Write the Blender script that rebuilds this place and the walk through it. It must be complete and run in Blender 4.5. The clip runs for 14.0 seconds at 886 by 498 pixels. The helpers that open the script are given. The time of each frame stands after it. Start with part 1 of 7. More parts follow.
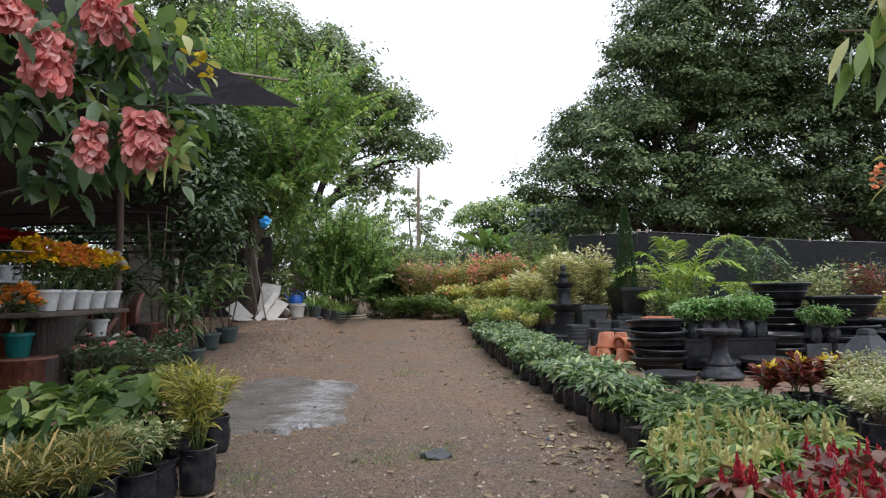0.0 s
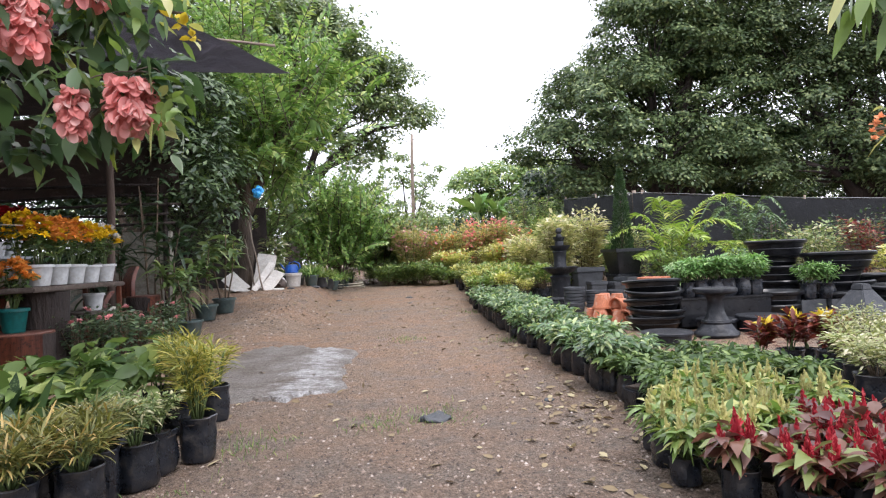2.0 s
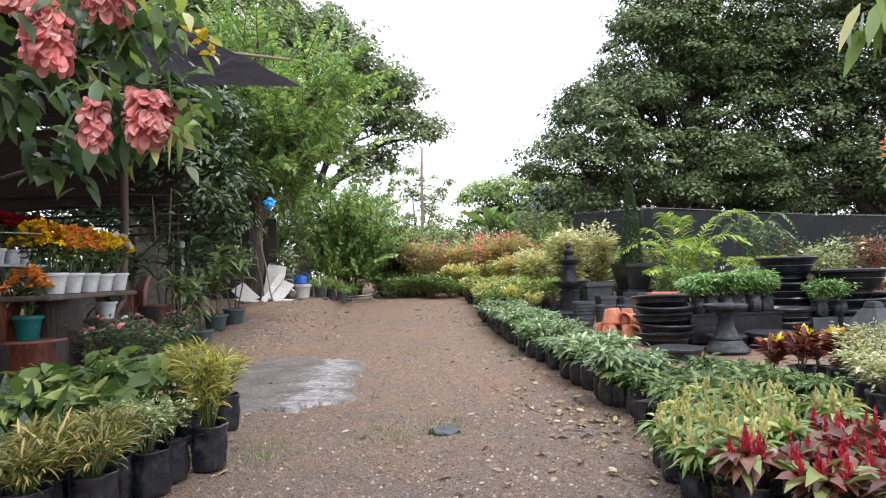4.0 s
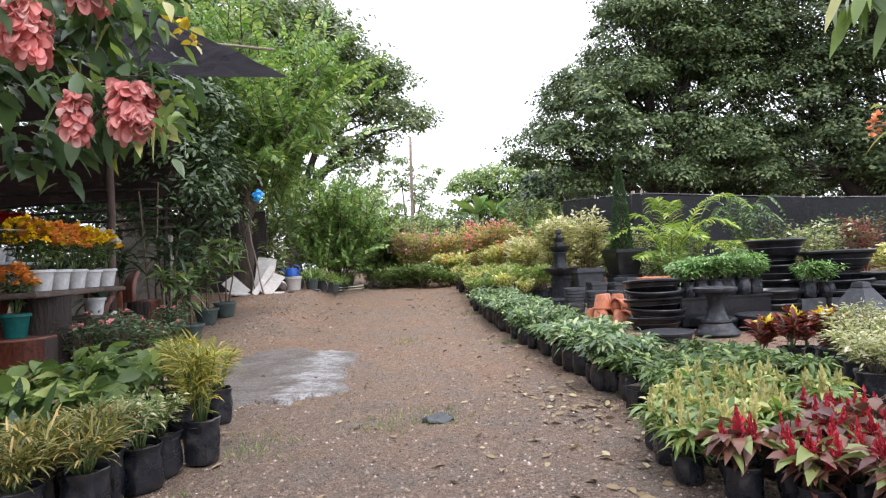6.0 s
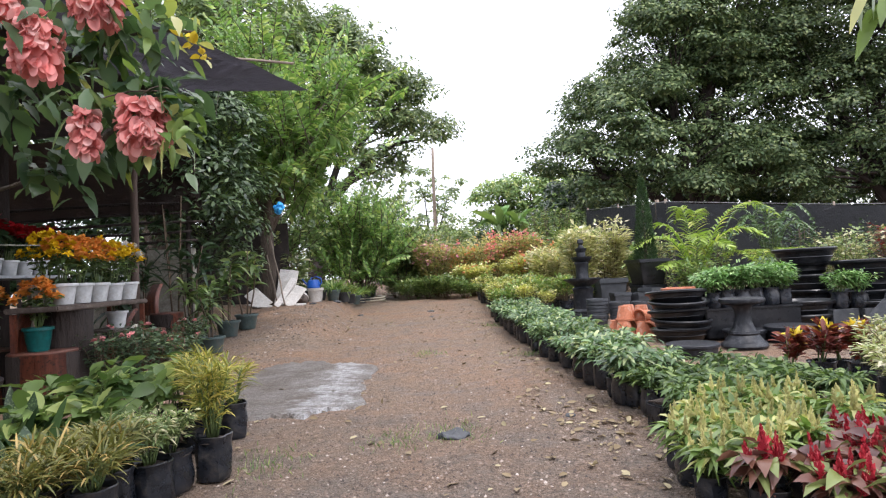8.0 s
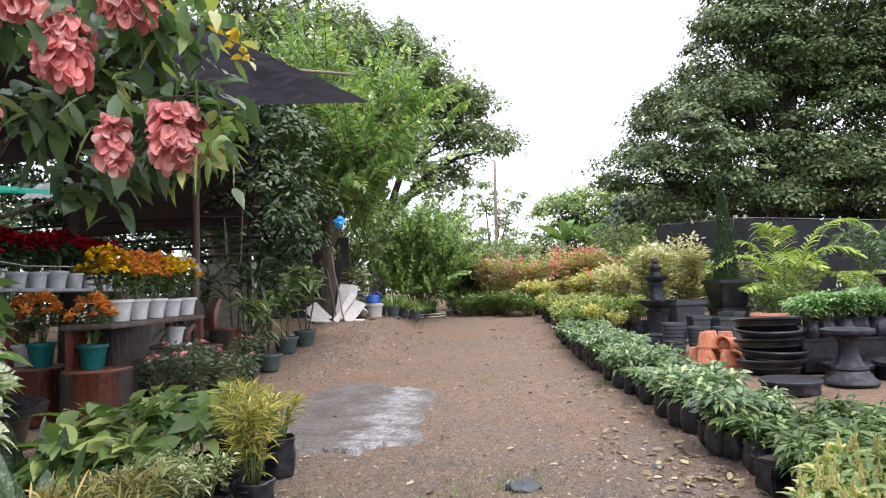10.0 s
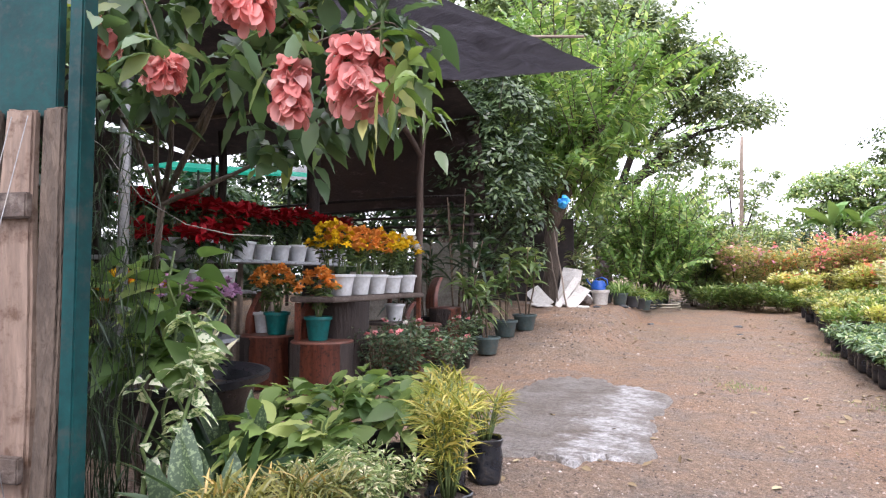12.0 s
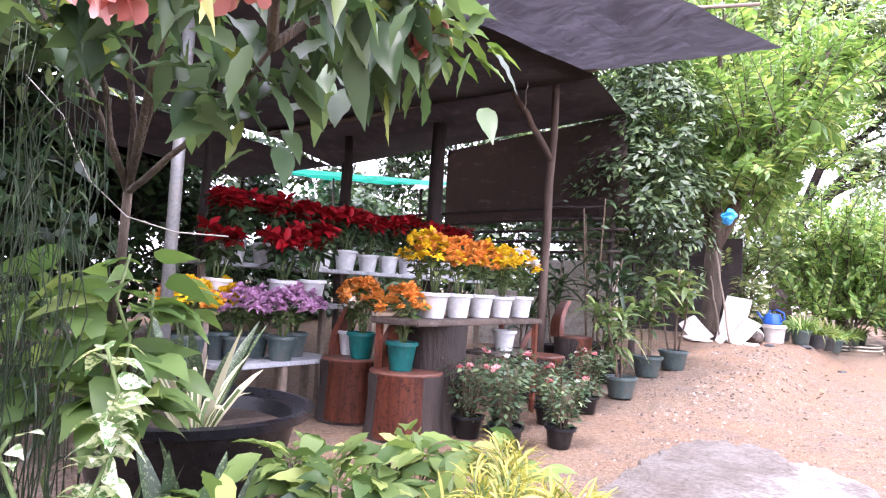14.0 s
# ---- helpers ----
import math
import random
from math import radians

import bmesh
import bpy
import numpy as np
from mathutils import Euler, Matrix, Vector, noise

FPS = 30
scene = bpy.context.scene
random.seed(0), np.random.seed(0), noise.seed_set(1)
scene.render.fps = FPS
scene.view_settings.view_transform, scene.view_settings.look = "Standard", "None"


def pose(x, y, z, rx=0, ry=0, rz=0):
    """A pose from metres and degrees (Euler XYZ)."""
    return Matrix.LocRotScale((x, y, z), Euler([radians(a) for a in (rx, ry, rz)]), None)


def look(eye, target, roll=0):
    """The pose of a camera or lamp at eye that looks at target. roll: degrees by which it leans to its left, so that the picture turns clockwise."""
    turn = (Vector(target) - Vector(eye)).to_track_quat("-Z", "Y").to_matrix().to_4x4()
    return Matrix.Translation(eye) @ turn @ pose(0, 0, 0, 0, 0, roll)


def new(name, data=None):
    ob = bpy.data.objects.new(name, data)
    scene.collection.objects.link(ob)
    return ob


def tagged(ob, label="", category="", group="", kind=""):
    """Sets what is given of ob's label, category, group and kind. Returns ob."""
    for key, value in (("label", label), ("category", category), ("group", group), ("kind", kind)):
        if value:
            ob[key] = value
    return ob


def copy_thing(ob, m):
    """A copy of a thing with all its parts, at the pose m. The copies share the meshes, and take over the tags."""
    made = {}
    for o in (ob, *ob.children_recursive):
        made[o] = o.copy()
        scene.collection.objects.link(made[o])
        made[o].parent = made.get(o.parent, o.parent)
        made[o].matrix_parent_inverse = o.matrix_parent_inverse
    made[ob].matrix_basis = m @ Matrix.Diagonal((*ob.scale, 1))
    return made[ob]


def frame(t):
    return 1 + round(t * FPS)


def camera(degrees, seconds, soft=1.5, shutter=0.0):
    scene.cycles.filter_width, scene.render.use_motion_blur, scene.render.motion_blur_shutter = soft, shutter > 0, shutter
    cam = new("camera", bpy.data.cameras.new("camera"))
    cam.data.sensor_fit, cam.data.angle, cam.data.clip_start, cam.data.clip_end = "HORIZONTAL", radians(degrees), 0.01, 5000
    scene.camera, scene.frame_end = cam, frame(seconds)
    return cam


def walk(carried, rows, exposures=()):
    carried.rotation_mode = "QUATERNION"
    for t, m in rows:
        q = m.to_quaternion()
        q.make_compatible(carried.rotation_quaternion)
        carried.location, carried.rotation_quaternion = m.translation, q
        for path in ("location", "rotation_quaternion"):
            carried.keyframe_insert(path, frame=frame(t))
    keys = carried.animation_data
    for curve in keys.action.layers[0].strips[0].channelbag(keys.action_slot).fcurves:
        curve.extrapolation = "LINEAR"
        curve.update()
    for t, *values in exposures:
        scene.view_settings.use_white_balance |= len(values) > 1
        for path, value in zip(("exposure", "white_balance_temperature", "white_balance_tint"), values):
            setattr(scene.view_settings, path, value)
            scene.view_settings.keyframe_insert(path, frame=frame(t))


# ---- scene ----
cam = camera(70.5, 14.0, soft=1.2)
PATH = [
    (0, (-0.307, 0.716, 1.08), (-0.118, 2.703, 1.219), -1.0),
    (0.5, (-0.305, 0.719, 1.071), (-0.123, 2.706, 1.198), -1.7),
    (1, (-0.296, 0.718, 1.069), (-0.079, 2.702, 1.197), -2.4),
    (1.5, (-0.292, 0.703, 1.068), (-0.077, 2.69, 1.146), -2.4),
    (2, (-0.299, 0.751, 1.066), (-0.099, 2.74, 1.098), -2.4),
    (2.5, (-0.3, 0.732, 1.073), (-0.111, 2.723, 1.118), -2.1),
    (3, (-0.314, 0.728, 1.075), (-0.146, 2.72, 1.138), -2.0),
    (3.2, (-0.315, 0.724, 1.07), (-0.143, 2.715, 1.143), -1.8),
    (5.3, (-0.321, 0.724, 1.062), (-0.143, 2.715, 1.137), -1.8),
    (5.5, (-0.319, 0.723, 1.063), (-0.13, 2.713, 1.128), -2.1),
    (6, (-0.31, 0.737, 1.058), (-0.108, 2.727, 1.098), -2.9),
    (6.5, (-0.297, 0.744, 1.064), (-0.091, 2.733, 1.11), -2.8),
    (7, (-0.302, 0.73, 1.065), (-0.06, 2.715, 1.112), -2.6),
    (7.5, (-0.299, 0.74, 1.063), (-0.064, 2.726, 1.109), -3.4),
    (8, (-0.246, 0.797, 1.069), (-0.117, 2.791, 1.146), -3.2),
    (8.2, (-0.22, 0.829, 1.076), (-0.077, 2.821, 1.19), -3.1),
    (10.3, (-0.298, 1.291, 1.161), (-0.4, 3.284, 1.289), -2.1),
    (10.5, (-0.351, 1.304, 1.153), (-0.491, 3.297, 1.247), -2.1),
    (11, (-0.387, 1.375, 1.179), (-0.802, 3.33, 1.264), -2.7),
    (11.5, (-0.313, 1.575, 1.186), (-0.887, 3.484, 1.339), -1.5),
    (12, (-0.361, 1.905, 1.154), (-1.116, 3.755, 1.243), 0.2),
    (12.5, (-0.491, 2.2, 1.233), (-1.239, 4.044, 1.432), 1.5),
    (13, (-0.55, 2.532, 1.242), (-1.284, 4.391, 1.314), -3.0),
    (13.5, (-0.477, 2.879, 1.249), (-1.389, 4.651, 1.415), 1.6),
    (14, (-0.507, 3.135, 1.215), (-1.689, 4.743, 1.341), 3.1),
]
walk(cam, [(t, look(eye, target, roll)) for t, eye, target, roll in PATH],
     exposures=[(0, 0.4, 6200, 12), (1.0, 0.4, 6200, 12), (1.5, 0.63, 6230, 13), (2.0, 1.1, 6250, 16), (3.0, 1.1, 6250, 16), (8.2, 1.08, 6250, 16), (11.0, 1.2, 6250, 19), (11.5, 1.25, 6250, 20), (12.2, 1.62, 6250, 21), (13.0, 1.55, 6250, 21), (13.5, 1.62, 6250, 21), (14.0, 2.65, 6050, 32)])

# ---------- world and light: bright overcast day ----------
world = bpy.data.worlds.new("world")
scene.world = world
world.use_nodes = True
wn, wl = world.node_tree.nodes, world.node_tree.links
wn.clear()
w_out = wn.new("ShaderNodeOutputWorld")
w_bg = wn.new("ShaderNodeBackground")
w_sky = wn.new("ShaderNodeTexSky")
w_sky.sky_type = 'NISHITA'
w_sky.sun_disc = False
w_sky.sun_elevation = radians(58)
w_sky.sun_rotation = radians(20)
w_sky.air_density, w_sky.dust_density, w_sky.ozone_density = 1.0, 4.0, 1.0
w_mix = wn.new("ShaderNodeMix")
w_mix.data_type = 'RGBA'
w_mix.inputs["Factor"].default_value = 0.8
w_mix.inputs["B"].default_value = (9.0, 9.3, 9.8, 1)     # cloud cover
wl.new(w_sky.outputs[0], w_mix.inputs["A"])
wl.new(w_mix.outputs["Result"], w_bg.inputs["Color"])
w_bg.inputs["Strength"].default_value = 0.13
wl.new(w_bg.outputs[0], w_out.inputs[0])
sun_data = bpy.data.lights.new("sun", 'SUN')
sun_data.energy, sun_data.angle, sun_data.color = 1.2, radians(14), (1.0, 0.96, 0.9)
sun = new("sun", sun_data)
sun.matrix_world = look((4, -6, 20), (0, 6, 0))

TAU = 2 * math.pi


# ---------- materials ----------
def nodes_of(name):
    m = bpy.data.materials.new(name)
    m.use_nodes = True
    nt = m.node_tree
    nt.nodes.clear()
    out = nt.nodes.new("ShaderNodeOutputMaterial")
    bsdf = nt.nodes.new("ShaderNodeBsdfPrincipled")
    nt.links.new(bsdf.outputs[0], out.inputs[0])
    return m, nt, bsdf, out


def noise_of(nt, scale, detail=4.0, rough=0.55, stretch=None, generated=False):
    tc = nt.nodes.new("ShaderNodeTexCoord")
    nz = nt.nodes.new("ShaderNodeTexNoise")
    nz.inputs["Scale"].default_value = scale
    nz.inputs["Detail"].default_value = detail
    nz.inputs["Roughness"].default_value = rough
    if stretch:
        mp = nt.nodes.new("ShaderNodeMapping")
        mp.inputs["Scale"].default_value = stretch
        nt.links.new(tc.outputs["Object"], mp.inputs[0])
        nt.links.new(mp.outputs[0], nz.inputs["Vector"])
    else:
        nt.links.new(tc.outputs["Object"], nz.inputs["Vector"])
    return nz.outputs["Fac"]


def ramp_of(nt, fac, stops):
    r = nt.nodes.new("ShaderNodeValToRGB")
    els = r.color_ramp.elements
    while len(els) < len(stops):
        els.new(0.5)
    for e, (p, c) in zip(els, stops):
        e.position, e.color = p, (*c, 1)
    nt.links.new(fac, r.inputs[0])
    return r.outputs["Color"]


def mix_of(nt, fac, a, b, mode='MIX'):
    m = nt.nodes.new("ShaderNodeMix")
    m.data_type, m.blend_type = 'RGBA', mode
    for key, v in (("Factor", fac), ("A", a), ("B", b)):
        if isinstance(v, (int, float)):
            m.inputs[key].default_value = v
        elif isinstance(v, tuple):
            m.inputs[key].default_value = (*v, 1)
        else:
            nt.links.new(v, m.inputs[key])
    return m.outputs["Result"]


def bump_of(nt, fac, bsdf, strength, dist):
    b = nt.nodes.new("ShaderNodeBump")
    b.inputs["Strength"].default_value, b.inputs["Distance"].default_value = strength, dist
    nt.links.new(fac, b.inputs["Height"])
    nt.links.new(b.outputs[0], bsdf.inputs["Normal"])


def surface(name, c1, c2, rough=0.7, coarse=3.0, fine=40.0, bump=0.3, dist=0.01, metal=0.0, stain=None, stretch=None, vary=0.15, spec=0.5):
    """A worn solid: two tones, fine grain, stains, relief, and a shift from object to object."""
    m, nt, bsdf, out = nodes_of(name)
    big = noise_of(nt, coarse, 5, 0.6, stretch)
    small = noise_of(nt, fine, 4, 0.6, stretch)
    col = ramp_of(nt, big, [(0.32, c1), (0.68, c2)])
    grain = ramp_of(nt, small, [(0.3, (0.72,) * 3), (0.7, (1.15,) * 3)])
    col = mix_of(nt, 1.0, col, grain, 'MULTIPLY')
    if stain:
        sf = ramp_of(nt, noise_of(nt, coarse * 2.3, 6, 0.7), [(0.52, (0,) * 3), (0.66, (1,) * 3)])
        col = mix_of(nt, sf, col, stain)
    info = nt.nodes.new("ShaderNodeObjectInfo")
    shift = ramp_of(nt, info.outputs["Random"], [(0.0, (1 - vary,) * 3), (1.0, (1 + vary,) * 3)])
    col = mix_of(nt, 1.0, col, shift, 'MULTIPLY')
    nt.links.new(col, bsdf.inputs["Base Color"])
    rr = ramp_of(nt, small, [(0.2, (max(rough - 0.12, 0.03),) * 3), (0.8, (min(rough + 0.12, 1),) * 3)])
    nt.links.new(rr, bsdf.inputs["Roughness"])
    bsdf.inputs["Metallic"].default_value = metal
    bsdf.inputs["Specular IOR Level"].default_value = spec
    bump_of(nt, small, bsdf, bump, dist)
    return m


def leafy(name, c1, c2, c3=None, share=0.12, rough=0.33, through_light=0.3, blotch=None, spec=0.55):
    """Leaf or petal: each blade has its own tone, a few take the third colour; light passes through."""
    m, nt, bsdf, out = nodes_of(name)
    geo = nt.nodes.new("ShaderNodeNewGeometry")
    if c1[1] > c1[0]:
        c1, c2, c3 = [None if c is None else (c[0] * 1.08, c[1], min(c[2] * 1.15 + 0.006, c[1])) for c in (c1, c2, c3)]
    stops = [(0.0, c1), (1.0 - share, c2)]
    if c3:
        stops.append((min(1.0, 1.0 - share + 0.03), c3))
    col = ramp_of(nt, geo.outputs["Random Per Island"], stops)
    if blotch:
        f = ramp_of(nt, noise_of(nt, blotch[1], 3, 0.6), [(blotch[2], (0,) * 3), (blotch[2] + 0.06, (1,) * 3)])
        col = mix_of(nt, f, col, blotch[0])
    tone = ramp_of(nt, noise_of(nt, 2.2, 3), [(0.3, (0.75,) * 3), (0.7, (1.2,) * 3)])
    col = mix_of(nt, 1.0, col, tone, 'MULTIPLY')
    info = nt.nodes.new("ShaderNodeObjectInfo")
    col = mix_of(nt, 1.0, col, ramp_of(nt, info.outputs["Random"], [(0.0, (0.84,) * 3), (1.0, (1.14,) * 3)]), 'MULTIPLY')
    nt.links.new(col, bsdf.inputs["Base Color"])
    bsdf.inputs["Roughness"].default_value = rough
    bsdf.inputs["Specular IOR Level"].default_value = spec
    tr = nt.nodes.new("ShaderNodeBsdfTranslucent")
    glow = (1.15, 1.2, 0.7) if c1[1] > c1[0] else (1.05, 1.0, 1.0)
    nt.links.new(mix_of(nt, 1.0, col, glow, 'MULTIPLY'), tr.inputs["Color"])
    ms = nt.nodes.new("ShaderNodeMixShader")
    ms.inputs[0].default_value = through_light
    nt.links.new(bsdf.outputs[0], ms.inputs[1])
    nt.links.new(tr.outputs[0], ms.inputs[2])
    nt.links.new(ms.outputs[0], out.inputs[0])
    return m


def ground_material():
    m, nt, bsdf, out = nodes_of("packed_earth")
    big = noise_of(nt, 0.42, 5, 0.6)
    mid = noise_of(nt, 2.4, 7, 0.7)
    fine = noise_of(nt, 26, 6, 0.75)
    grit = noise_of(nt, 130, 5, 0.8)
    col = ramp_of(nt, big, [(0.34, (0.25, 0.185, 0.132)), (0.5, (0.29, 0.195, 0.13)), (0.66, (0.31, 0.19, 0.12))])
    col = mix_of(nt, ramp_of(nt, mid, [(0.48, (0,) * 3), (0.66, (0.75,) * 3)]), col, (0.19, 0.155, 0.13))
    col = mix_of(nt, ramp_of(nt, noise_of(nt, 5.5, 6, 0.75), [(0.56, (0,) * 3), (0.68, (0.5,) * 3)]), col, (0.075, 0.052, 0.038))
    # crumbs of earth: tops lightened, shade of the chinks between them painted dark
    vor = nt.nodes.new("ShaderNodeTexVoronoi")
    vor.inputs["Scale"].default_value = 62
    tc0 = nt.nodes.new("ShaderNodeTexCoord")
    nt.links.new(tc0.outputs["Object"], vor.inputs["Vector"])
    crumb = ramp_of(nt, vor.outputs["Distance"], [(0.0, (1.3,) * 3), (0.45, (1.0,) * 3), (0.8, (0.5,) * 3)])
    loose = ramp_of(nt, noise_of(nt, 1.6, 6, 0.7), [(0.4, (0.25,) * 3), (0.6, (1,) * 3)])
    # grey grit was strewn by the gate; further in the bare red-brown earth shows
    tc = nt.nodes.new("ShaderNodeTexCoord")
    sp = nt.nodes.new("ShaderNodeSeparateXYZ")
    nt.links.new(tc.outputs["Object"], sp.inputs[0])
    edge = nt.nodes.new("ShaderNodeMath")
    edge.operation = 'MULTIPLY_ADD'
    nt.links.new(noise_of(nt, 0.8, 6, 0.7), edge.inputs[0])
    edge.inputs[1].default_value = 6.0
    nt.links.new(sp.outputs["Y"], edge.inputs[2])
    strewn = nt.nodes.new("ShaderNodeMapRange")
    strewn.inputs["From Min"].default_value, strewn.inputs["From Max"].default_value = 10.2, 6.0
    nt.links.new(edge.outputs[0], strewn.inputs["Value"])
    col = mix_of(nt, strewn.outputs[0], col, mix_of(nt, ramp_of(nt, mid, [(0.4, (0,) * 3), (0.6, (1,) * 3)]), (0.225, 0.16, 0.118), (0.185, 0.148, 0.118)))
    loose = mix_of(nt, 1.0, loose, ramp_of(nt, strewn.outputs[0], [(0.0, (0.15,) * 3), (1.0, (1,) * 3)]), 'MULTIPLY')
    col = mix_of(nt, loose, col, mix_of(nt, 1.0, col, crumb, 'MULTIPLY'))
    col = mix_of(nt, 1.0, col, ramp_of(nt, fine, [(0.32, (0.56,) * 3), (0.66, (1.3,) * 3)]), 'MULTIPLY')
    col = mix_of(nt, 1.0, col, ramp_of(nt, grit, [(0.36, (0.45,) * 3), (0.62, (1.4,) * 3)]), 'MULTIPLY')
    nt.links.new(col, bsdf.inputs["Base Color"])
    nt.links.new(ramp_of(nt, mid, [(0.3, (0.95,) * 3), (0.7, (0.62,) * 3)]), bsdf.inputs["Roughness"])
    bsdf.inputs["Specular IOR Level"].default_value = 0.35
    bump_of(nt, mix_of(nt, 0.4, mix_of(nt, 0.5, fine, grit), crumb), bsdf, 1.0, 0.05)
    return m


def patch_material():
    """Old cement, earth-stained; a ragged pale streak along it paints the sheen of the damp."""
    m, nt, bsdf, out = nodes_of("patch_cement")
    tc = nt.nodes.new("ShaderNodeTexCoord")
    sp = nt.nodes.new("ShaderNodeSeparateXYZ")
    nt.links.new(tc.outputs["Object"], sp.inputs[0])
    wob = nt.nodes.new("ShaderNodeMath")
    wob.operation = 'MULTIPLY_ADD'
    nt.links.new(noise_of(nt, 3.2, 8, 0.72), wob.inputs[0])
    wob.inputs[1].default_value = 1.5
    nt.links.new(sp.outputs["X"], wob.inputs[2])
    streak = nt.nodes.new("ShaderNodeMapRange")
    streak.inputs["From Min"].default_value, streak.inputs["From Max"].default_value = -1.4, 0.4
    nt.links.new(wob.outputs[0], streak.inputs["Value"])
    # pale band that paints the sheen of the damp surface
    mask = ramp_of(nt, streak.outputs[0], [(0.5, (0,) * 3), (0.6, (0.7,) * 3), (0.68, (0.6,) * 3), (0.82, (0,) * 3)])
    mid = noise_of(nt, 2.2, 7, 0.7)
    fine = noise_of(nt, 30, 5, 0.7)
    col = ramp_of(nt, mid, [(0.35, (0.13, 0.105, 0.085)), (0.6, (0.2, 0.182, 0.165))])
    worn = ramp_of(nt, noise_of(nt, 7.0, 8, 0.8, (0.85, 1.1, 1)), [(0.42, (0.12,) * 3), (0.56, (1,) * 3)])
    mask = mix_of(nt, 1.0, mask, worn, 'MULTIPLY')
    col = mix_of(nt, ramp_of(nt, noise_of(nt, 9, 8, 0.8, (0.5, 1.5, 1)), [(0.53, (0,) * 3), (0.6, (0.7,) * 3)]), col, (0.1, 0.078, 0.062))
    col = mix_of(nt, mask, col, (0.58, 0.585, 0.595))
    col = mix_of(nt, 1.0, col, ramp_of(nt, fine, [(0.34, (0.55,) * 3), (0.64, (1.3,) * 3)]), 'MULTIPLY')
    nt.links.new(col, bsdf.inputs["Base Color"])
    nt.links.new(ramp_of(nt, mid, [(0.3, (0.75,) * 3), (0.7, (0.4,) * 3)]), bsdf.inputs["Roughness"])
    bump_of(nt, fine, bsdf, 1.0, 0.04)
    return m


def pebble_material():
    m, nt, bsdf, out = nodes_of("pebble")
    geo = nt.nodes.new("ShaderNodeNewGeometry")
    col = ramp_of(nt, geo.outputs["Random Per Island"], [(0.0, (0.04, 0.028, 0.022)), (0.45, (0.1, 0.068, 0.05)), (0.6, (0.22, 0.16, 0.125)), (0.93, (0.33, 0.26, 0.21)), (1.0, (0.5, 0.44, 0.39))])
    col = mix_of(nt, 1.0, col, ramp_of(nt, noise_of(nt, 150, 3), [(0.3, (0.7,) * 3), (0.7, (1.2,) * 3)]), 'MULTIPLY')
    nt.links.new(col, bsdf.inputs["Base Color"])
    bsdf.inputs["Roughness"].default_value = 0.75
    return m


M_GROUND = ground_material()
M_STONE = pebble_material()
M_PATCH = patch_material()
M_BAG = surface("black_poly_bag", (0.007, 0.0085, 0.012), (0.018, 0.022, 0.03), 0.3, 6, 14, 0.45, 0.02, stain=(0.04, 0.036, 0.034))
M_SOIL = surface("potting_soil", (0.03, 0.02, 0.014), (0.06, 0.042, 0.03), 0.95, 20, 90, 1.0, 0.02)
M_BLACKPOT = surface("black_plastic_pot", (0.004, 0.0045, 0.006), (0.01, 0.011, 0.014), 0.33, 3, 30, 0.25, 0.008, stain=(0.022, 0.022, 0.024))
M_DARKSTONE = surface("dark_painted_concrete", (0.007, 0.008, 0.011), (0.018, 0.02, 0.026), 0.42, 5, 45, 0.5, 0.01, stain=(0.05, 0.052, 0.056), spec=0.35)
M_SLATESTONE = surface("dark_speckled_concrete", (0.016, 0.018, 0.022), (0.036, 0.04, 0.046), 0.55, 5, 60, 0.5, 0.01, stain=(0.05, 0.052, 0.055))
M_PLANK = surface("dark_old_plank", (0.05, 0.036, 0.03), (0.12, 0.088, 0.07), 0.75, 6, 50, 0.6, 0.012, stain=(0.16, 0.13, 0.11), stretch=(1, 0.3, 1))
M_GREYSTONE = surface("grey_concrete", (0.026, 0.029, 0.034), (0.065, 0.07, 0.077), 0.6, 5, 45, 0.5, 0.01, stain=(0.05, 0.052, 0.055))
M_TERRA = surface("terracotta", (0.42, 0.13, 0.06), (0.56, 0.2, 0.1), 0.75, 5, 50, 0.3, 0.006, stain=(0.5, 0.3, 0.22))
M_WHITEPOT = surface("white_plastic_pot", (0.6, 0.61, 0.61), (0.72, 0.73, 0.73), 0.4, 5, 9, 0.05, 0.004, stain=(0.58, 0.57, 0.54), vary=0.05)
M_TEALPOT = surface("teal_plastic_pot", (0.0, 0.1, 0.095), (0.004, 0.15, 0.14), 0.38, 4, 30, 0.1, 0.004)
M_GREENPOT = surface("dark_green_plastic_pot", (0.05, 0.08, 0.08), (0.09, 0.125, 0.12), 0.42, 4, 30, 0.15, 0.004, stain=(0.1, 0.1, 0.09))
M_BARK = surface("bark", (0.06, 0.045, 0.035), (0.16, 0.12, 0.09), 0.92, 5, 30, 1.0, 0.04, stretch=(1, 1, 0.25))
M_DARKBARK = surface("dark_bark", (0.02, 0.014, 0.012), (0.05, 0.036, 0.03), 0.92, 5, 30, 1.0, 0.03, stretch=(1, 1, 0.25))
M_REDWOOD = surface("varnished_red_wood", (0.07, 0.02, 0.014), (0.27, 0.08, 0.042), 0.36, 13, 60, 0.4, 0.012, stain=(0.04, 0.016, 0.012), stretch=(1, 1, 0.1))
M_CUTWOOD = surface("oiled_cut_wood", (0.1, 0.034, 0.024), (0.19, 0.075, 0.05), 0.45, 8, 60, 0.3, 0.006, stain=(0.12, 0.06, 0.04))
M_GREYWOOD = surface("weathered_wood", (0.16, 0.12, 0.09), (0.3, 0.24, 0.19), 0.85, 6, 50, 0.6, 0.012, stretch=(0.4, 0.4, 0.4))
M_POST = surface("brown_timber", (0.09, 0.06, 0.046), (0.17, 0.118, 0.092), 0.85, 6, 50, 0.6, 0.012, stretch=(1, 1, 0.25))
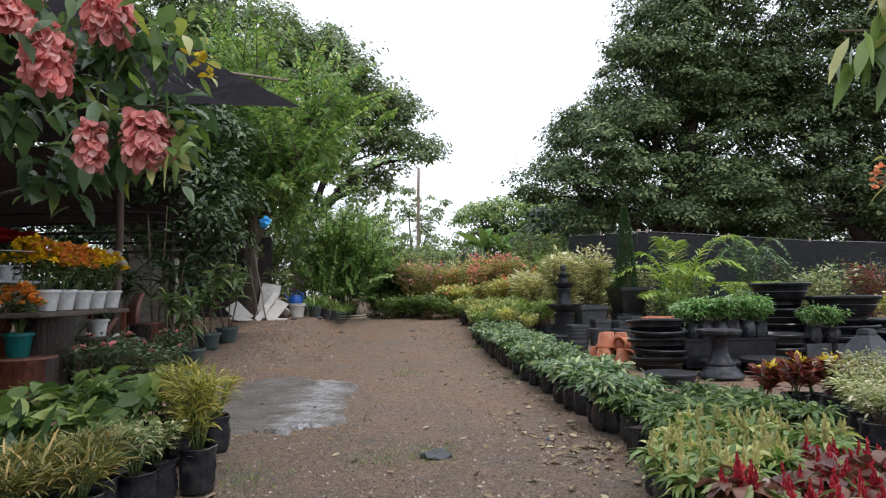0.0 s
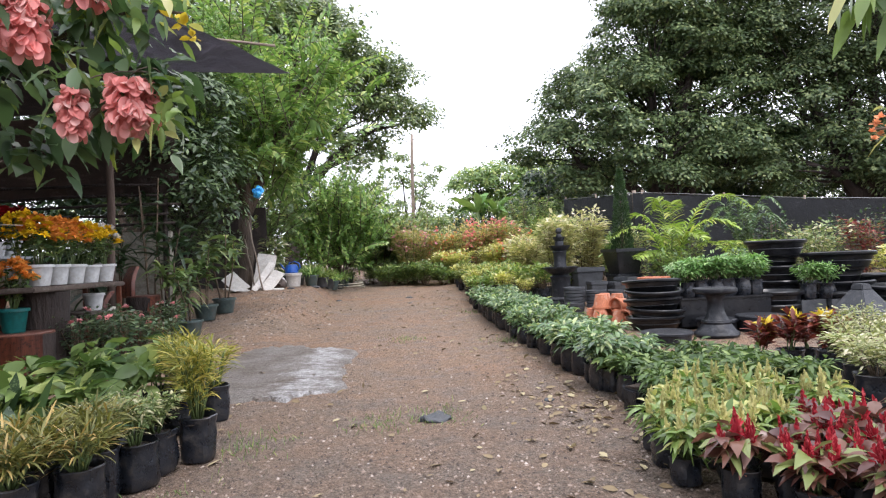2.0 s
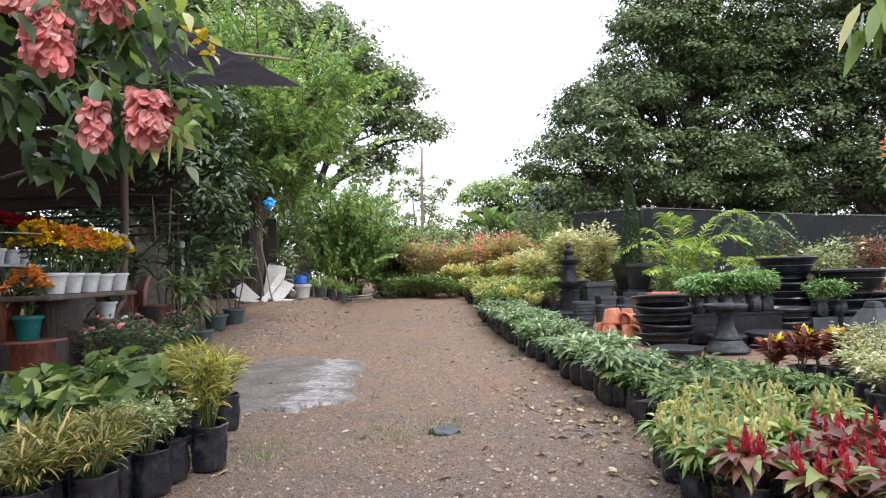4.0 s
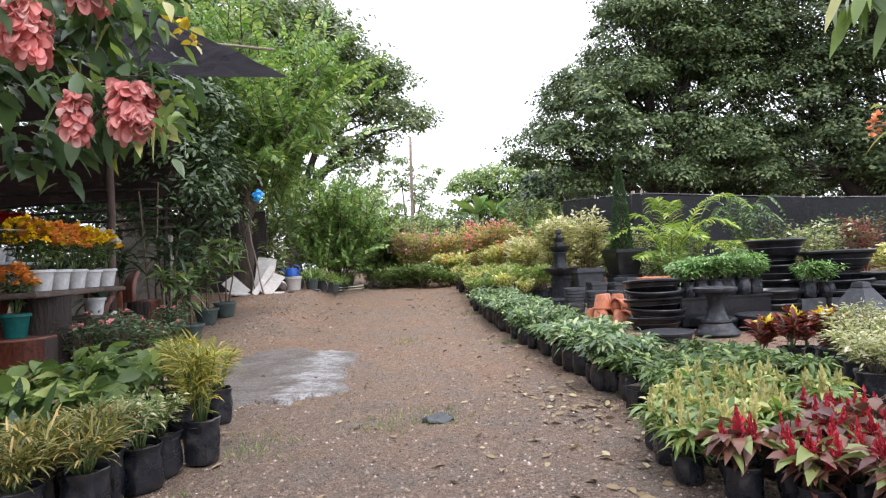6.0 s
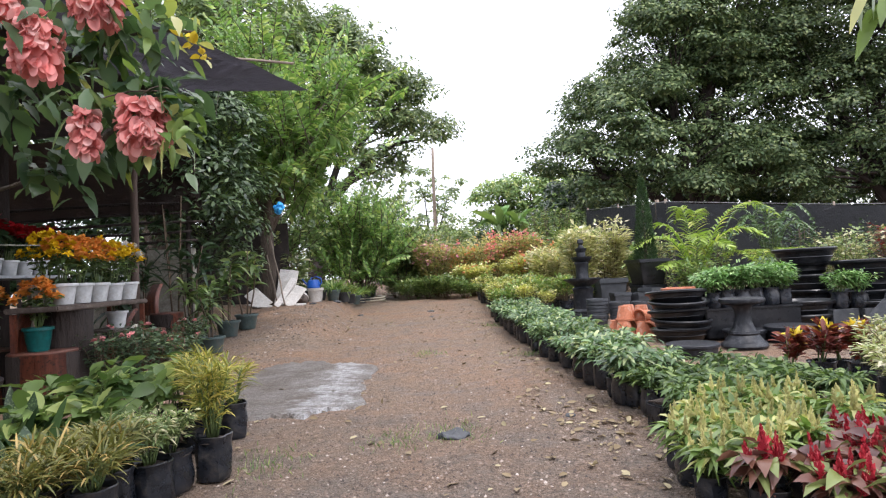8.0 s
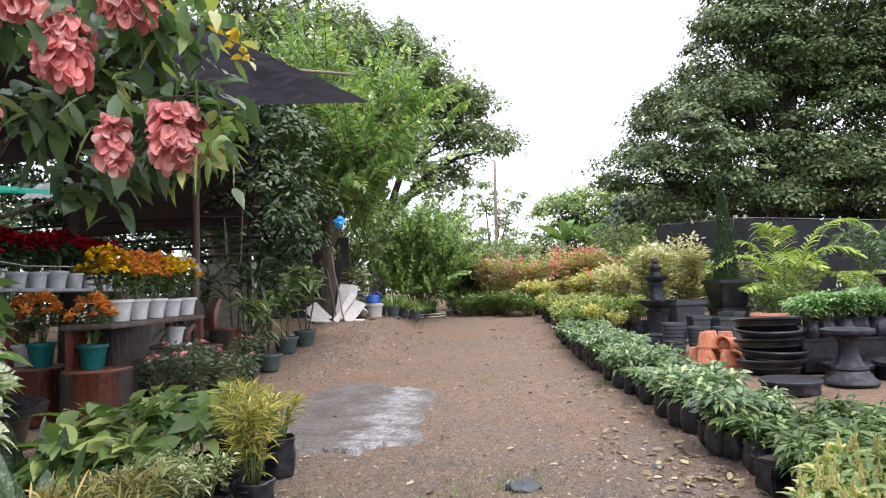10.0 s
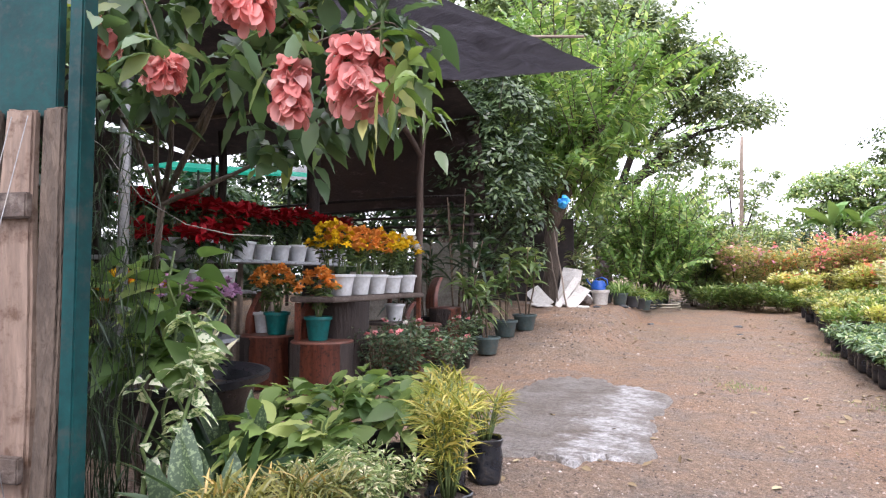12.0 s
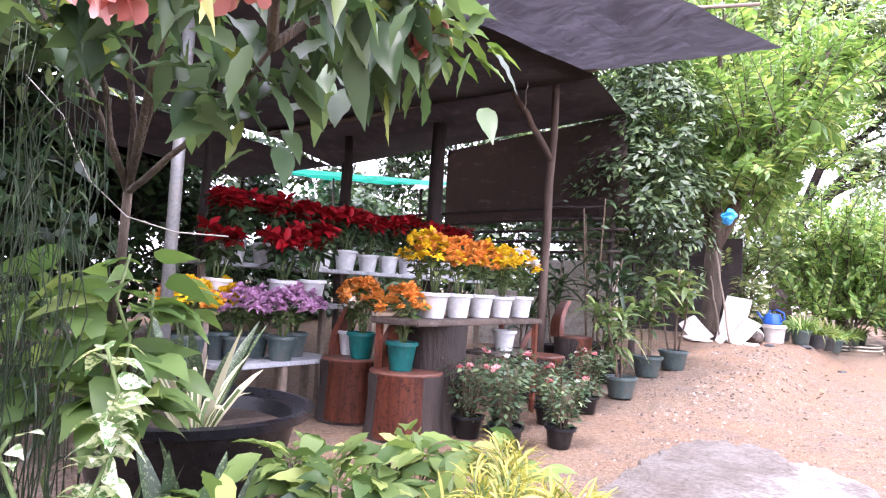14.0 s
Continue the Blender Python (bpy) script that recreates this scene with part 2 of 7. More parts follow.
M_SLAB = surface("pale_slab_wood", (0.19, 0.13, 0.1), (0.32, 0.235, 0.18), 0.8, 5, 45, 0.8, 0.016, stain=(0.12, 0.07, 0.045), stretch=(1, 1, 0.16))
M_TEAL = surface("teal_painted_steel", (0.001, 0.036, 0.038), (0.004, 0.062, 0.062), 0.62, 4, 30, 0.25, 0.006, stain=(0.03, 0.05, 0.048), spec=0.25)
M_STEEL = surface("galvanised_steel", (0.22, 0.225, 0.23), (0.34, 0.345, 0.35), 0.5, 6, 50, 0.1, 0.003, metal=0.5, stain=(0.3, 0.28, 0.25))
M_WHITEBOARD = surface("old_white_board", (0.56, 0.53, 0.49), (0.7, 0.67, 0.63), 0.75, 3, 40, 0.4, 0.006, stain=(0.5, 0.45, 0.39))
M_BLUE = surface("blue_plastic", (0.01, 0.07, 0.35), (0.02, 0.12, 0.5), 0.35, 4, 30, 0.15, 0.004)
M_SKYBLUE = surface("sky_blue_plastic", (0.03, 0.3, 0.7), (0.06, 0.42, 0.85), 0.35, 4, 30, 0.15, 0.004)
M_CREAMWALL = surface("stained_cream_render", (0.38, 0.35, 0.29), (0.55, 0.52, 0.45), 0.9, 1.4, 30, 0.4, 0.008, stain=(0.24, 0.21, 0.17))
M_SHELF = surface("grey_painted_board", (0.34, 0.36, 0.38), (0.48, 0.5, 0.52), 0.7, 3, 40, 0.3, stain=(0.22, 0.22, 0.21))
M_CABLE = surface("pale_cable", (0.3, 0.29, 0.25), (0.42, 0.4, 0.36), 0.6, 8, 40, 0.1)
M_HOSE = surface("hose", (0.4, 0.36, 0.27), (0.5, 0.45, 0.36), 0.55, 8, 40, 0.1)


def net_material(name, c1, c2, light, opening=0.0):
    """Woven shade cloth, a little see-through, with creases."""
    m, nt, bsdf, out = nodes_of(name)
    big = noise_of(nt, 2.2, 7, 0.72, (1.0, 3.2, 1.0))
    col = ramp_of(nt, big, [(0.3, c1), (0.7, c2)])
    scuff = ramp_of(nt, noise_of(nt, 6.0, 8, 0.8, (0.35, 3.0, 1.0)), [(0.56, (0,) * 3), (0.66, (0.6,) * 3)])
    col = mix_of(nt, scuff, col, tuple(2.6 * c + 0.02 for c in c2))
    nt.links.new(col, bsdf.inputs["Base Color"])
    bsdf.inputs["Roughness"].default_value = 0.55
    bump_of(nt, big, bsdf, 0.9, 0.08)
    tr = nt.nodes.new("ShaderNodeBsdfTranslucent")
    tr.inputs["Color"].default_value = (*light, 1)
    ms = nt.nodes.new("ShaderNodeMixShader")
    nt.links.new(ramp_of(nt, big, [(0.42, (0.22,) * 3), (0.62, (0.5,) * 3)]), ms.inputs[0])
    nt.links.new(bsdf.outputs[0], ms.inputs[1])
    nt.links.new(tr.outputs[0], ms.inputs[2])
    nt.links.new(ms.outputs[0], out.inputs[0])
    return m


M_NET = net_material("black_shade_cloth", (0.018, 0.017, 0.02), (0.065, 0.061, 0.07), (0.1, 0.093, 0.11))
M_TARP = net_material("brown_tarp", (0.05, 0.034, 0.03), (0.1, 0.07, 0.06), (0.08, 0.052, 0.042))
M_ROOF = surface("dark_roof_sheeting", (0.022, 0.017, 0.016), (0.05, 0.037, 0.034), 0.8, 2.5, 40, 0.4, 0.02, stain=(0.07, 0.05, 0.044))
M_GREENNET = net_material("green_shade_net", (0.0, 0.28, 0.19), (0.02, 0.42, 0.3), (0.02, 0.55, 0.4))
M_FENCE = net_material("fence_cloth", (0.02, 0.022, 0.026), (0.05, 0.054, 0.06), (0.06, 0.065, 0.07))

L_TREE = leafy("tree_leaf_dark", (0.035, 0.068, 0.022), (0.11, 0.17, 0.05), (0.2, 0.26, 0.09), 0.16, 0.5, 0.16, spec=0.3)
L_TREE2 = leafy("tree_leaf_mid", (0.075, 0.13, 0.042), (0.19, 0.28, 0.095), (0.34, 0.42, 0.15), 0.16)
L_BRIGHT = leafy("shoot_leaf_bright", (0.1, 0.21, 0.045), (0.23, 0.39, 0.1), (0.4, 0.52, 0.16), 0.2, through_light=0.45)
# Dark leaf; where foliage stands in shade, that shade is in this colour.
L_SHADE = leafy("dark_and_shaded_leaf", (0.025, 0.058, 0.02), (0.055, 0.11, 0.032), (0.09, 0.15, 0.05), 0.12)
L_DUSK = leafy("glossy_dark_leaf", (0.035, 0.07, 0.028), (0.12, 0.2, 0.07), (0.2, 0.3, 0.11), 0.16, 0.35, 0.25)
L_BUSH = leafy("bush_leaf", (0.085, 0.16, 0.042), (0.22, 0.34, 0.09), (0.4, 0.48, 0.15), 0.16)
L_SEED = leafy("seedling_leaf", (0.055, 0.12, 0.045), (0.2, 0.33, 0.12), (0.42, 0.52, 0.22), 0.22, 0.33)
L_DEEP = leafy("deep_green_leaf", (0.045, 0.09, 0.025), (0.12, 0.2, 0.05), (0.22, 0.31, 0.09), 0.22, 0.42, spec=0.3)
L_ROSE = leafy("rose_leaf", (0.045, 0.09, 0.04), (0.11, 0.18, 0.075), (0.2, 0.28, 0.12), 0.12, 0.42)
L_LIME = leafy("lime_leaf", (0.1, 0.19, 0.035), (0.23, 0.34, 0.08), (0.44, 0.47, 0.15), 0.2, through_light=0.35)
L_MINT = leafy("fresh_green_leaf", (0.08, 0.2, 0.04), (0.2, 0.38, 0.1), (0.32, 0.5, 0.17), 0.2, through_light=0.3)
L_GOLD = leafy("golden_leaf", (0.3, 0.37, 0.09), (0.56, 0.58, 0.18), (0.68, 0.65, 0.27), 0.25, through_light=0.35)
L_CREAM = leafy("cream_green_leaf", (0.2, 0.27, 0.08), (0.42, 0.46, 0.2), (0.64, 0.63, 0.38), 0.2, through_light=0.3)
L_WHITE = leafy("white_edged_leaf", (0.1, 0.17, 0.05), (0.25, 0.33, 0.11), (0.54, 0.55, 0.3), 0.27)
L_VARIEG = leafy("variegated_vine_leaf", (0.1, 0.22, 0.06), (0.25, 0.38, 0.14), None, 0.0, blotch=((0.7, 0.72, 0.55), 40, 0.46))
L_SNAKE = leafy("snake_plant_leaf", (0.03, 0.06, 0.024), (0.065, 0.11, 0.045), None, 0.0, 0.45, 0.12, blotch=((0.17, 0.23, 0.12), 75, 0.53))
L_BRONZE = leafy("bronze_leaf", (0.09, 0.032, 0.028), (0.21, 0.1, 0.065), (0.2, 0.24, 0.08), 0.3)
L_CROTON = leafy("croton_leaf", (0.09, 0.02, 0.018), (0.2, 0.045, 0.025), (0.45, 0.3, 0.05), 0.1, 0.34)
L_YELLOW = leafy("yellow_leaf", (0.6, 0.45, 0.02), (0.75, 0.6, 0.05), None, 0.0)
L_REDSHRUB = leafy("red_shrub_leaf", (0.12, 0.02, 0.02), (0.3, 0.05, 0.04), (0.2, 0.2, 0.06), 0.3)
L_PALM = leafy("palm_leaflet", (0.15, 0.27, 0.035), (0.32, 0.45, 0.07), (0.46, 0.52, 0.12), 0.2, through_light=0.35)
L_PALMDARK = leafy("palm_leaflet_dark", (0.06, 0.13, 0.05), (0.12, 0.2, 0.08), (0.18, 0.26, 0.12), 0.2)
L_DRY = leafy("dry_leaf", (0.17, 0.12, 0.06), (0.3, 0.23, 0.13), (0.4, 0.34, 0.2), 0.2, 0.8, 0.1)
L_MUSS = leafy("bract_shrub_leaf", (0.06, 0.125, 0.05), (0.14, 0.23, 0.085), (0.34, 0.42, 0.08), 0.07, 0.38, 0.4)
P_SALMON = leafy("salmon_bract", (0.72, 0.26, 0.24), (0.83, 0.38, 0.35), (0.88, 0.54, 0.5), 0.25, 0.65, 0.42, spec=0.2)
P_ORANGE = leafy("orange_petal", (0.68, 0.22, 0.03), (0.85, 0.38, 0.08), (0.88, 0.52, 0.2), 0.2, 0.6, 0.25, spec=0.2)
P_YELLOW = leafy("yellow_petal", (0.8, 0.5, 0.01), (0.88, 0.62, 0.02), (0.9, 0.72, 0.1), 0.2, 0.6, 0.25, spec=0.2)
P_RED = leafy("poinsettia_bract", (0.22, 0.005, 0.01), (0.4, 0.012, 0.018), (0.52, 0.028, 0.03), 0.2, 0.5, 0.25, spec=0.25)
P_PURPLE = leafy("mauve_petal", (0.48, 0.24, 0.43), (0.64, 0.38, 0.57), (0.74, 0.54, 0.68), 0.2, 0.6, 0.25, spec=0.2)
P_PLUME = leafy("crimson_plume", (0.32, 0.018, 0.032), (0.5, 0.045, 0.06), (0.6, 0.12, 0.13), 0.2, 0.7, 0.2, spec=0.2)
P_CREAMPLUME = leafy("cream_plume", (0.5, 0.47, 0.18), (0.66, 0.62, 0.3), (0.5, 0.52, 0.2), 0.2, 0.7, 0.25, spec=0.2)
P_PINK = leafy("pink_petal", (0.66, 0.2, 0.22), (0.78, 0.36, 0.36), (0.82, 0.52, 0.5), 0.3, 0.6, 0.3, spec=0.2)
P_WHITE = leafy("white_petal", (0.75, 0.74, 0.68), (0.82, 0.8, 0.75), None, 0.0, 0.6, 0.3, spec=0.2)
P_BOUG = leafy("bougainvillea_bract", (0.72, 0.2, 0.22), (0.82, 0.36, 0.36), (0.82, 0.45, 0.3), 0.3, 0.6, 0.35, spec=0.2)


# ---------- mesh helpers ----------
def mesh_np(name, verts, faces, material, smooth=False):
    """A mesh from arrays; every face has the same number of corners."""
    verts, faces = np.asarray(verts, np.float32), np.asarray(faces, np.int32)
    me = bpy.data.meshes.new(name)
    n, k = faces.shape
    me.vertices.add(len(verts))
    me.vertices.foreach_set("co", verts.ravel())
    me.loops.add(n * k)
    me.loops.foreach_set("vertex_index", faces.ravel())
    me.polygons.add(n)
    me.polygons.foreach_set("loop_start", np.arange(0, n * k, k, dtype=np.int32))
    me.polygons.foreach_set("loop_total", np.full(n, k, np.int32))
    if smooth:
        me.polygons.foreach_set("use_smooth", np.ones(n, bool))
    me.update(calc_edges=True)
    me.validate()
    me.materials.append(material)
    return me


def part_np(name, data, parent, label="", at=None):
    ob = new(name, data)
    ob.parent = parent
    if at is not None:
        ob.matrix_local = at
    if label:
        tagged(ob, label)
    return ob


def part(name, bm, material, parent, label="", smooth=True):
    me = bpy.data.meshes.new(name)
    bm.normal_update()
    bm.to_mesh(me)
    bm.free()
    me.materials.append(material)
    if smooth:
        me.shade_smooth()
        me.set_sharp_from_angle(angle=radians(38))
    ob = new(name, me)
    ob.parent = parent
    if label:
        tagged(ob, label)
    return ob


def thing(name, label, category, at=(0, 0, 0), turn=0.0, group="", kind="", scale=1.0):
    ob = new(name)
    ob.empty_display_size = 0.1
    ob.matrix_world = pose(*at, 0, 0, turn) @ Matrix.Scale(scale, 4)
    return tagged(ob, label, category, group, kind)


def solid(name, bm, material, label, category, kind="", group="", at=None, smooth=True):
    ob = part(name, bm, material, None, "", smooth)
    if at is not None:
        ob.matrix_world = at
    return tagged(ob, label, category, group, kind)


def unit(v):
    v = np.asarray(v, float)
    return v / np.maximum(np.linalg.norm(v, axis=-1, keepdims=True), 1e-9)


SHAPES = {
    "card": ((0, 0.03), (0.45, 0.5), (1, 0.03)),
    "oval": ((0, 0.05), (0.3, 0.46), (0.68, 0.38), (1, 0.02)),
    "lance": ((0, 0.06), (0.3, 0.5), (0.65, 0.36), (1, 0.02)),
    "heart": ((0, 0.26), (0.1, 0.46), (0.3, 0.52), (0.55, 0.4), (0.8, 0.17), (1, 0.01)),
    "strap": ((0, 0.32), (0.3, 0.5), (0.6, 0.46), (0.85, 0.26), (1, 0.02)),
    "petal": ((0, 0.12), (0.55, 0.5), (1, 0.3)),
    "ruff": ((0, 0.12), (0.3, 0.4), (0.65, 0.52), (0.9, 0.42), (1, 0.24)),
    "ribbed": ((0, 0.03), (0.1, 0.24), (0.22, 0.4), (0.34, 0.47), (0.46, 0.5), (0.58, 0.46), (0.7, 0.37), (0.82, 0.24), (0.92, 0.1), (1, 0.01)),
}


def blades(base, way, length, width, shape="oval", fold=0.25, droop=0.3, seed=0, up=None):
    """Arrays of verts and quads for many leaves: each starts at base, runs along way, folds at the midrib and bends down."""
    r = np.random.default_rng(seed + 11)
    base, way = np.atleast_2d(base).astype(float), unit(np.atleast_2d(way))
    n = len(base)
    length, width = np.broadcast_to(length, n).astype(float), np.broadcast_to(width, n).astype(float)
    ref = np.tile([0.0, 0.0, 1.0], (n, 1)) if up is None else np.broadcast_to(up, (n, 3))
    ref = ref + r.normal(0, 0.35, (n, 3))
    side = unit(np.cross(way, ref))
    top = unit(np.cross(side, way))
    rows = np.array(SHAPES[shape])
    u, w = rows[:, 0], rows[:, 1]
    k = len(u)
    bend = np.broadcast_to(droop, n) * r.uniform(0.5, 1.5, n)
    mid = base[:, None] + way[:, None] * (length[:, None] * u)[..., None]
    mid = mid - np.array([0, 0, 1.0]) * (length[:, None] * bend[:, None] * u ** 2)[..., None]
    wid = width[:, None] * w
    lift = wid * fold * r.uniform(0.2, 1.6, (n, 1))
    if shape == "ribbed":        # side veins press shallow furrows across the blade
        lift = lift + width[:, None] * 0.035 * np.where(np.arange(k) % 2, 1.0, -1.0) * (w > 0.1)
    lift = lift[..., None] * top[:, None]
    left = mid + side[:, None] * wid[..., None] + lift
    right = mid - side[:, None] * wid[..., None] + lift
    verts = np.stack([left, mid, right], 2).reshape(-1, 3)
    f = []
    for i in range(k - 1):
        a = i * 3
        f += [[a, a + 1, a + 4, a + 3], [a + 1, a + 2, a + 5, a + 4]]
    faces = (np.array(f)[None] + (np.arange(n) * k * 3)[:, None, None]).reshape(-1, 4)
    return verts, faces


def cards(base, way, length, width, seed=0, face=None):
    """The cheapest leaf, a bent diamond: one quad each."""
    r = np.random.default_rng(seed + 5)
    base, way = np.asarray(base, float), unit(way)
    n = len(base)
    side = unit(np.cross(way, r.normal(0, 1, (n, 3)) if face is None else face + r.normal(0, 0.35, (n, 3))))
    up = np.cross(side, way)
    L, W = np.broadcast_to(length, n)[:, None], np.broadcast_to(width, n)[:, None]
    bend = r.uniform(-0.25, 0.25, (n, 1)) * W
    v = np.stack([base, base + way * L * 0.45 + side * W * 0.5 + up * bend, base + way * L, base + way * L * 0.45 - side * W * 0.5 + up * bend], 1)
    return v.reshape(-1, 3), np.arange(4 * n).reshape(-1, 4)


def join(*pieces):
    vs, fs, o = [], [], 0
    for v, f in pieces:
        vs.append(v)
        fs.append(np.asarray(f) + o)
        o += len(v)
    return np.concatenate(vs), np.concatenate(fs)


def tube(points, r0, r1, sides=7, wob=0.0, seed=0):
    """A tapered round limb along points."""
    r = np.random.default_rng(seed + 3)
    p = np.asarray(points, float)
    n = len(p)
    d = unit(np.gradient(p, axis=0))
    ref = np.array([1.0, 0, 0]) if abs(d[0][0]) < 0.8 else np.array([0, 1.0, 0])
    a = unit(np.cross(d, ref))
    b = np.cross(d, a)
    ang = np.linspace(0, TAU, sides, endpoint=False)
    rad = np.linspace(r0, r1, n)[:, None] * (1 + wob * r.uniform(-1, 1, (n, sides)))
    ring = p[:, None] + rad[..., None] * (np.cos(ang)[None, :, None] * a[:, None] + np.sin(ang)[None, :, None] * b[:, None])
    f = []
    for i in range(n - 1):
        for j in range(sides):
            q = (j + 1) % sides
            f.append([i * sides + j, i * sides + q, (i + 1) * sides + q, (i + 1) * sides + j])
    c0, c1 = n * sides, n * sides + 1
    verts = np.concatenate([ring.reshape(-1, 3), p[:1], p[-1:]])
    for j in range(sides):
        q = (j + 1) % sides
        f.append([c0, q, j, j])
        f.append([c1, (n - 1) * sides + j, (n - 1) * sides + q, (n - 1) * sides + q])
    return verts, [x if x[2] != x[3] else x[:3] + [x[2]] for x in f]


def tubes_mesh(name, parts_list, material):
    v, f = join(*parts_list)
    me = bpy.data.meshes.new(name)
    me.from_pydata([tuple(x) for x in v], [], [tuple(dict.fromkeys(x.tolist())) for x in f])
    me.materials.append(material)
    me.shade_smooth()
    return me


def arc(p0, p1, sag=0.0, n=6, wob=0.0, seed=0):
    r = np.random.default_rng(seed + 9)
    p0, p1 = np.asarray(p0, float), np.asarray(p1, float)
    t = np.linspace(0, 1, n)[:, None]
    p = p0 + (p1 - p0) * t + np.array([0, 0, 1.0]) * (sag * 4 * t * (1 - t))
    if wob:
        p[1:-1] += r.normal(0, wob, (n - 2, 3))
    return p


def lathe(profile, sides=28, cap=False):
    """A turned shape from (radius, height) pairs."""
    bm = bmesh.new()
    rings = []
    for r, z in profile:
        if r < 1e-4:
            rings.append([bm.verts.new((0, 0, z))])
        else:
            rings.append([bm.verts.new((r * math.cos(TAU * i / sides), r * math.sin(TAU * i / sides), z)) for i in range(sides)])
    for a, b in zip(rings, rings[1:]):
        if len(a) == 1 and len(b) == 1:
            continue
        for i in range(sides):
            j = (i + 1) % sides
            if len(a) == 1:
                bm.faces.new((a[0], b[i], b[j]))
            elif len(b) == 1:
                bm.faces.new((a[i], a[j], b[0]))
            else:
                bm.faces.new((a[i], a[j], b[j], b[i]))
    bmesh.ops.recalc_face_normals(bm, faces=bm.faces)
    return bm


def box(sx, sy, sz, bevel=0.006, at=(0, 0, 0)):
    """A bevelled block, its base centre at the origin or at `at`."""
    bm = bmesh.new()
    bmesh.ops.create_cube(bm, size=1, matrix=Matrix.Translation((at[0], at[1], at[2] + sz / 2)) @ Matrix.Diagonal((sx, sy, sz, 1)))
    if bevel:
        bmesh.ops.bevel(bm, geom=list(bm.edges), offset=min(bevel, sx / 3, sy / 3, sz / 3), segments=2, affect='EDGES')
    return bm


def rough_up(bm, amount, scale, seed=0.0):
    for v in bm.verts:
        v.co += noise.noise_vector(v.co * scale + Vector((seed, seed * 1.7, 0))) * amount
    return bm


def grow(bm, rounds=1):
    bmesh.ops.subdivide_edges(bm, edges=list(bm.edges), cuts=rounds, use_grid_fill=True)
    return bm


def height(x, y):
    """The ground's height: level by the gate, rising gently to the back, with a raised bank on the shed side."""
    k = min(1.0, max(0.0, (-1.2 - x) / 0.8))
    k = k * k * (3 - 2 * k)
    return max(0.0, min(0.8, 0.03 * (y - 9.0)), k * max(0.0, min(0.56, 0.1 * (y - 9.0))))


# ---------- ground ----------
def ground_z(x, y):
    """The trodden surface itself: the lie of the land with its dips and lumps."""
    z = height(x, y)
    if abs(x) < 9 and 0 < y < 27:
        p = Vector((x, y, 0))
        z += 0.022 * noise.noise(p * 0.9) + 0.012 * noise.noise(p * 3.1) + 0.006 * noise.noise(p * 9.0) - 0.012
        z += 0.03 * max(0.0, min(1.0, (-1.0 - x))) * max(0.0, min(1.0, (y - 9) / 2)) * noise.noise(p * 2.3)
    return z


def ground():
    xs = np.unique(np.concatenate([np.linspace(-700, -60, 9), np.linspace(-50, -9, 12), np.linspace(-8, -3.2, 30), np.linspace(-3, 3, 130), np.linspace(3.2, 10, 36), np.linspace(11, 50, 12), np.linspace(60, 700, 9)]))
    ys = np.unique(np.concatenate([np.linspace(-700, -20, 9), np.linspace(-15, 1, 14), np.linspace(1.1, 14, 260), np.linspace(14.2, 26, 80), np.linspace(27, 60, 16), np.linspace(70, 900, 10)]))
    verts = [(x, y, ground_z(x, y)) for y in ys for x in xs]
    nx, ny = len(xs), len(ys)
    i, j = np.meshgrid(np.arange(nx - 1), np.arange(ny - 1))
    a = (j * nx + i).ravel()
    faces = np.stack([a, a + 1, a + nx + 1, a + nx], 1)
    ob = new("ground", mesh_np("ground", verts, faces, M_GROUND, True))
    return tagged(ob, "packed brown earth yard strewn with grit", "ground", kind="structure")


ground()


def blob_patch(name, cx, cy, rx, ry, h, material, label, seed, turn=0.0, dz=0.0):
    """A thin poured patch with a ragged edge."""
    bm = bmesh.new()
    n = 180
    rings = []
    for k, (s, hh) in enumerate(((1.0, -0.02), (0.97, h * 0.7), (0.8, h), (0.55, h), (0.3, h), (0.0, h))):
        ring = []
        for i in range(n if s else 1):
            a = TAU * i / n
            q = 1 + 0.22 * noise.noise(Vector((math.cos(a) * 1.6, math.sin(a) * 1.6, seed))) + 0.12 * noise.noise(Vector((math.cos(a) * 5, math.sin(a) * 5, seed + 3))) + 0.07 * noise.noise(Vector((math.cos(a) * 15, math.sin(a) * 15, seed + 5)))
            # nearer to a rounded rectangle than to an ellipse
            e = (abs(math.cos(a)) ** 3.2 + abs(math.sin(a)) ** 3.2) ** (-1 / 3.2)
            x, y = s * q * e * rx * math.cos(a), s * q * e * ry * math.sin(a)
            c, sn = math.cos(radians(turn)), math.sin(radians(turn))
            X, Y = cx + c * x - sn * y, cy + sn * x + c * y
            z = height(X, Y) + dz + hh + 0.012 * noise.noise(Vector((X * 2.2, Y * 2.2, seed))) * (s < 0.99)
            ring.append(bm.verts.new((X, Y, z)))
        rings.append(ring)
    for a, b in zip(rings, rings[1:]):
        for i in range(n):
            j = (i + 1) % n
            bm.faces.new((a[i], a[j], b[j], b[i]) if len(b) > 1 else (a[i], a[j], b[0]))
    return solid(name, bm, material, label, "paving", kind="structure")


blob_patch("cement_patch", -1.36, 7.5, 0.7, 1.6, 0.01, M_PATCH, "worn grey cement patch with a painted pale sheen of damp", 2.0, 4)


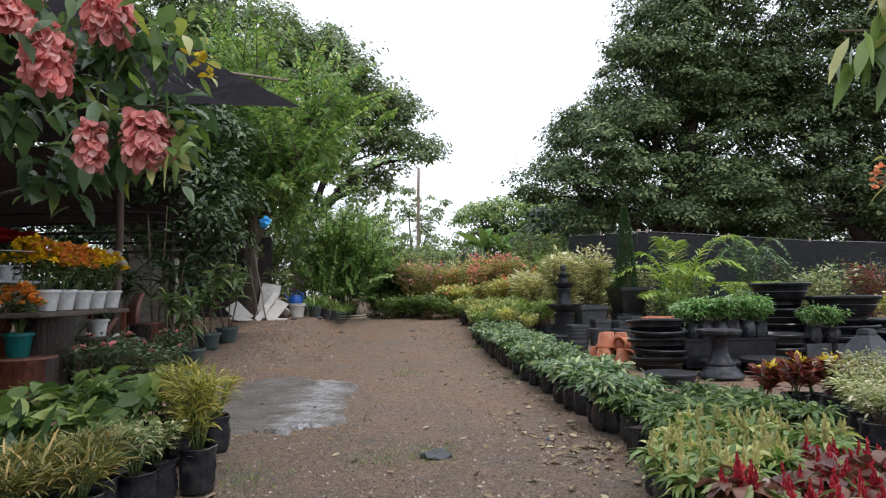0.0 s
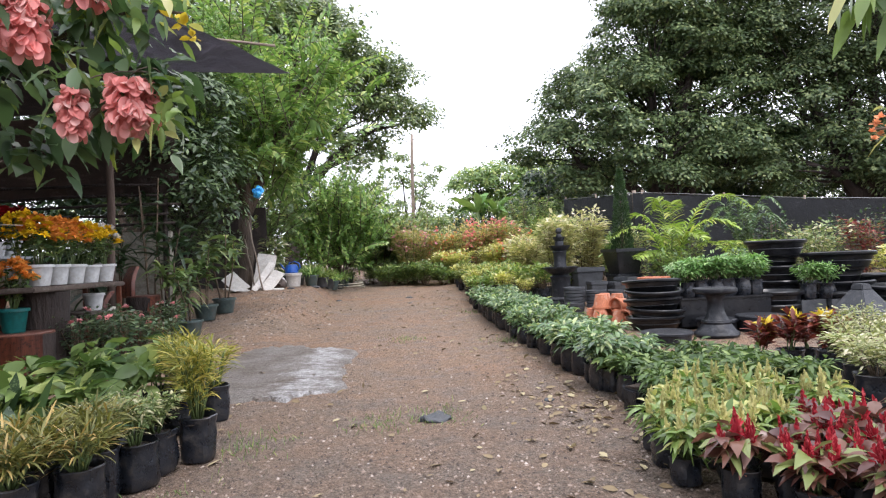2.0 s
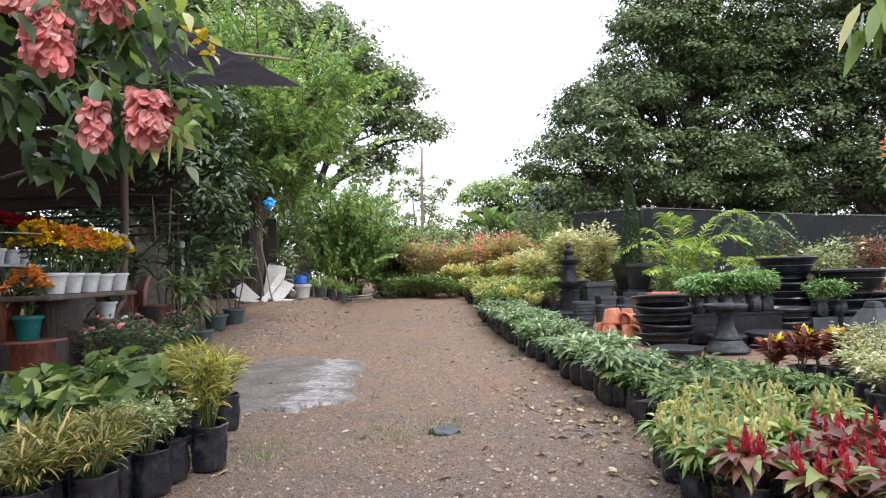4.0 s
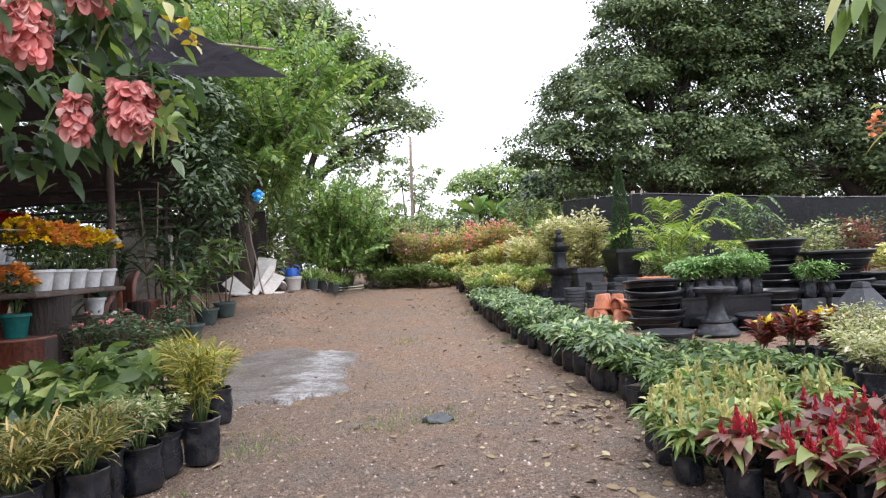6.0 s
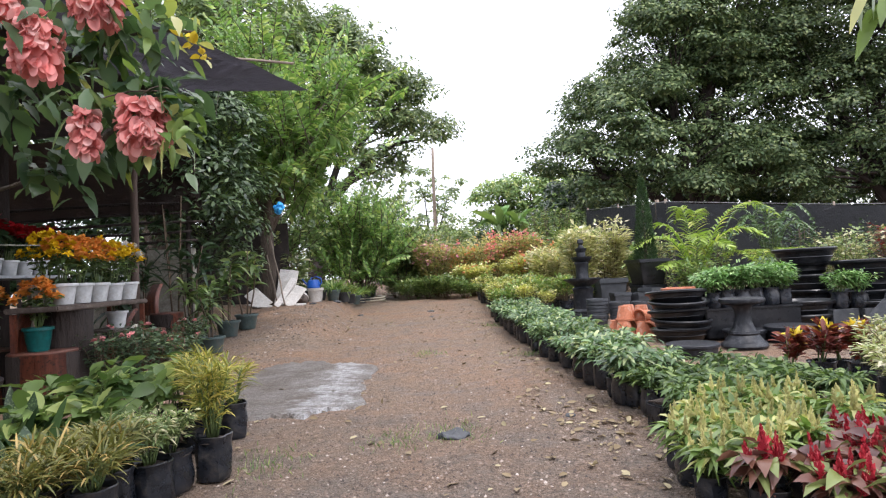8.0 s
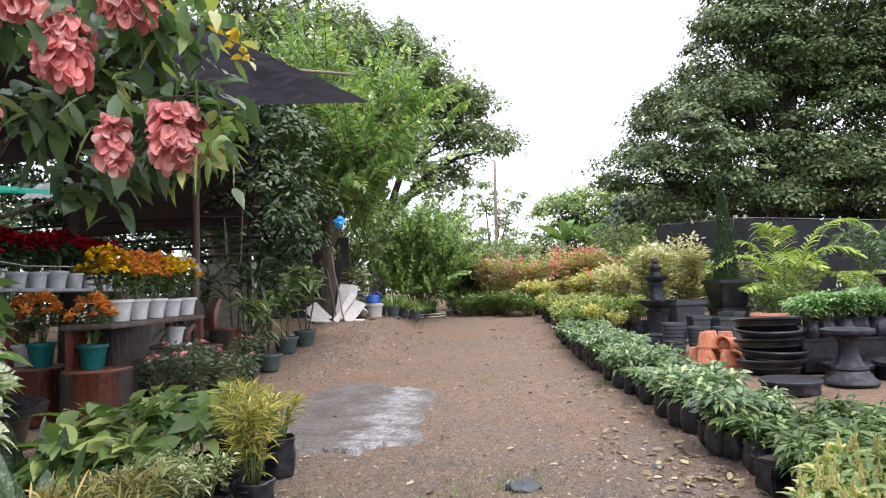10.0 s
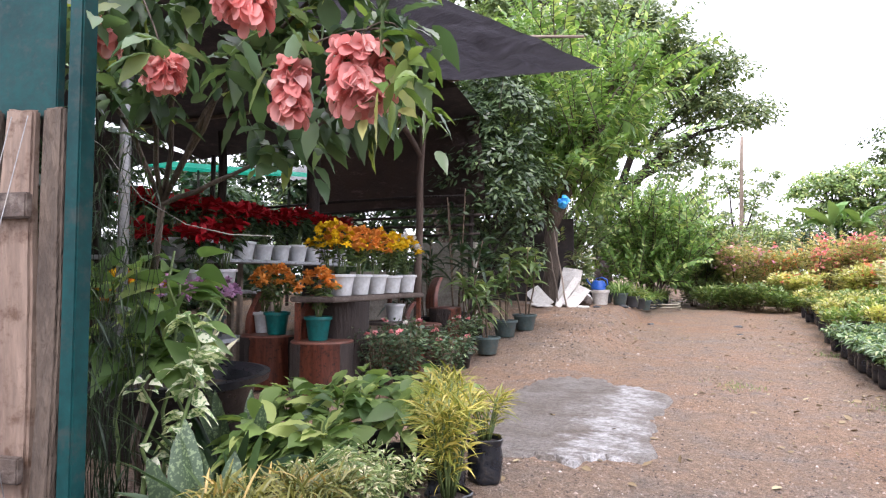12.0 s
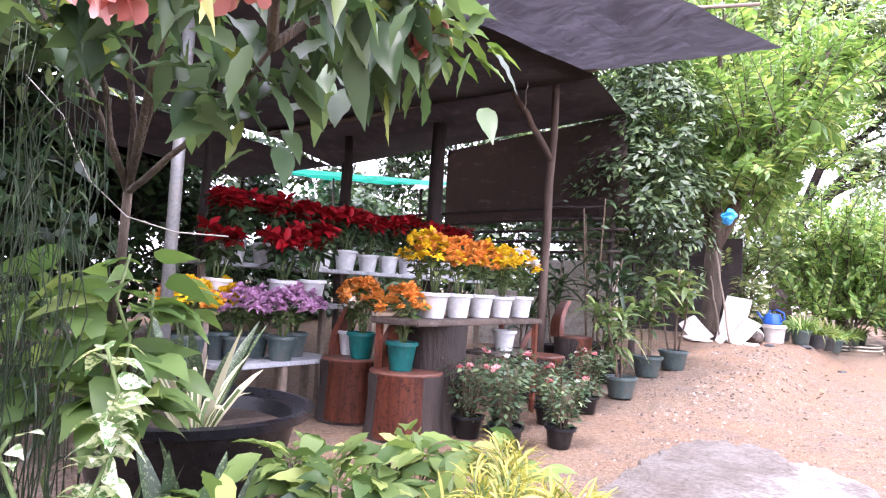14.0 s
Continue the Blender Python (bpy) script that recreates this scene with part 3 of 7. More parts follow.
def scatter_stones():
    r = np.random.default_rng(21)
    n = 62000
    y = 1.7 + 12 * r.uniform(0, 1, n) ** 2.7
    x = r.uniform(-1.0, 1.0, n) * np.minimum(2.6, 0.5 + 0.62 * (y - 0.7)) + 0.1
    s = 0.0045 + 0.0125 * r.uniform(0, 1, n) ** 2.6
    heap = np.arange(n) >= n - 1500          # clods on the bank beside the shed
    x[heap] = -2.3 + r.normal(0, 0.42, 1500)
    y[heap] = 12.0 + r.normal(0, 1.7, 1500)
    s[heap] *= 1.8
    s[:22] = r.uniform(0.014, 0.03, 22)
    s[22:340] = r.uniform(0.008, 0.016, 318)
    base = np.array([[0, 0, 1], [1, 0, -0.3], [0, 1, -0.3], [-1, 0, -0.3], [0, -1, -0.3]], float)
    quads = np.array([[0, 1, 2], [0, 2, 3], [0, 3, 4], [0, 4, 1]])
    v = base[None] * r.uniform(0.6, 1.3, (n, 5, 1)) * s[:, None, None] * np.array([1.25, 1, 0.7])
    ang = r.uniform(0, TAU, n)
    c, sn = np.cos(ang)[:, None], np.sin(ang)[:, None]
    vx, vy = v[..., 0] * c - v[..., 1] * sn, v[..., 0] * sn + v[..., 1] * c
    z = np.array([ground_z(a, b) for a, b in zip(x, y)])
    v = np.stack([vx + x[:, None], vy + y[:, None], v[..., 2] + z[:, None] - 0.002], -1).reshape(-1, 3)
    f = (quads[None] + (np.arange(n) * 5)[:, None, None]).reshape(-1, 3)
    ob = new("gravel", mesh_np("gravel", v, f, M_STONE))
    tagged(ob, "small loose stones and grit on the earth", "gravel", kind="stuff")
    n = 760
    y = 2.2 + 15 * r.uniform(0, 1, n) ** 1.4
    x = r.uniform(-1.8, 1.5, n)
    near = r.uniform(0, 1, n) < 0.5
    x[near] = 1.25 - np.abs(r.normal(0, 0.4, near.sum()))
    drift = r.uniform(0, 1, n) < 0.14       # gathered beside the lone bag
    x[drift], y[drift] = r.normal(1.12, 0.2, drift.sum()), r.normal(5.0, 0.35, drift.sum())
    bank = r.uniform(0, 1, n) < 0.12        # pale scraps on the bank
    x[bank], y[bank] = r.normal(-1.7, 0.5, bank.sum()), r.normal(13.4, 1.0, bank.sum())
    w = np.stack([r.normal(0, 1, n), r.normal(0, 1, n), r.uniform(-0.1, 0.3, n)], 1)
    b = np.stack([x, y, [ground_z(p, q) + 0.008 for p, q in zip(x, y)]], 1)
    L = r.uniform(0.03, 0.09, n)
    ob = new("leaf_litter", mesh_np("leaf_litter", *blades(b, w, L, L * 0.5, "oval", 0.3, 0.05, 4), L_DRY))
    tagged(ob, "fallen dry leaves scattered on the earth", "leaves", kind="stuff")
    n = 900
    k = r.integers(0, 7, n)
    cx = np.array([0.0, -0.35, -1.1, -1.25, 1.25, 1.3, 0.05])[k]
    cy = np.array([9.3, 5.0, 4.6, 3.6, 8.6, 12.0, 5.05])[k]
    b = np.stack([cx + r.normal(0, 0.12, n), cy + r.normal(0, 0.16, n), np.zeros(n)], 1)
    b[:, 2] = [ground_z(p, q) for p, q in b[:, :2]]
    w = np.stack([r.normal(0, 0.6, n), r.normal(0, 0.6, n), np.ones(n)], 1)
    ob = new("grass_tufts", mesh_np("grass_tufts", *cards(b, w, r.uniform(0.02, 0.07, n), 0.006, 2), L_BUSH))
    tagged(ob, "sparse short grass tufts in the earth", "grass", kind="stuff")


scatter_stones()


# ---------- trees ----------
def tree(label, base, lobes, leaf, count, size, trunk_r, bark=M_BARK, seed=0, clump=0.55, name="tree", category="tree", per=46, flat=0.6, wide=0.5):
    """Tapered trunk, limbs to each lobe, twigs, and a crown of clumps of small leaves. lobes: (x, y, z, rx, ry, rz) from the base."""
    r = np.random.default_rng(seed)
    t = thing(name, label, category, base)
    lobes = np.array(lobes, float)
    wood = []
    fork = np.array([0, 0, max(0.6, 0.55 * (lobes[:, 2] - lobes[:, 5]).min() + 0.6)])
    wood.append(tube(arc((0, 0, -0.1), fork, 0, 6, 0.04 * trunk_r * 4, seed), trunk_r * 1.25, trunk_r * 0.8, 10, 0.1, seed))
    vol = lobes[:, 3] * lobes[:, 4] * lobes[:, 5]
    share = np.maximum(1, (count * vol ** 0.75 / (vol ** 0.75).sum()).astype(int))
    vs, fs = [], []
    for k, (lobe, m) in enumerate(zip(lobes, share)):
        c, rad = lobe[:3], lobe[3:]
        path = arc(fork, c + [0, 0, -0.2 * rad[2]], 0.12 * np.linalg.norm(c - fork), 7, 0.08 * rad.min(), seed + k)
        wood.append(tube(path, trunk_r * 0.6, trunk_r * 0.18, 7, 0.08, k))
        nb = max(5, m // per)
        d = unit(r.normal(0, 1, (nb, 3)) + [0, 0, 0.2])
        cc = c + d * r.uniform(0.62, 1.06, (nb, 1)) * rad
        for j in range(0, nb, 3):
            wood.append(tube(arc(path[3 + j % 4], cc[j], 0.1, 4, 0.05, j), trunk_r * 0.16, trunk_r * 0.03, 5, 0, j))
        # each bough carries its leaves on the upper, outer side; the underside stays bare
        q = np.repeat(np.arange(nb), per)
        cs = clump * r.uniform(0.55, 1.35, nb)
        dd = r.normal(0, 1, (nb * per, 3)) + 0.35 * d[q]
        dd[:, 2] = np.abs(dd[:, 2]) * 0.95 - 0.22
        dd = unit(dd)
        rag = 1 + 0.35 * np.sin(5 * dd[:, :1] + q[:, None]) * np.cos(4 * dd[:, 1:2] + 2 * q[:, None])
        pts = cc[q] + dd * cs[q][:, None] * rag * r.uniform(0.7, 1.06, (nb * per, 1)) * [1, 1, flat]
        face = dd + [0, 0, 0.5]
        way = np.cross(unit(face), r.normal(0, 1, dd.shape)) + 0.4 * dd + [0, 0, -0.35]
        s = size * r.uniform(0.6, 1.3, len(pts))
        v, f = cards(pts, way, s, s * wide, seed + k, face)
        vs.append(v)
        fs.append(f)
    part_np("trunk", tubes_mesh("trunk", wood, bark), t)
    v, f = join(*zip(vs, fs))
    part_np("crown", mesh_np("crown", v, f, leaf), t)
    return t


def shoots_tree(label, base, origin_spread, shoots, reach, leaf, seed, leaf_len=0.17, trunk_r=0.1, name="tree", lean=0.35, low=1.2, top=6.0, pairs=13, bark=M_BARK, fork=0.0, shift=0.0):
    """A tree of long upright shoots with leaves in two ranks."""
    r = np.random.default_rng(seed)
    t = thing(name, label, "tree", base)
    wood, B, W, L = [], [], [], []
    nl = 7
    tips = []
    if fork:
        wood.append(tube(arc((0, 0, -0.1), (0.05, 0, fork), 0, 8, 0.02, seed), trunk_r * 1.5, trunk_r * 1.2, 14, 0.12, seed))
    for k in range(nl):
        a = TAU * k / nl + r.uniform(-0.3, 0.3)
        tip = np.array([shift + origin_spread * 0.75 * math.cos(a), origin_spread * 0.6 * math.sin(a), r.uniform(0.4, 0.95) * top])
        p = arc((0.05 if fork else 0, 0, fork - 0.05), tip, 0.15, 9, 0.05, seed + k)
        tips.append(p)
        wood.append(tube(p, trunk_r, trunk_r * 0.25, 7, 0.1, k))
    for i in range(shoots):
        p = tips[i % nl]
        s = r.uniform(0.25, 1.0)
        o = p[int(s * 8)] + r.normal(0, 0.28, 3)
        o[:2] = (o[:2] - [shift, 0]) * r.uniform(0.8, 1.6) + [shift, 0]
        o[2] = max(o[2], low + r.uniform(0, 0.6))
        out = unit(np.array([o[0] - shift, o[1], 0]) + 1e-3)
        d = unit(out * r.uniform(0.1, 1.0) * lean * 2 + np.array([0, 0, 1.0]) * r.uniform(0.25, 1.1) + r.normal(0, 0.3, 3))
        n = r.uniform(0.6, 1.25) * reach
        q = arc(o, o + d * n, 0.06 * n, 6, 0.0)
        wood.append(tube(q, 0.012, 0.004, 4))
        side = unit(np.cross(d, r.normal(0, 1, 3)))
        for m in range(pairs):
            u = 0.1 + 0.9 * m / (pairs - 1)
            x = o + d * n * u + np.array([0, 0, 1.0]) * 0.06 * n * 4 * u * (1 - u)
            for sg in (1, -1):
                B.append(x)
                W.append(sg * side + d * (0.45 + 0.5 * u) + r.normal(0, 0.15, 3))
                L.append(leaf_len * (1.05 - 0.45 * u) * r.uniform(0.75, 1.2))
    part_np("trunk", tubes_mesh("trunk", wood, bark), t)
    L = np.array(L)
    B, W = np.array(B), np.array(W)
    data = blades(B, W, L, L * 0.42, "card", 0.3, 0.3, seed) if base[1] < 16 else cards(B, W - [0, 0, 0.25], L, L * 0.44, seed, np.tile([0.0, -0.3, 1.0], (len(B), 1)))
    part_np("crown", mesh_np("crown", *data, leaf), t)
    return t


# large dark trees behind the fence
tree("large dark green broadleaf tree behind the fence", (11.5, 25.5, 0.5),
     [(-2.4, -0.5, 6.2, 2.3, 3, 1.9), (-0.6, 0, 8.8, 2.7, 3, 2.2), (1.6, 0.4, 6.7, 3.2, 2.4, 2.4), (3.0, 0.8, 9.0, 2.4, 2.2, 1.8), (2.0, 0.5, 11.2, 3.4, 3, 2.4), (2.8, 0, 14.0, 3.6, 3, 2.4), (-4.2, 0, 4.4, 1.9, 2.2, 1.4), (3.5, 0, 4.2, 3.4, 2.4, 1.7), (-0.6, -0.6, 4.0, 3, 2, 1.4)],
     L_TREE, 150000, 0.175, 0.46, M_DARKBARK, 31, 0.95, per=330, flat=0.62)
tree("large dark green broadleaf tree with spreading limbs", (20.0, 25.0, 0.5),
     [(-2.3, 0.4, 6.4, 3.2, 2.4, 2.4), (-3.6, 0.5, 8.6, 2.0, 2, 1.6), (-1.2, 0, 10.0, 3.8, 3, 2.8), (2.2, 0, 7.0, 3.8, 3, 3.0), (1.5, 0.5, 12.5, 4.2, 3, 3.0), (-2.2, -0.5, 3.9, 3, 2.4, 1.4), (2, -0.5, 3.6, 3.2, 2.4, 1.5)],
     L_TREE, 120000, 0.175, 0.46, M_DARKBARK, 32, 1.0, per=330, flat=0.62)
# hedge added as dark fill for the shade between crowns and fence
tree("dark hedge added as shade fill behind the cloth fence", (15.0, 29.0, 0.5),
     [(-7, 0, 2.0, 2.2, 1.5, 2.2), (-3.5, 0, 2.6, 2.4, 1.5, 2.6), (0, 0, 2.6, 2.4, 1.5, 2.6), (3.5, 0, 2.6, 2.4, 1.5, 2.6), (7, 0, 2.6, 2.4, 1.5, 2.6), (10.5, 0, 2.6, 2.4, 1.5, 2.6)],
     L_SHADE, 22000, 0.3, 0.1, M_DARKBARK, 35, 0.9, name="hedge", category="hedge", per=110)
# trees behind the bright shoots
tree("tall green broadleaf tree with loose drooping branch ends", (-4.5, 32, 0.8),
     [(0.5, 0, 9.8, 4.2, 3, 3.0), (4.4, 0, 9.0, 1.8, 2, 1.7), (5.2, 0, 7.2, 1.4, 1.6, 1.0), (0.6, 0, 12.0, 2.2, 2.2, 1.6), (-2.5, 0, 12.5, 3.2, 3, 2.2), (-3.6, 0, 8, 3.6, 3, 3), (3.4, 0, 5.8, 1.3, 1.6, 1.0)],
     L_TREE2, 74000, 0.22, 0.35, M_DARKBARK, 33, 0.95, per=190, flat=0.7)
tree("tall green tree rising behind the shed", (-8.0, 23, 0.6),
     [(0, 0, 8.2, 3.2, 2.6, 2.6), (2.6, 0, 10.6, 2.4, 2.2, 2.2), (-2.5, 0, 11, 3.2, 2.6, 2.6), (0.5, 0, 12.8, 3, 2.6, 2), (1.6, -0.3, 5.6, 2.4, 2, 2.0), (-2, 0, 5.4, 3, 2, 2.2)],
     L_TREE2, 20000, 0.22, 0.3, M_DARKBARK, 34, 0.75, per=140, flat=0.6)
shoots_tree("bright green tree of long leafy shoots on a rough trunk", (-3.35, 15.4, 0.55), 1.9, 400, 1.2, L_BRIGHT, 41, 0.27, 0.115, low=1.65, top=6.4, fork=1.7, shift=0.5, lean=0.5, pairs=17)
shoots_tree("tall bright green tree behind the bank", (-4.6, 21.0, 0.56), 2.6, 330, 1.5, L_BRIGHT, 42, 0.32, 0.12, low=2.0, top=8.4, fork=1.8, shift=0.9, lean=0.5, pairs=15)
shoots_tree("green bush of leafy shoots behind the bank", (-1.9, 22.6, 0.4), 1.5, 260, 1.0, L_BUSH, 49, 0.26, 0.05, low=0.6, top=4.2)
shoots_tree("green shrub of leafy shoots behind the boards", (-3.7, 18.6, 0.56), 1.0, 140, 0.9, L_BUSH, 48, 0.22, 0.05, low=0.9, top=3.6)
shoots_tree("tall bright green leafy tree behind the shed", (-6.2, 16.5, 0.2), 2.2, 260, 1.2, L_BUSH, 43, 0.26, 0.1, low=2.8, top=8.2, fork=1.5)
tree("dark green drooping shrubby tree beside the shed", (-3.85, 12.7, 0.1),
     [(0.1, 0, 2.6, 0.7, 0.7, 0.8), (0.3, 0.1, 3.8, 0.7, 0.7, 0.8), (-0.6, 0.1, 2.4, 0.6, 0.6, 0.7), (0.6, 0.2, 2.5, 0.4, 0.5, 0.5), (-0.3, 0.1, 4.6, 0.8, 0.7, 0.6), (0.5, 0.2, 1.6, 0.45, 0.5, 0.5), (-0.9, 0.3, 3.4, 0.6, 0.6, 0.8)],
     L_DUSK, 14000, 0.15, 0.045, M_DARKBARK, 44, 0.4, per=90, flat=0.9, wide=0.36)


# ---------- potted plants: shared builders ----------
def bag(parent, r=0.1, h=0.2, material=M_BAG, name="bag", seed=0):
    """A soft poly bag, crumpled, with a turned-down lip and soil in it."""
    bm = lathe([(0, 0), (r * 0.84, 0), (r * 0.95, h * 0.1), (r * 0.98, h * 0.35), (r, h * 0.6), (r * 0.93, h * 0.82), (r * 1.03, h), (r * 0.97, h * 1.02), (r * 0.92, h * 0.9)], 18)
    for v in bm.verts:
        a = math.atan2(v.co.y, v.co.x)
        k = 1 + 0.1 * noise.noise(Vector((math.cos(a) * 2, math.sin(a) * 2, v.co.z * 9 + seed))) + 0.05 * math.sin(5 * a + seed) + 0.06 * noise.noise(Vector((math.cos(a) * 6, math.sin(a) * 6, v.co.z * 30 + seed)))
        v.co.x *= k
        v.co.y *= k
    part(name, bm, material, parent)
    part("soil", rough_up(lathe([(0, h * 0.93), (r * 0.5, h * 0.92), (r * 0.94, h * 0.88)], 12), 0.012, 20, seed), M_SOIL, parent)


def pot(parent, r=0.1, h=0.18, material=M_WHITEPOT, taper=0.74, lip=0.012, name="pot", soil=True, sides=24):
    """A tapered nursery pot with a rolled rim and an inside."""
    b = r * taper
    bm = lathe([(0, 0.004), (b * 0.96, 0), (b, 0.006), (r * 0.96, h * 0.86), (r * 0.97, h * 0.87), (r + lip, h * 0.875), (r + lip, h), (r, h + 0.003), (r * 0.95, h), (r * 0.93, h * 0.8), (b * 0.95, 0.02), (0, 0.02)], sides)
    part(name, bm, material, parent)
    if soil:
        part("soil", rough_up(lathe([(0, h * 0.9), (r * 0.5, h * 0.89), (r * 0.94, h * 0.86)], 12), 0.01, 20), M_SOIL, parent)


def stems_mesh(n, z0, z1, spread, seed, r0=0.006, material=None):
    rr = np.random.default_rng(seed)
    tl, tips = [], []
    for i in range(n):
        a = rr.uniform(0, TAU)
        d = spread * math.sqrt(rr.uniform(0, 1))
        tip = np.array([d * math.cos(a), d * math.sin(a), rr.uniform(0.75, 1.0) * (z1 - z0) + z0])
        p = arc((0.2 * tip[0], 0.2 * tip[1], z0), tip, 0.02, 5, 0.006, seed + i)
        tl.append(tube(p, r0, r0 * 0.4, 4))
        tips.append(p)
    return tl, np.array(tips)


M_STEM = surface("green_stem", (0.08, 0.13, 0.04), (0.15, 0.2, 0.07), 0.6, 8, 40, 0.2)
M_TWIG = surface("brown_twig", (0.1, 0.07, 0.045), (0.18, 0.13, 0.09), 0.85, 8, 40, 0.4)


def leafy_plant(t, leaf, z0, z1, spread, n, size, seed, shape="oval", ratio=0.5, stems=5, droop=0.3, flat=0.35, dome=True, stem_mat=M_STEM, low=0.25):
    """Stems and leaves of a bushy pot plant, under thing t."""
    rr = np.random.default_rng(seed)
    tl, tips = stems_mesh(stems, z0, z1, spread * 0.75, seed, 0.005 + 0.004 * (z1 - z0), stem_mat)
    tagged(part_np("stem", tubes_mesh("stem", tl, stem_mat), t), kind="stuff")
    k = rr.integers(0, stems, n)
    u = low + (1 - low) * rr.uniform(0, 1, n) ** 0.7
    x = u * 4
    i = np.minimum(x.astype(int), 3)
    base = tips[k, i] + (tips[k, i + 1] - tips[k, i]) * (x - i)[:, None]
    a = rr.uniform(0, TAU, n)
    out = np.stack([np.cos(a), np.sin(a), np.full(n, flat)], 1) + rr.normal(0, 0.25, (n, 3))
    out[:, :2] += unit(base[:, :2]) * 0.5
    base = base + unit(out) * rr.uniform(0, 0.35, (n, 1)) * spread
    s = size * rr.uniform(0.6, 1.2, n)
    data = cards(base, out - [0, 0, 0.5 * droop], s, s * ratio, seed, unit(out) + [0, 0, 1.2]) if shape == "far" else blades(base, out, s, s * ratio, shape, 0.25, droop, seed)
    part_np("leaves", mesh_np("leaves", *data, leaf), t)
    return tips


def heads(t, centers, n, size, material, seed, name="flowers", shape="petal", ratio=0.55, up=0.5, droop=0.1, spread=0.01, split=False):
    """Flower heads: n petals round each centre; split: each head is a part of its own."""
    rr = np.random.default_rng(seed)
    sets = [np.zeros((n, 3)) for _ in range(3)] if split else [np.repeat(np.asarray(centers), n, 0)]
    made = []
    rows = len(SHAPES[shape]) * 3
    for k, c in enumerate(sets):
        d = rr.normal(0, 1, c.shape)
        d[:, 2] = np.abs(d[:, 2]) * up + rr.normal(0, 0.15, len(c))
        s = size * rr.uniform(0.7, 1.2, len(c))
        v, f = blades(c if split else c + unit(d) * spread, d, s, s * ratio, shape, 0.25, droop, seed + k)
        if split:                # the petals of one head meet in its heart
            heart = np.arange(n) * rows + 1
            f = np.where(np.isin(f, heart), 1, f)
            used, f = np.unique(f, return_inverse=True)
            v, f = v[used], f.reshape(-1, 4)
        made.append(mesh_np(name, v, f, material))
    if not split:
        tagged(part_np(name, made[0], t), kind="stuff")
        return
    for i, c in enumerate(centers):
        part_np(name, made[i % 3], t, at=pose(*[float(v) for v in c], rr.uniform(-25, 25), rr.uniform(-25, 25), rr.uniform(0, 360)))


def protos(n, make):
    return [make(i) for i in range(n)]


def unscaled_lay(made, places, seed=0, low=0.85, high=1.15):
    """Like lay, but the copies come first, while the prototypes still have no scale."""
    rr = random.Random(seed)
    ms = [pose(x, y, z, rr.uniform(-3, 3), rr.uniform(-3, 3), rr.uniform(0, 360)) @ Matrix.Scale(rr.uniform(low, high), 4) for x, y, z in places]
    for m in ms[len(made):]:
        copy_thing(made[rr.randrange(len(made))], m)
    for ob, m in zip(made, ms):
        ob.matrix_basis = m


def grid(x0, x1, y0, y1, dx, dy, jit, seed, edge=None):
    rr = random.Random(seed)
    out = []
    y = y0
    while y <= y1:
        x = x0
        while x <= x1:
            px, py = x + rr.uniform(-jit, jit), y + rr.uniform(-jit, jit)
            out.append((px, py, height(px, py)))
            x += dx
        y += dy
    return out


# ---------- bags along the path ----------
def seedling(i):
    t = thing("potted_seedling", "leafy green seedling in a black poly bag", "potted plant", group="seedlings along the path")
    bag(t, 0.095, 0.19, seed=i * 3.1)
    leafy_plant(t, L_SEED, 0.16, 0.35, 0.18, 250, 0.085, 100 + i, "oval", 0.36, 9, 0.45, 0.45, low=0.1)
    return t


row = [(x + (0.1 if y > 10 else 0) * (y - 10) / 2.5, y, z) for x, y, z in grid(1.45, 2.5, 5.55, 12.7, 0.28, 0.3, 0.06, 3) if x < 1.85 + 0.05 * (y - 5.5)]
unscaled_lay(protos(5, seedling), row, 5, 0.78, 1.22)


def deep_plant(i):
    t = thing("potted_plant", "dark glossy green leafy plant in a black bag", "potted plant", group="dark green bagged plants")
    bag(t, 0.1, 0.18, seed=i * 2.3)
    leafy_plant(t, L_DEEP, 0.13, 0.31, 0.19, 300, 0.092, 140 + i, "oval", 0.34, 9, 0.45, 0.4, low=0.05)
    return t


unscaled_lay(protos(3, deep_plant), grid(1.5, 2.5, 4.6, 5.45, 0.31, 0.28, 0.04, 8), 6, 0.85, 1.08)

lone = thing("plant_bag", "lone square black nursery bag with bare soil", "plant bag", (1.37, 4.78, 0), 20)
part("bag", rough_up(grow(box(0.15, 0.15, 0.16, 0.012), 2), 0.012, 9), M_BAG, lone)
part("soil", rough_up(grow(box(0.12, 0.12, 0.02, 0.004, (0, 0, 0.152)), 2), 0.008, 20), M_SOIL, lone)


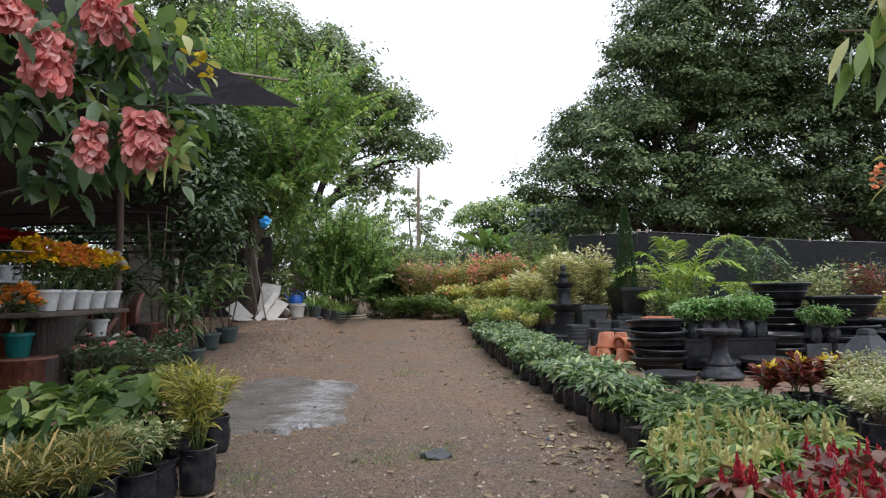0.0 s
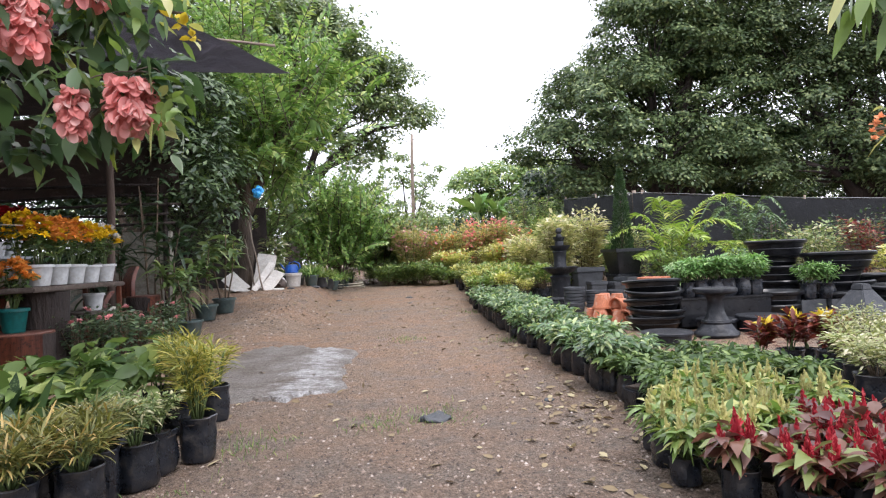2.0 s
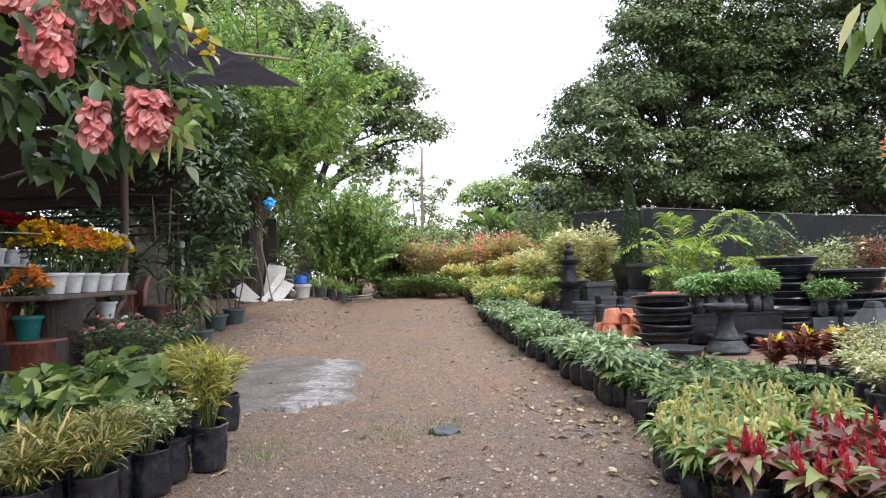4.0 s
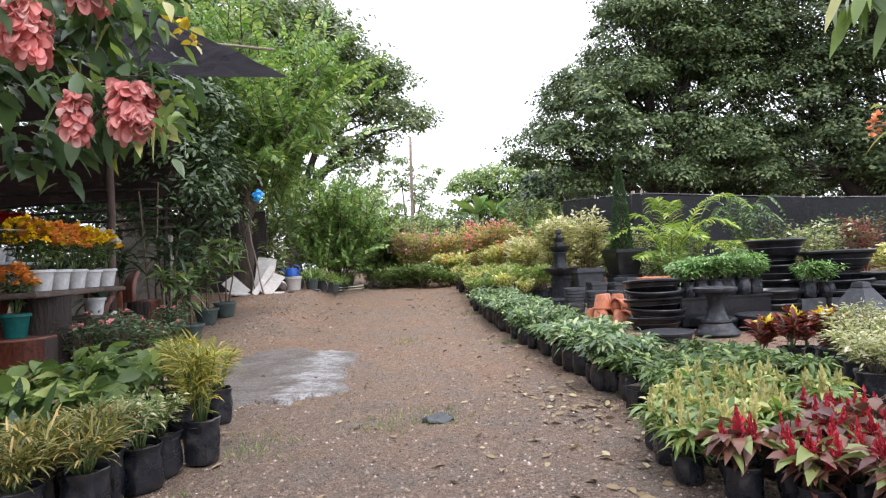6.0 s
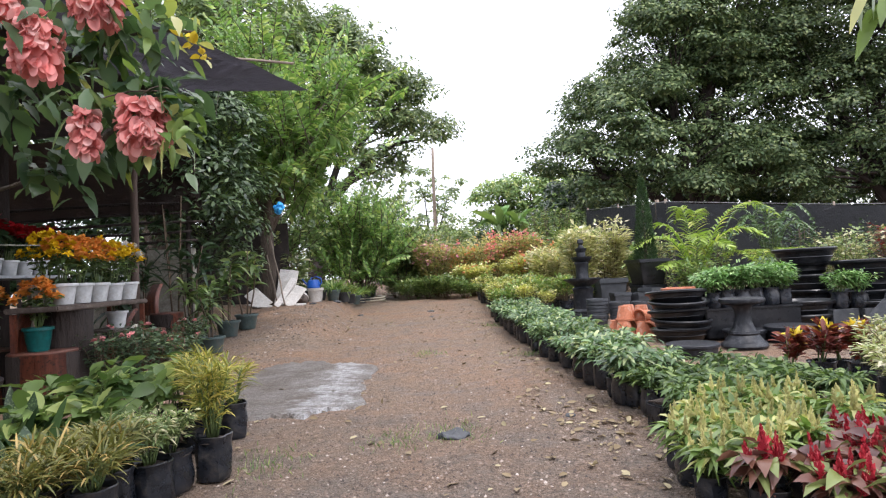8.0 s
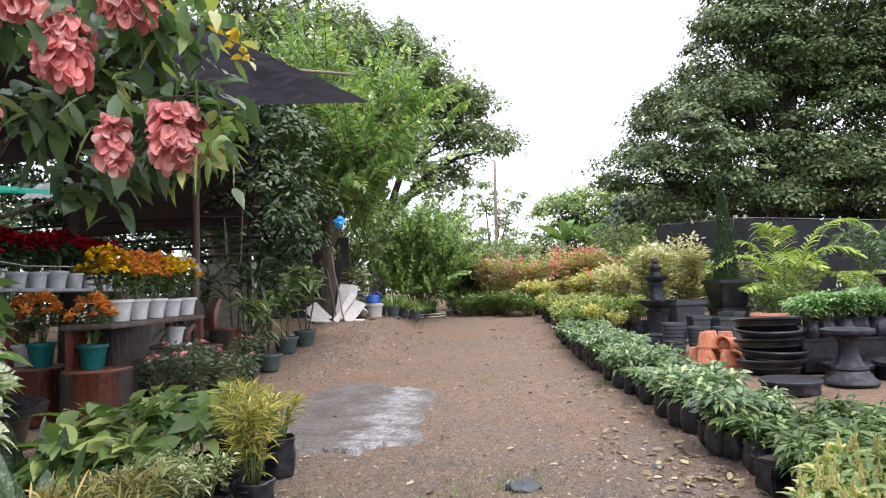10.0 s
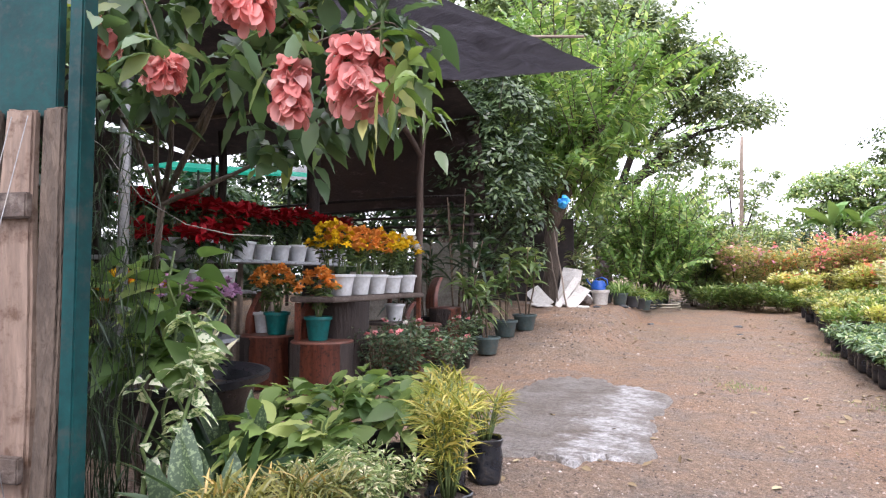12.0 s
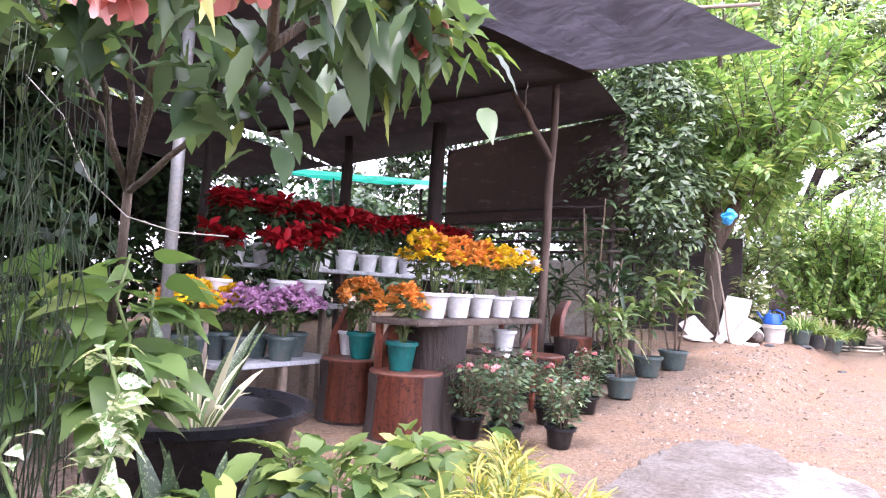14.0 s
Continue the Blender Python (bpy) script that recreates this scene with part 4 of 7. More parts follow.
def celosia(i, leaf, plume, label, group, leaf_n=120, plumes=5, tall=0.36, leaf_len=0.115, ratio=0.27, feather=80, plume_h=(0.08, 0.13)):
    t = thing("celosia", label, "flower", group=group)
    bag(t, 0.075, 0.135, seed=i * 4.1)
    tips = leafy_plant(t, leaf, 0.12, tall * 0.8, 0.12, leaf_n, leaf_len, 180 + i, "lance", ratio, plumes + 2, 0.5, low=0.1)
    rr = np.random.default_rng(i + 55)
    for q, p in enumerate(tips[:plumes]):
        h = rr.uniform(*plume_h)
        d = unit(p[-1] - p[-3] + [0, 0, 0.16])
        u = np.linspace(0, 1, feather) ** 0.9
        L = 0.03 * (1.2 - 0.75 * u) * rr.uniform(0.6, 1.3, feather)
        W = d * (0.9 + u)[:, None] + rr.normal(0, 1, (feather, 3)) * (0.6 * (1.1 - u))[:, None]
        part_np("plume", mesh_np("plume", *cards(p[-1] + d * h * u[:, None] - d * 0.03 + rr.normal(0, 0.006, (feather, 3)) * (1.2 - u)[:, None], W, L, L * 0.5, i * 20 + q), plume), t)
    return t


cream_spots = [(1.13, 4.0), (1.08, 3.76), (1.05, 3.5), (1.3, 4.18), (1.32, 3.95), (1.3, 3.72), (1.27, 3.48), (1.52, 4.2), (1.54, 3.96), (1.52, 3.72), (1.48, 3.5), (1.75, 4.15), (1.76, 3.9), (1.98, 4.1), (1.74, 4.4), (1.96, 4.35), (2.0, 3.85), (1.5, 4.42), (2.2, 4.15)]
unscaled_lay(protos(4, lambda i: celosia(i, L_LIME, P_CREAMPLUME, "light green celosia with cream plumes in a black bag", "cream celosias")), [(x, y, 0) for x, y in cream_spots], 7, 0.88, 1.1)
red_spots = [(1.16, 3.24), (1.36, 3.2), (1.3, 2.98), (1.52, 3.02), (1.48, 2.78), (1.72, 2.82), (1.7, 3.06), (1.92, 2.88), (1.94, 3.12), (1.66, 2.58), (1.88, 2.62), (1.56, 3.26), (1.78, 3.3), (2.12, 2.98), (2.14, 3.24), (1.74, 3.62), (2.0, 3.4), (2.1, 2.7), (2.22, 3.5), (1.96, 3.62), (2.36, 3.1), (2.4, 3.36)]
unscaled_lay(protos(4, lambda i: celosia(i + 9, L_BRONZE, P_PLUME, "bronze-leaved celosia with crimson plumes in a black bag", "crimson celosias", 95, 6 + i % 3, 0.36, 0.105, 0.5, 110, (0.06, 0.14))), [(x, y, 0) for x, y in red_spots], 8, 0.88, 1.12)


def croton(i):
    t = thing("croton", "dark red croton with yellow young leaves", "shrub", group="crotons")
    bag(t, 0.11, 0.18, seed=i)
    tips = leafy_plant(t, L_CROTON, 0.12, 0.44, 0.14, 150, 0.13, 220 + i, "strap", 0.3, 6, 0.35, 0.8)
    heads(t, tips[:2, -1], 8, 0.11, L_YELLOW, 230 + i, "young_leaves", "lance", 0.42, 1.4)
    return t


unscaled_lay(protos(2, croton), [(3.12, 5.75, 0), (3.38, 5.9, 0), (2.85, 5.75, 0), (3.75, 6.1, 0), (3.3, 5.5, 0)], 9, 0.85, 1.05)


def shrub_thing(label, at, leaf, n, spread, z1, size, seed, shape="oval", ratio=0.5, name="shrub", stems=10, pot_r=0.0, flat=0.4, droop=0.3, twig=M_TWIG, category="shrub", potmat=M_BAG, low=0.15, group=""):
    t = thing(name, label, category, at, group=group)
    z0 = 0.0
    if pot_r:
        bag(t, pot_r, pot_r * 1.7, potmat, "pot", seed)
        z0 = pot_r * 1.6
    leafy_plant(t, leaf, z0, z1, spread, n, size, seed, shape, ratio, stems, droop, flat, stem_mat=twig, low=low)
    return t


for x, y, s in ((3.3, 5.1, 0.95), (2.8, 4.45, 0.74), (3.0, 4.8, 0.82), (3.6, 5.4, 1.0)):
    shrub_thing("cream and green variegated shrub in a black bag", (x, y, 0), L_CREAM, 760, 0.36 * s, 0.54 * s, 0.056, int(x * 100), "oval", 0.3, pot_r=0.13, stems=12, group="cream shrubs")

# ---------- garden ornaments and pots beside the path ----------
def fountain(at):
    t = thing("garden_fountain", "three-tiered dark painted concrete garden fountain", "fountain", at)
    part("base", box(0.42, 0.42, 0.12, 0.015), M_DARKSTONE, t)
    part("column", lathe([(0, 0.11), (0.2, 0.11), (0.21, 0.16), (0.17, 0.2), (0.175, 0.5), (0.2, 0.56), (0.15, 0.6), (0.15, 0.66), (0, 0.66)]), M_DARKSTONE, t)

    def bowl(r, z, n=10):
        bm = lathe([(0, z - 0.1 * r / 0.3), (r * 0.45, z - 0.1 * r / 0.3), (r * 0.8, z - 0.03), (r, z + 0.02), (r * 1.02, z + 0.045), (r * 0.93, z + 0.045), (r * 0.8, z + 0.005), (0, z - 0.01)], 60)
        for v in bm.verts:
            a = math.atan2(v.co.y, v.co.x)
            q = 1 + 0.05 * abs(math.sin(n * a / 2)) * min(1, math.hypot(v.co.x, v.co.y) / r)
            v.co.x *= q
            v.co.y *= q
        return bm
    part("basin", bowl(0.31, 0.7), M_DARKSTONE, t)
    part("stem", lathe([(0, 0.68), (0.12, 0.68), (0.13, 0.74), (0.11, 0.78), (0.115, 0.98), (0.13, 1.02), (0.1, 1.06), (0, 1.06)]), M_DARKSTONE, t)
    part("upper_basin", bowl(0.18, 1.09, 8), M_DARKSTONE, t)
    part("upper_stem", lathe([(0, 1.08), (0.075, 1.08), (0.08, 1.2), (0.06, 1.24), (0, 1.24)]), M_DARKSTONE, t)
    part("top_bowl", bowl(0.1, 1.25, 6), M_DARKSTONE, t)
    part("finial", lathe([(0, 1.25), (0.05, 1.25), (0.055, 1.31), (0.035, 1.35), (0.06, 1.39), (0.05, 1.44), (0, 1.47)]), M_DARKSTONE, t)
    return t


fountain((2.98, 12.0, 0.09))


def square_pot(at, w, h, material, label, turn=0, taper=0.75):
    t = thing("square_planter", label, "planter", at, turn)
    bm = bmesh.new()
    rings = []
    for s, z in ((taper, 0), (0.97, h * 0.86), (1.06, h * 0.87), (1.06, h), (0.96, h), (0.9, h * 0.8), (taper * 0.9, 0.05)):
        rings.append([bm.verts.new((sx * w / 2 * s, sy * w / 2 * s, z)) for sx, sy in ((-1, -1), (1, -1), (1, 1), (-1, 1))])
    for a, b in zip(rings, rings[1:]):
        for i in range(4):
            bm.faces.new((a[i], a[(i + 1) % 4], b[(i + 1) % 4], b[i]))
    bm.faces.new(rings[0][::-1])
    bm.faces.new(rings[-1])
    bmesh.ops.bevel(bm, geom=list(bm.edges), offset=0.008, segments=2, affect='EDGES')
    part("pot", bm, material, t)
    part("soil", box(w * 0.86, w * 0.86, 0.02, 0, (0, 0, h * 0.84)), M_SOIL, t)
    return t


square_pot((3.75, 13.0, 0.12), 0.58, 0.66, M_GREYSTONE, "large square grey concrete planter", 10)
for x, y, h in ((3.62, 11.9, 0.46), (3.95, 11.8, 0.44), (4.25, 12.1, 0.5)):
    square_pot((x, y, height(x, y)), 0.3, h, M_GREYSTONE, "small square grey concrete planter", x * 50, 0.85)
plinth = square_pot((4.58, 13.0, 0.12), 0.5, 0.5, M_DARKSTONE, "upturned dark square planter used as a stand", 8, 1.15)
square_pot((4.58, 13.0, 0.625), 0.62, 0.5, M_BLACKPOT, "tapered square black planter holding a clipped conifer", 8, 0.7)


def topiary(at):
    t = thing("topiary_conifer", "slim dark green cone-clipped conifer", "conifer", at)
    r = np.random.default_rng(61)
    part_np("trunk", tubes_mesh("trunk", [tube(arc((0, 0, 0), (0, 0, 1.2), 0, 5), 0.03, 0.012)], M_BARK), t)
    n = 5200
    z = r.uniform(0, 1, n) ** 1.2
    a = r.uniform(0, TAU, n)
    rad = 0.19 * (1 - z) ** 0.7 * r.uniform(0.55, 1.08, n) + 0.01
    b = np.stack([rad * np.cos(a), rad * np.sin(a), 0.04 + 1.66 * z], 1)
    w = np.stack([np.cos(a), np.sin(a), np.full(n, 0.9)], 1) + r.normal(0, 0.3, (n, 3))
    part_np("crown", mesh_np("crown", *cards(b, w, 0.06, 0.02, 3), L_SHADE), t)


topiary((4.58, 13.0, 1.03))


def ribbed_stack(at, r, n, label):
    t = thing("nursery_pot_stack", label, "pot stack", at, at[0] * 40, group="stacked nursery pots")
    for k in range(n):
        z = 0.055 * k
        part("pot", lathe([(0, z), (r * 0.82, z), (r * 0.94, z + 0.13), (r * 0.95, z + 0.135), (r * 1.02, z + 0.14), (r * 1.02, z + 0.18), (r * 0.96, z + 0.182), (r * 0.9, z + 0.13), (0, z + 0.03)], 22), M_GREYSTONE, t)
    return t


for x, y, r, n in ((2.88, 10.9, 0.17, 6), (3.2, 10.75, 0.16, 5), (3.5, 10.6, 0.15, 5), (2.75, 10.5, 0.14, 2)):
    ribbed_stack((x, y, height(x, y)), r, n, "short stack of dusty grey ribbed nursery pots")


def round_basin(at, r, h, label, tilt=(0, 0), material=M_BLACKPOT, name="round_basin", group="black basins"):
    t = tagged(new(name), label, "basin", group)
    t.matrix_world = pose(*at, tilt[0], tilt[1], at[0] * 70)
    b = r * 0.82
    part("bowl", lathe([(0, 0), (b * 0.94, 0), (b, 0.012), (r * 0.9, h * 0.4), (r * 0.93, h * 0.43), (r * 0.92, h * 0.47), (r * 0.97, h * 0.74), (r * 1.05, h * 0.78), (r * 1.08, h * 0.84), (r * 1.085, h * 0.96), (r * 1.05, h + 0.006), (r * 1.0, h), (r * 0.95, h * 0.86), (b * 0.93, 0.02), (0, 0.02)], 48), material, t)
    return t


for i in range(5):
    round_basin((3.4 + 0.02 * (i % 2) - 0.012 * i, 9.0 - 0.01 * i, 0.122 * i), 0.36, 0.17, "round black basin in a leaning stack", ((1.5, -2.5, 3.0, -1.0, 2.5)[i], (-1.0, 2.0, -3.0, 3.5, -4.5)[i]))


def terra_pot(at, r, h, rx=0, ry=0):
    t = tagged(new("terracotta_pot"), "orange terracotta flower pot", "flower pot", "terracotta pots")
    t.matrix_world = pose(*at, rx, ry, at[0] * 90)
    pot(t, r, h, M_TERRA, 0.68, 0.014, "body", soil=False, sides=20)
    return t


for x, y, z, r, rx in ((2.9, 9.75, 0.02, 0.13, 180), (3.14, 9.6, 0.02, 0.13, 180), (3.3, 9.75, 0.02, 0.12, 180), (3.02, 9.9, 0.02, 0.13, 180), (2.86, 9.98, 0.02, 0.12, 180), (3.22, 9.98, 0.02, 0.12, 180),
                       (2.94, 9.8, 0.235, 0.125, 180), (3.18, 9.78, 0.235, 0.125, 180), (3.06, 9.98, 0.235, 0.115, 180), (3.34, 9.58, 0.14, 0.11, 100), (3.28, 9.72, 0.3, 0.11, 96)):
    terra_pot((x, y, z + (0.21 if rx == 180 else 0)), r, 0.21, rx)
for x, y in ((3.25, 8.95), (3.42, 8.85), (3.55, 9.02), (3.4, 9.14), (3.3, 8.78)):
    terra_pot((x, y, 0.55), 0.085, 0.15)


def pedestal(at):
    t = thing("garden_pedestal", "turned dark concrete birdbath pedestal with a flat top", "pedestal", at)
    part("foot", lathe([(0, 0), (0.25, 0), (0.262, 0.025), (0.25, 0.055), (0.225, 0.07), (0.19, 0.115), (0.165, 0.15), (0.175, 0.17), (0.165, 0.195), (0, 0.195)], 44), M_DARKSTONE, t)
    part("shaft", lathe([(0, 0.19), (0.15, 0.19), (0.125, 0.23), (0.102, 0.29), (0.09, 0.36), (0.092, 0.43), (0.11, 0.48), (0.14, 0.505), (0, 0.51)], 36), M_DARKSTONE, t)
    part("top", lathe([(0, 0.5), (0.15, 0.5), (0.215, 0.515), (0.25, 0.53), (0.256, 0.55), (0.25, 0.575), (0.236, 0.582), (0.225, 0.572), (0, 0.566)], 44), M_DARKSTONE, t)
    return t


pedestal((3.72, 8.0, 0.0))


def disc(at, r, h, label):
    t = thing("round_plinth", label, "plinth", at)
    part("body", lathe([(0, 0), (r * 0.9, 0), (r * 0.92, h * 0.7), (r, h * 0.74), (r, h - 0.012), (r - 0.012, h), (0, h)], 44), M_DARKSTONE, t)


disc((2.95, 7.7, 0), 0.29, 0.13, "low round dark concrete plinth")
disc((4.45, 8.25, 0), 0.3, 0.2, "round dark concrete plinth")
disc((3.98, 8.45, 0), 0.26, 0.16, "round dark concrete plinth")


def trough(at, sx, sy, sz):
    t = thing("planter_trough", "long black plastic trough holding bagged plants", "planter", at, -2)
    part("body", box(sx, sy, sz - 0.03, 0.015), M_BLACKPOT, t)
    part("rim", box(sx + 0.04, sy + 0.04, 0.03, 0.01, (0, 0, sz - 0.03)), M_BLACKPOT, t, "pale scuffed rim")


trough((4.35, 9.15, 0), 1.28, 0.62, 0.4)


def mint(i):
    t = thing("potted_herb", "fresh green bushy plant in a black bag", "potted plant", group="bright green bagged plants")
    bag(t, 0.1, 0.2, seed=i * 1.9)
    leafy_plant(t, L_MINT, 0.17, 0.46, 0.22, 560, 0.07, 260 + i, "oval", 0.36, 12, 0.4, 0.25)
    return t


unscaled_lay(protos(3, mint), [(3.86 + 0.2 * i, 8.98 + 0.02 * (i % 2), 0.4) for i in range(6)] + [(3.9 + 0.2 * i, 9.22, 0.4) for i in range(6)] + [(5.62, 8.95, 0.3), (5.85, 8.9, 0.3), (7.3, 8.9, 0.5)], 12, 1.0, 1.2)

for x, y, z, r, h in ((6.0, 10.2, 0, 0.4, 0.28), (6.02, 10.2, 0.26, 0.33, 0.25), (6.0, 10.22, 0.5, 0.4, 0.24), (6.02, 10.22, 0.72, 0.3, 0.2), (6.0, 10.22, 0.9, 0.42, 0.24),
                      (6.6, 9.6, 0, 0.45, 0.27), (6.6, 9.62, 0.24, 0.44, 0.25), (6.6, 9.6, 0.48, 0.3, 0.22), (6.58, 9.6, 0.68, 0.47, 0.24),
                      (7.2, 9.9, 0, 0.5, 0.22), (7.2, 9.9, 0.19, 0.5, 0.2), (7.2, 9.9, 0.36, 0.5, 0.2), (5.25, 9.2, 0, 0.38, 0.24), (5.25, 9.2, 0.2, 0.38, 0.22), (6.15, 9.1, 0, 0.4, 0.2), (6.15, 9.1, 0.17, 0.4, 0.2), (6.9, 8.8, 0, 0.45, 0.24), (6.9, 8.8, 0.2, 0.45, 0.24)):
    round_basin((x, y, z), r, h, "wide round black basin in a stack", (random.uniform(-1.5, 1.5), random.uniform(-1.5, 1.5)))
round_basin((4.95, 10.2, 0.3), 0.4, 0.2, "wide shallow black bowl on an upturned pot", (4, -3))
round_basin((4.95, 10.2, 0), 0.3, 0.3, "upturned round black plastic pot")


def hollow_block(at, turn):
    t = thing("concrete_block", "grey hollow concrete block used as a plant stand", "block", at, turn)
    for dx in (-0.18, 0.0, 0.18):
        part("web", box(0.035, 0.15, 0.295, 0.004, (dx, 0, 0)), M_GREYSTONE, t)
    for dy in (-0.085, 0.085):
        part("face", box(0.395, 0.03, 0.295, 0.004, (0, dy, 0)), M_GREYSTONE, t)


hollow_block((5.6, 8.93, 0), 5)
hollow_block((6.02, 8.85, 0), -4)


def lantern(at):
    t = thing("garden_lantern", "grey concrete lantern with a pyramid roof", "lantern", at, 12)

    def frustum(w0, w1, z0, z1):
        bm = bmesh.new()
        a = [bm.verts.new((sx * w0 / 2, sy * w0 / 2, z0)) for sx, sy in ((-1, -1), (1, -1), (1, 1), (-1, 1))]
        b = [bm.verts.new((sx * w1 / 2, sy * w1 / 2, z1)) for sx, sy in ((-1, -1), (1, -1), (1, 1), (-1, 1))]
        for i in range(4):
            bm.faces.new((a[i], a[(i + 1) % 4], b[(i + 1) % 4], b[i]))
        bm.faces.new(a[::-1])
        bm.faces.new(b)
        bmesh.ops.bevel(bm, geom=list(bm.edges), offset=0.012, segments=2, affect='EDGES')
        return bm
    part("base", frustum(0.56, 0.56, 0, 0.2), M_SLATESTONE, t)
    part("roof", frustum(0.62, 0.2, 0.2, 0.56), M_SLATESTONE, t)
    part("cap", frustum(0.2, 0.16, 0.555, 0.64), M_SLATESTONE, t)
    return t


lantern((5.55, 7.9, 0)).matrix_basis = pose(5.55, 7.9, 0, 0, 0, 12) @ Matrix.Scale(0.86, 4)


# ---------- palms ----------
def palm(at, fronds, leaf, seed, label, arch=0.55, leaflet=0.3, pairs=26, stem_h=0.25):
    t = thing("palm", label, "palm", at)
    r = np.random.default_rng(seed)
    part_np("trunk", tubes_mesh("trunk", [tube(arc((0, 0, -0.05), (0, 0, stem_h), 0, 4), 0.06, 0.04, 8, 0.1)], M_BARK), t)
    for k, (az, n, rise) in enumerate(fronds):
        d = np.array([math.cos(radians(az)), math.sin(radians(az)), 0])
        u = np.linspace(0, 1, 14)[:, None]
        p = np.array([0, 0, stem_h * 0.8]) + d * n * (0.25 * u + 0.75 * u ** 1.7) + np.array([0, 0, 1.0]) * (rise * (1.9 * u - 1.05 * arch * 2 * u ** 2.6))
        fr = part_np("frond", tubes_mesh("frond", [tube(p, 0.013, 0.003, 5)], M_STEM), t)
        tang = unit(np.gradient(p, axis=0))
        B, W, L = [], [], []
        for m in range(pairs):
            q = 0.2 + 0.8 * m / (pairs - 1)
            i = min(int(q * 13), 12)
            x = p[i] + (p[i + 1] - p[i]) * (q * 13 - i)
            side = unit(np.cross(tang[i], [0, 0, 1.0]))
            for sg in (1, -1):
                B.append(x)
                W.append(sg * side + tang[i] * 0.7 + np.array([0, 0, 0.25]) + r.normal(0, 0.07, 3))
                L.append(leaflet * math.sin(math.pi * (0.18 + 0.8 * q)) ** 0.6 * r.uniform(0.85, 1.1))
        L = np.array(L)
        tagged(part_np("frond_blade", mesh_np("frond_blade", *blades(np.array(B), np.array(W), L, 0.042, "strap", 0.3, 0.45, seed + k), leaf), fr), kind="stuff")
    return t


palm((5.7, 13.2, 0.12), [(5, 1.9, 2.1), (150, 1.0, 1.7), (195, 1.4, 1.4), (250, 1.0, 1.4), (330, 1.3, 1.5), (60, 0.9, 2.0), (100, 0.7, 2.1), (290, 0.9, 1.2), (170, 1.5, 0.9), (215, 1.3, 0.8)], L_PALM, 71, "yellow-green feather palm with arching fronds", leaflet=0.4, pairs=32)
palm((7.4, 13.4, 0.13), [(a, 0.85, 1.7 + 0.2 * (a % 3)) for a in range(0, 360, 28)], L_PALMDARK, 72, "grey-green feather palm clump", 0.6, 0.2, 22)
palm((6.7, 12.4, 0.1), [(a, 0.9, 1.0) for a in range(15, 360, 50)], L_PALM, 73, "low yellow-green palm among the pots", 0.55, 0.22, 20)

# ---------- shrubs in front of the fence ----------
for x, y, z1, sp, leaf, lab, sd in (
        (5.2, 12.4, 0.95, 0.5, L_BUSH, "green leafy shrub among the pots", 301), (6.3, 11.6, 0.9, 0.55, L_PALMDARK, "grey-green fine-leaved shrub among the pots", 302),
        (7.7, 11.8, 1.35, 0.6, L_WHITE, "white-flecked airy shrub before the fence", 303), (8.4, 12.4, 1.4, 0.6, L_WHITE, "white-flecked airy shrub before the fence", 304),
        (9.3, 12.4, 1.45, 0.5, L_REDSHRUB, "dark red-leaved shrub before the fence", 305), (8.4, 10.6, 0.95, 0.6, L_GOLD, "golden green shrub in the fence bed", 306),
        (9.0, 9.8, 1.1, 0.7, L_BUSH, "green leafy shrub in the fence bed", 307), (7.9, 9.2, 0.9, 0.45, L_LIME, "lime green shrub in the fence bed", 308), (10.2, 11.6, 1.5, 0.8, L_BUSH, "green leafy shrub in the fence bed", 309),
        (5.6, 14.6, 1.5, 0.6, L_WHITE, "white-flecked airy shrub before the fence", 310), (8.8, 14.6, 1.5, 0.9, L_SHADE, "dark green shrub by the fence", 311), (10.8, 14.4, 1.6, 1.0, L_SHADE, "dark green shrub by the fence", 312), (7.0, 15.2, 1.4, 0.7, L_BUSH, "green leafy shrub in the fence bed", 313),
        (12.5, 13.6, 1.6, 1.0, L_BUSH, "green leafy shrub in the fence bed", 314), (11.2, 10.4, 1.3, 0.8, L_LIME, "lime green shrub in the fence bed", 315)):
    shrub_thing(lab, (x, y, height(x, y)), leaf, 1100, sp, z1, 0.1, sd, "far", 0.55, stems=16)

def golden(i):
    t = thing("golden_shrub", "golden yellow-green low shrub in a black bag", "shrub", group="golden shrubs")
    bag(t, 0.1, 0.2, seed=i)
    leafy_plant(t, L_GOLD if i % 3 else L_LIME, 0.16, 0.55, 0.24, 420, 0.068, 340 + i, "far", 0.55, 10, 0.2, 0.6, stem_mat=M_TWIG)
    return t


unscaled_lay(protos(4, golden), [(x + 0.07 * (y - 13), y, z) for x, y, z in grid(1.58, 3.3, 12.95, 18.4, 0.42, 0.46, 0.1, 15)], 16, 0.8, 1.4)


L_WARM = leafy("warm_young_leaf", (0.26, 0.31, 0.1), (0.5, 0.5, 0.2), (0.66, 0.44, 0.22), 0.14, through_light=0.4)
L_PALE = leafy("pale_cream_leaf", (0.3, 0.36, 0.13), (0.56, 0.57, 0.28), (0.72, 0.7, 0.44), 0.3, through_light=0.35)


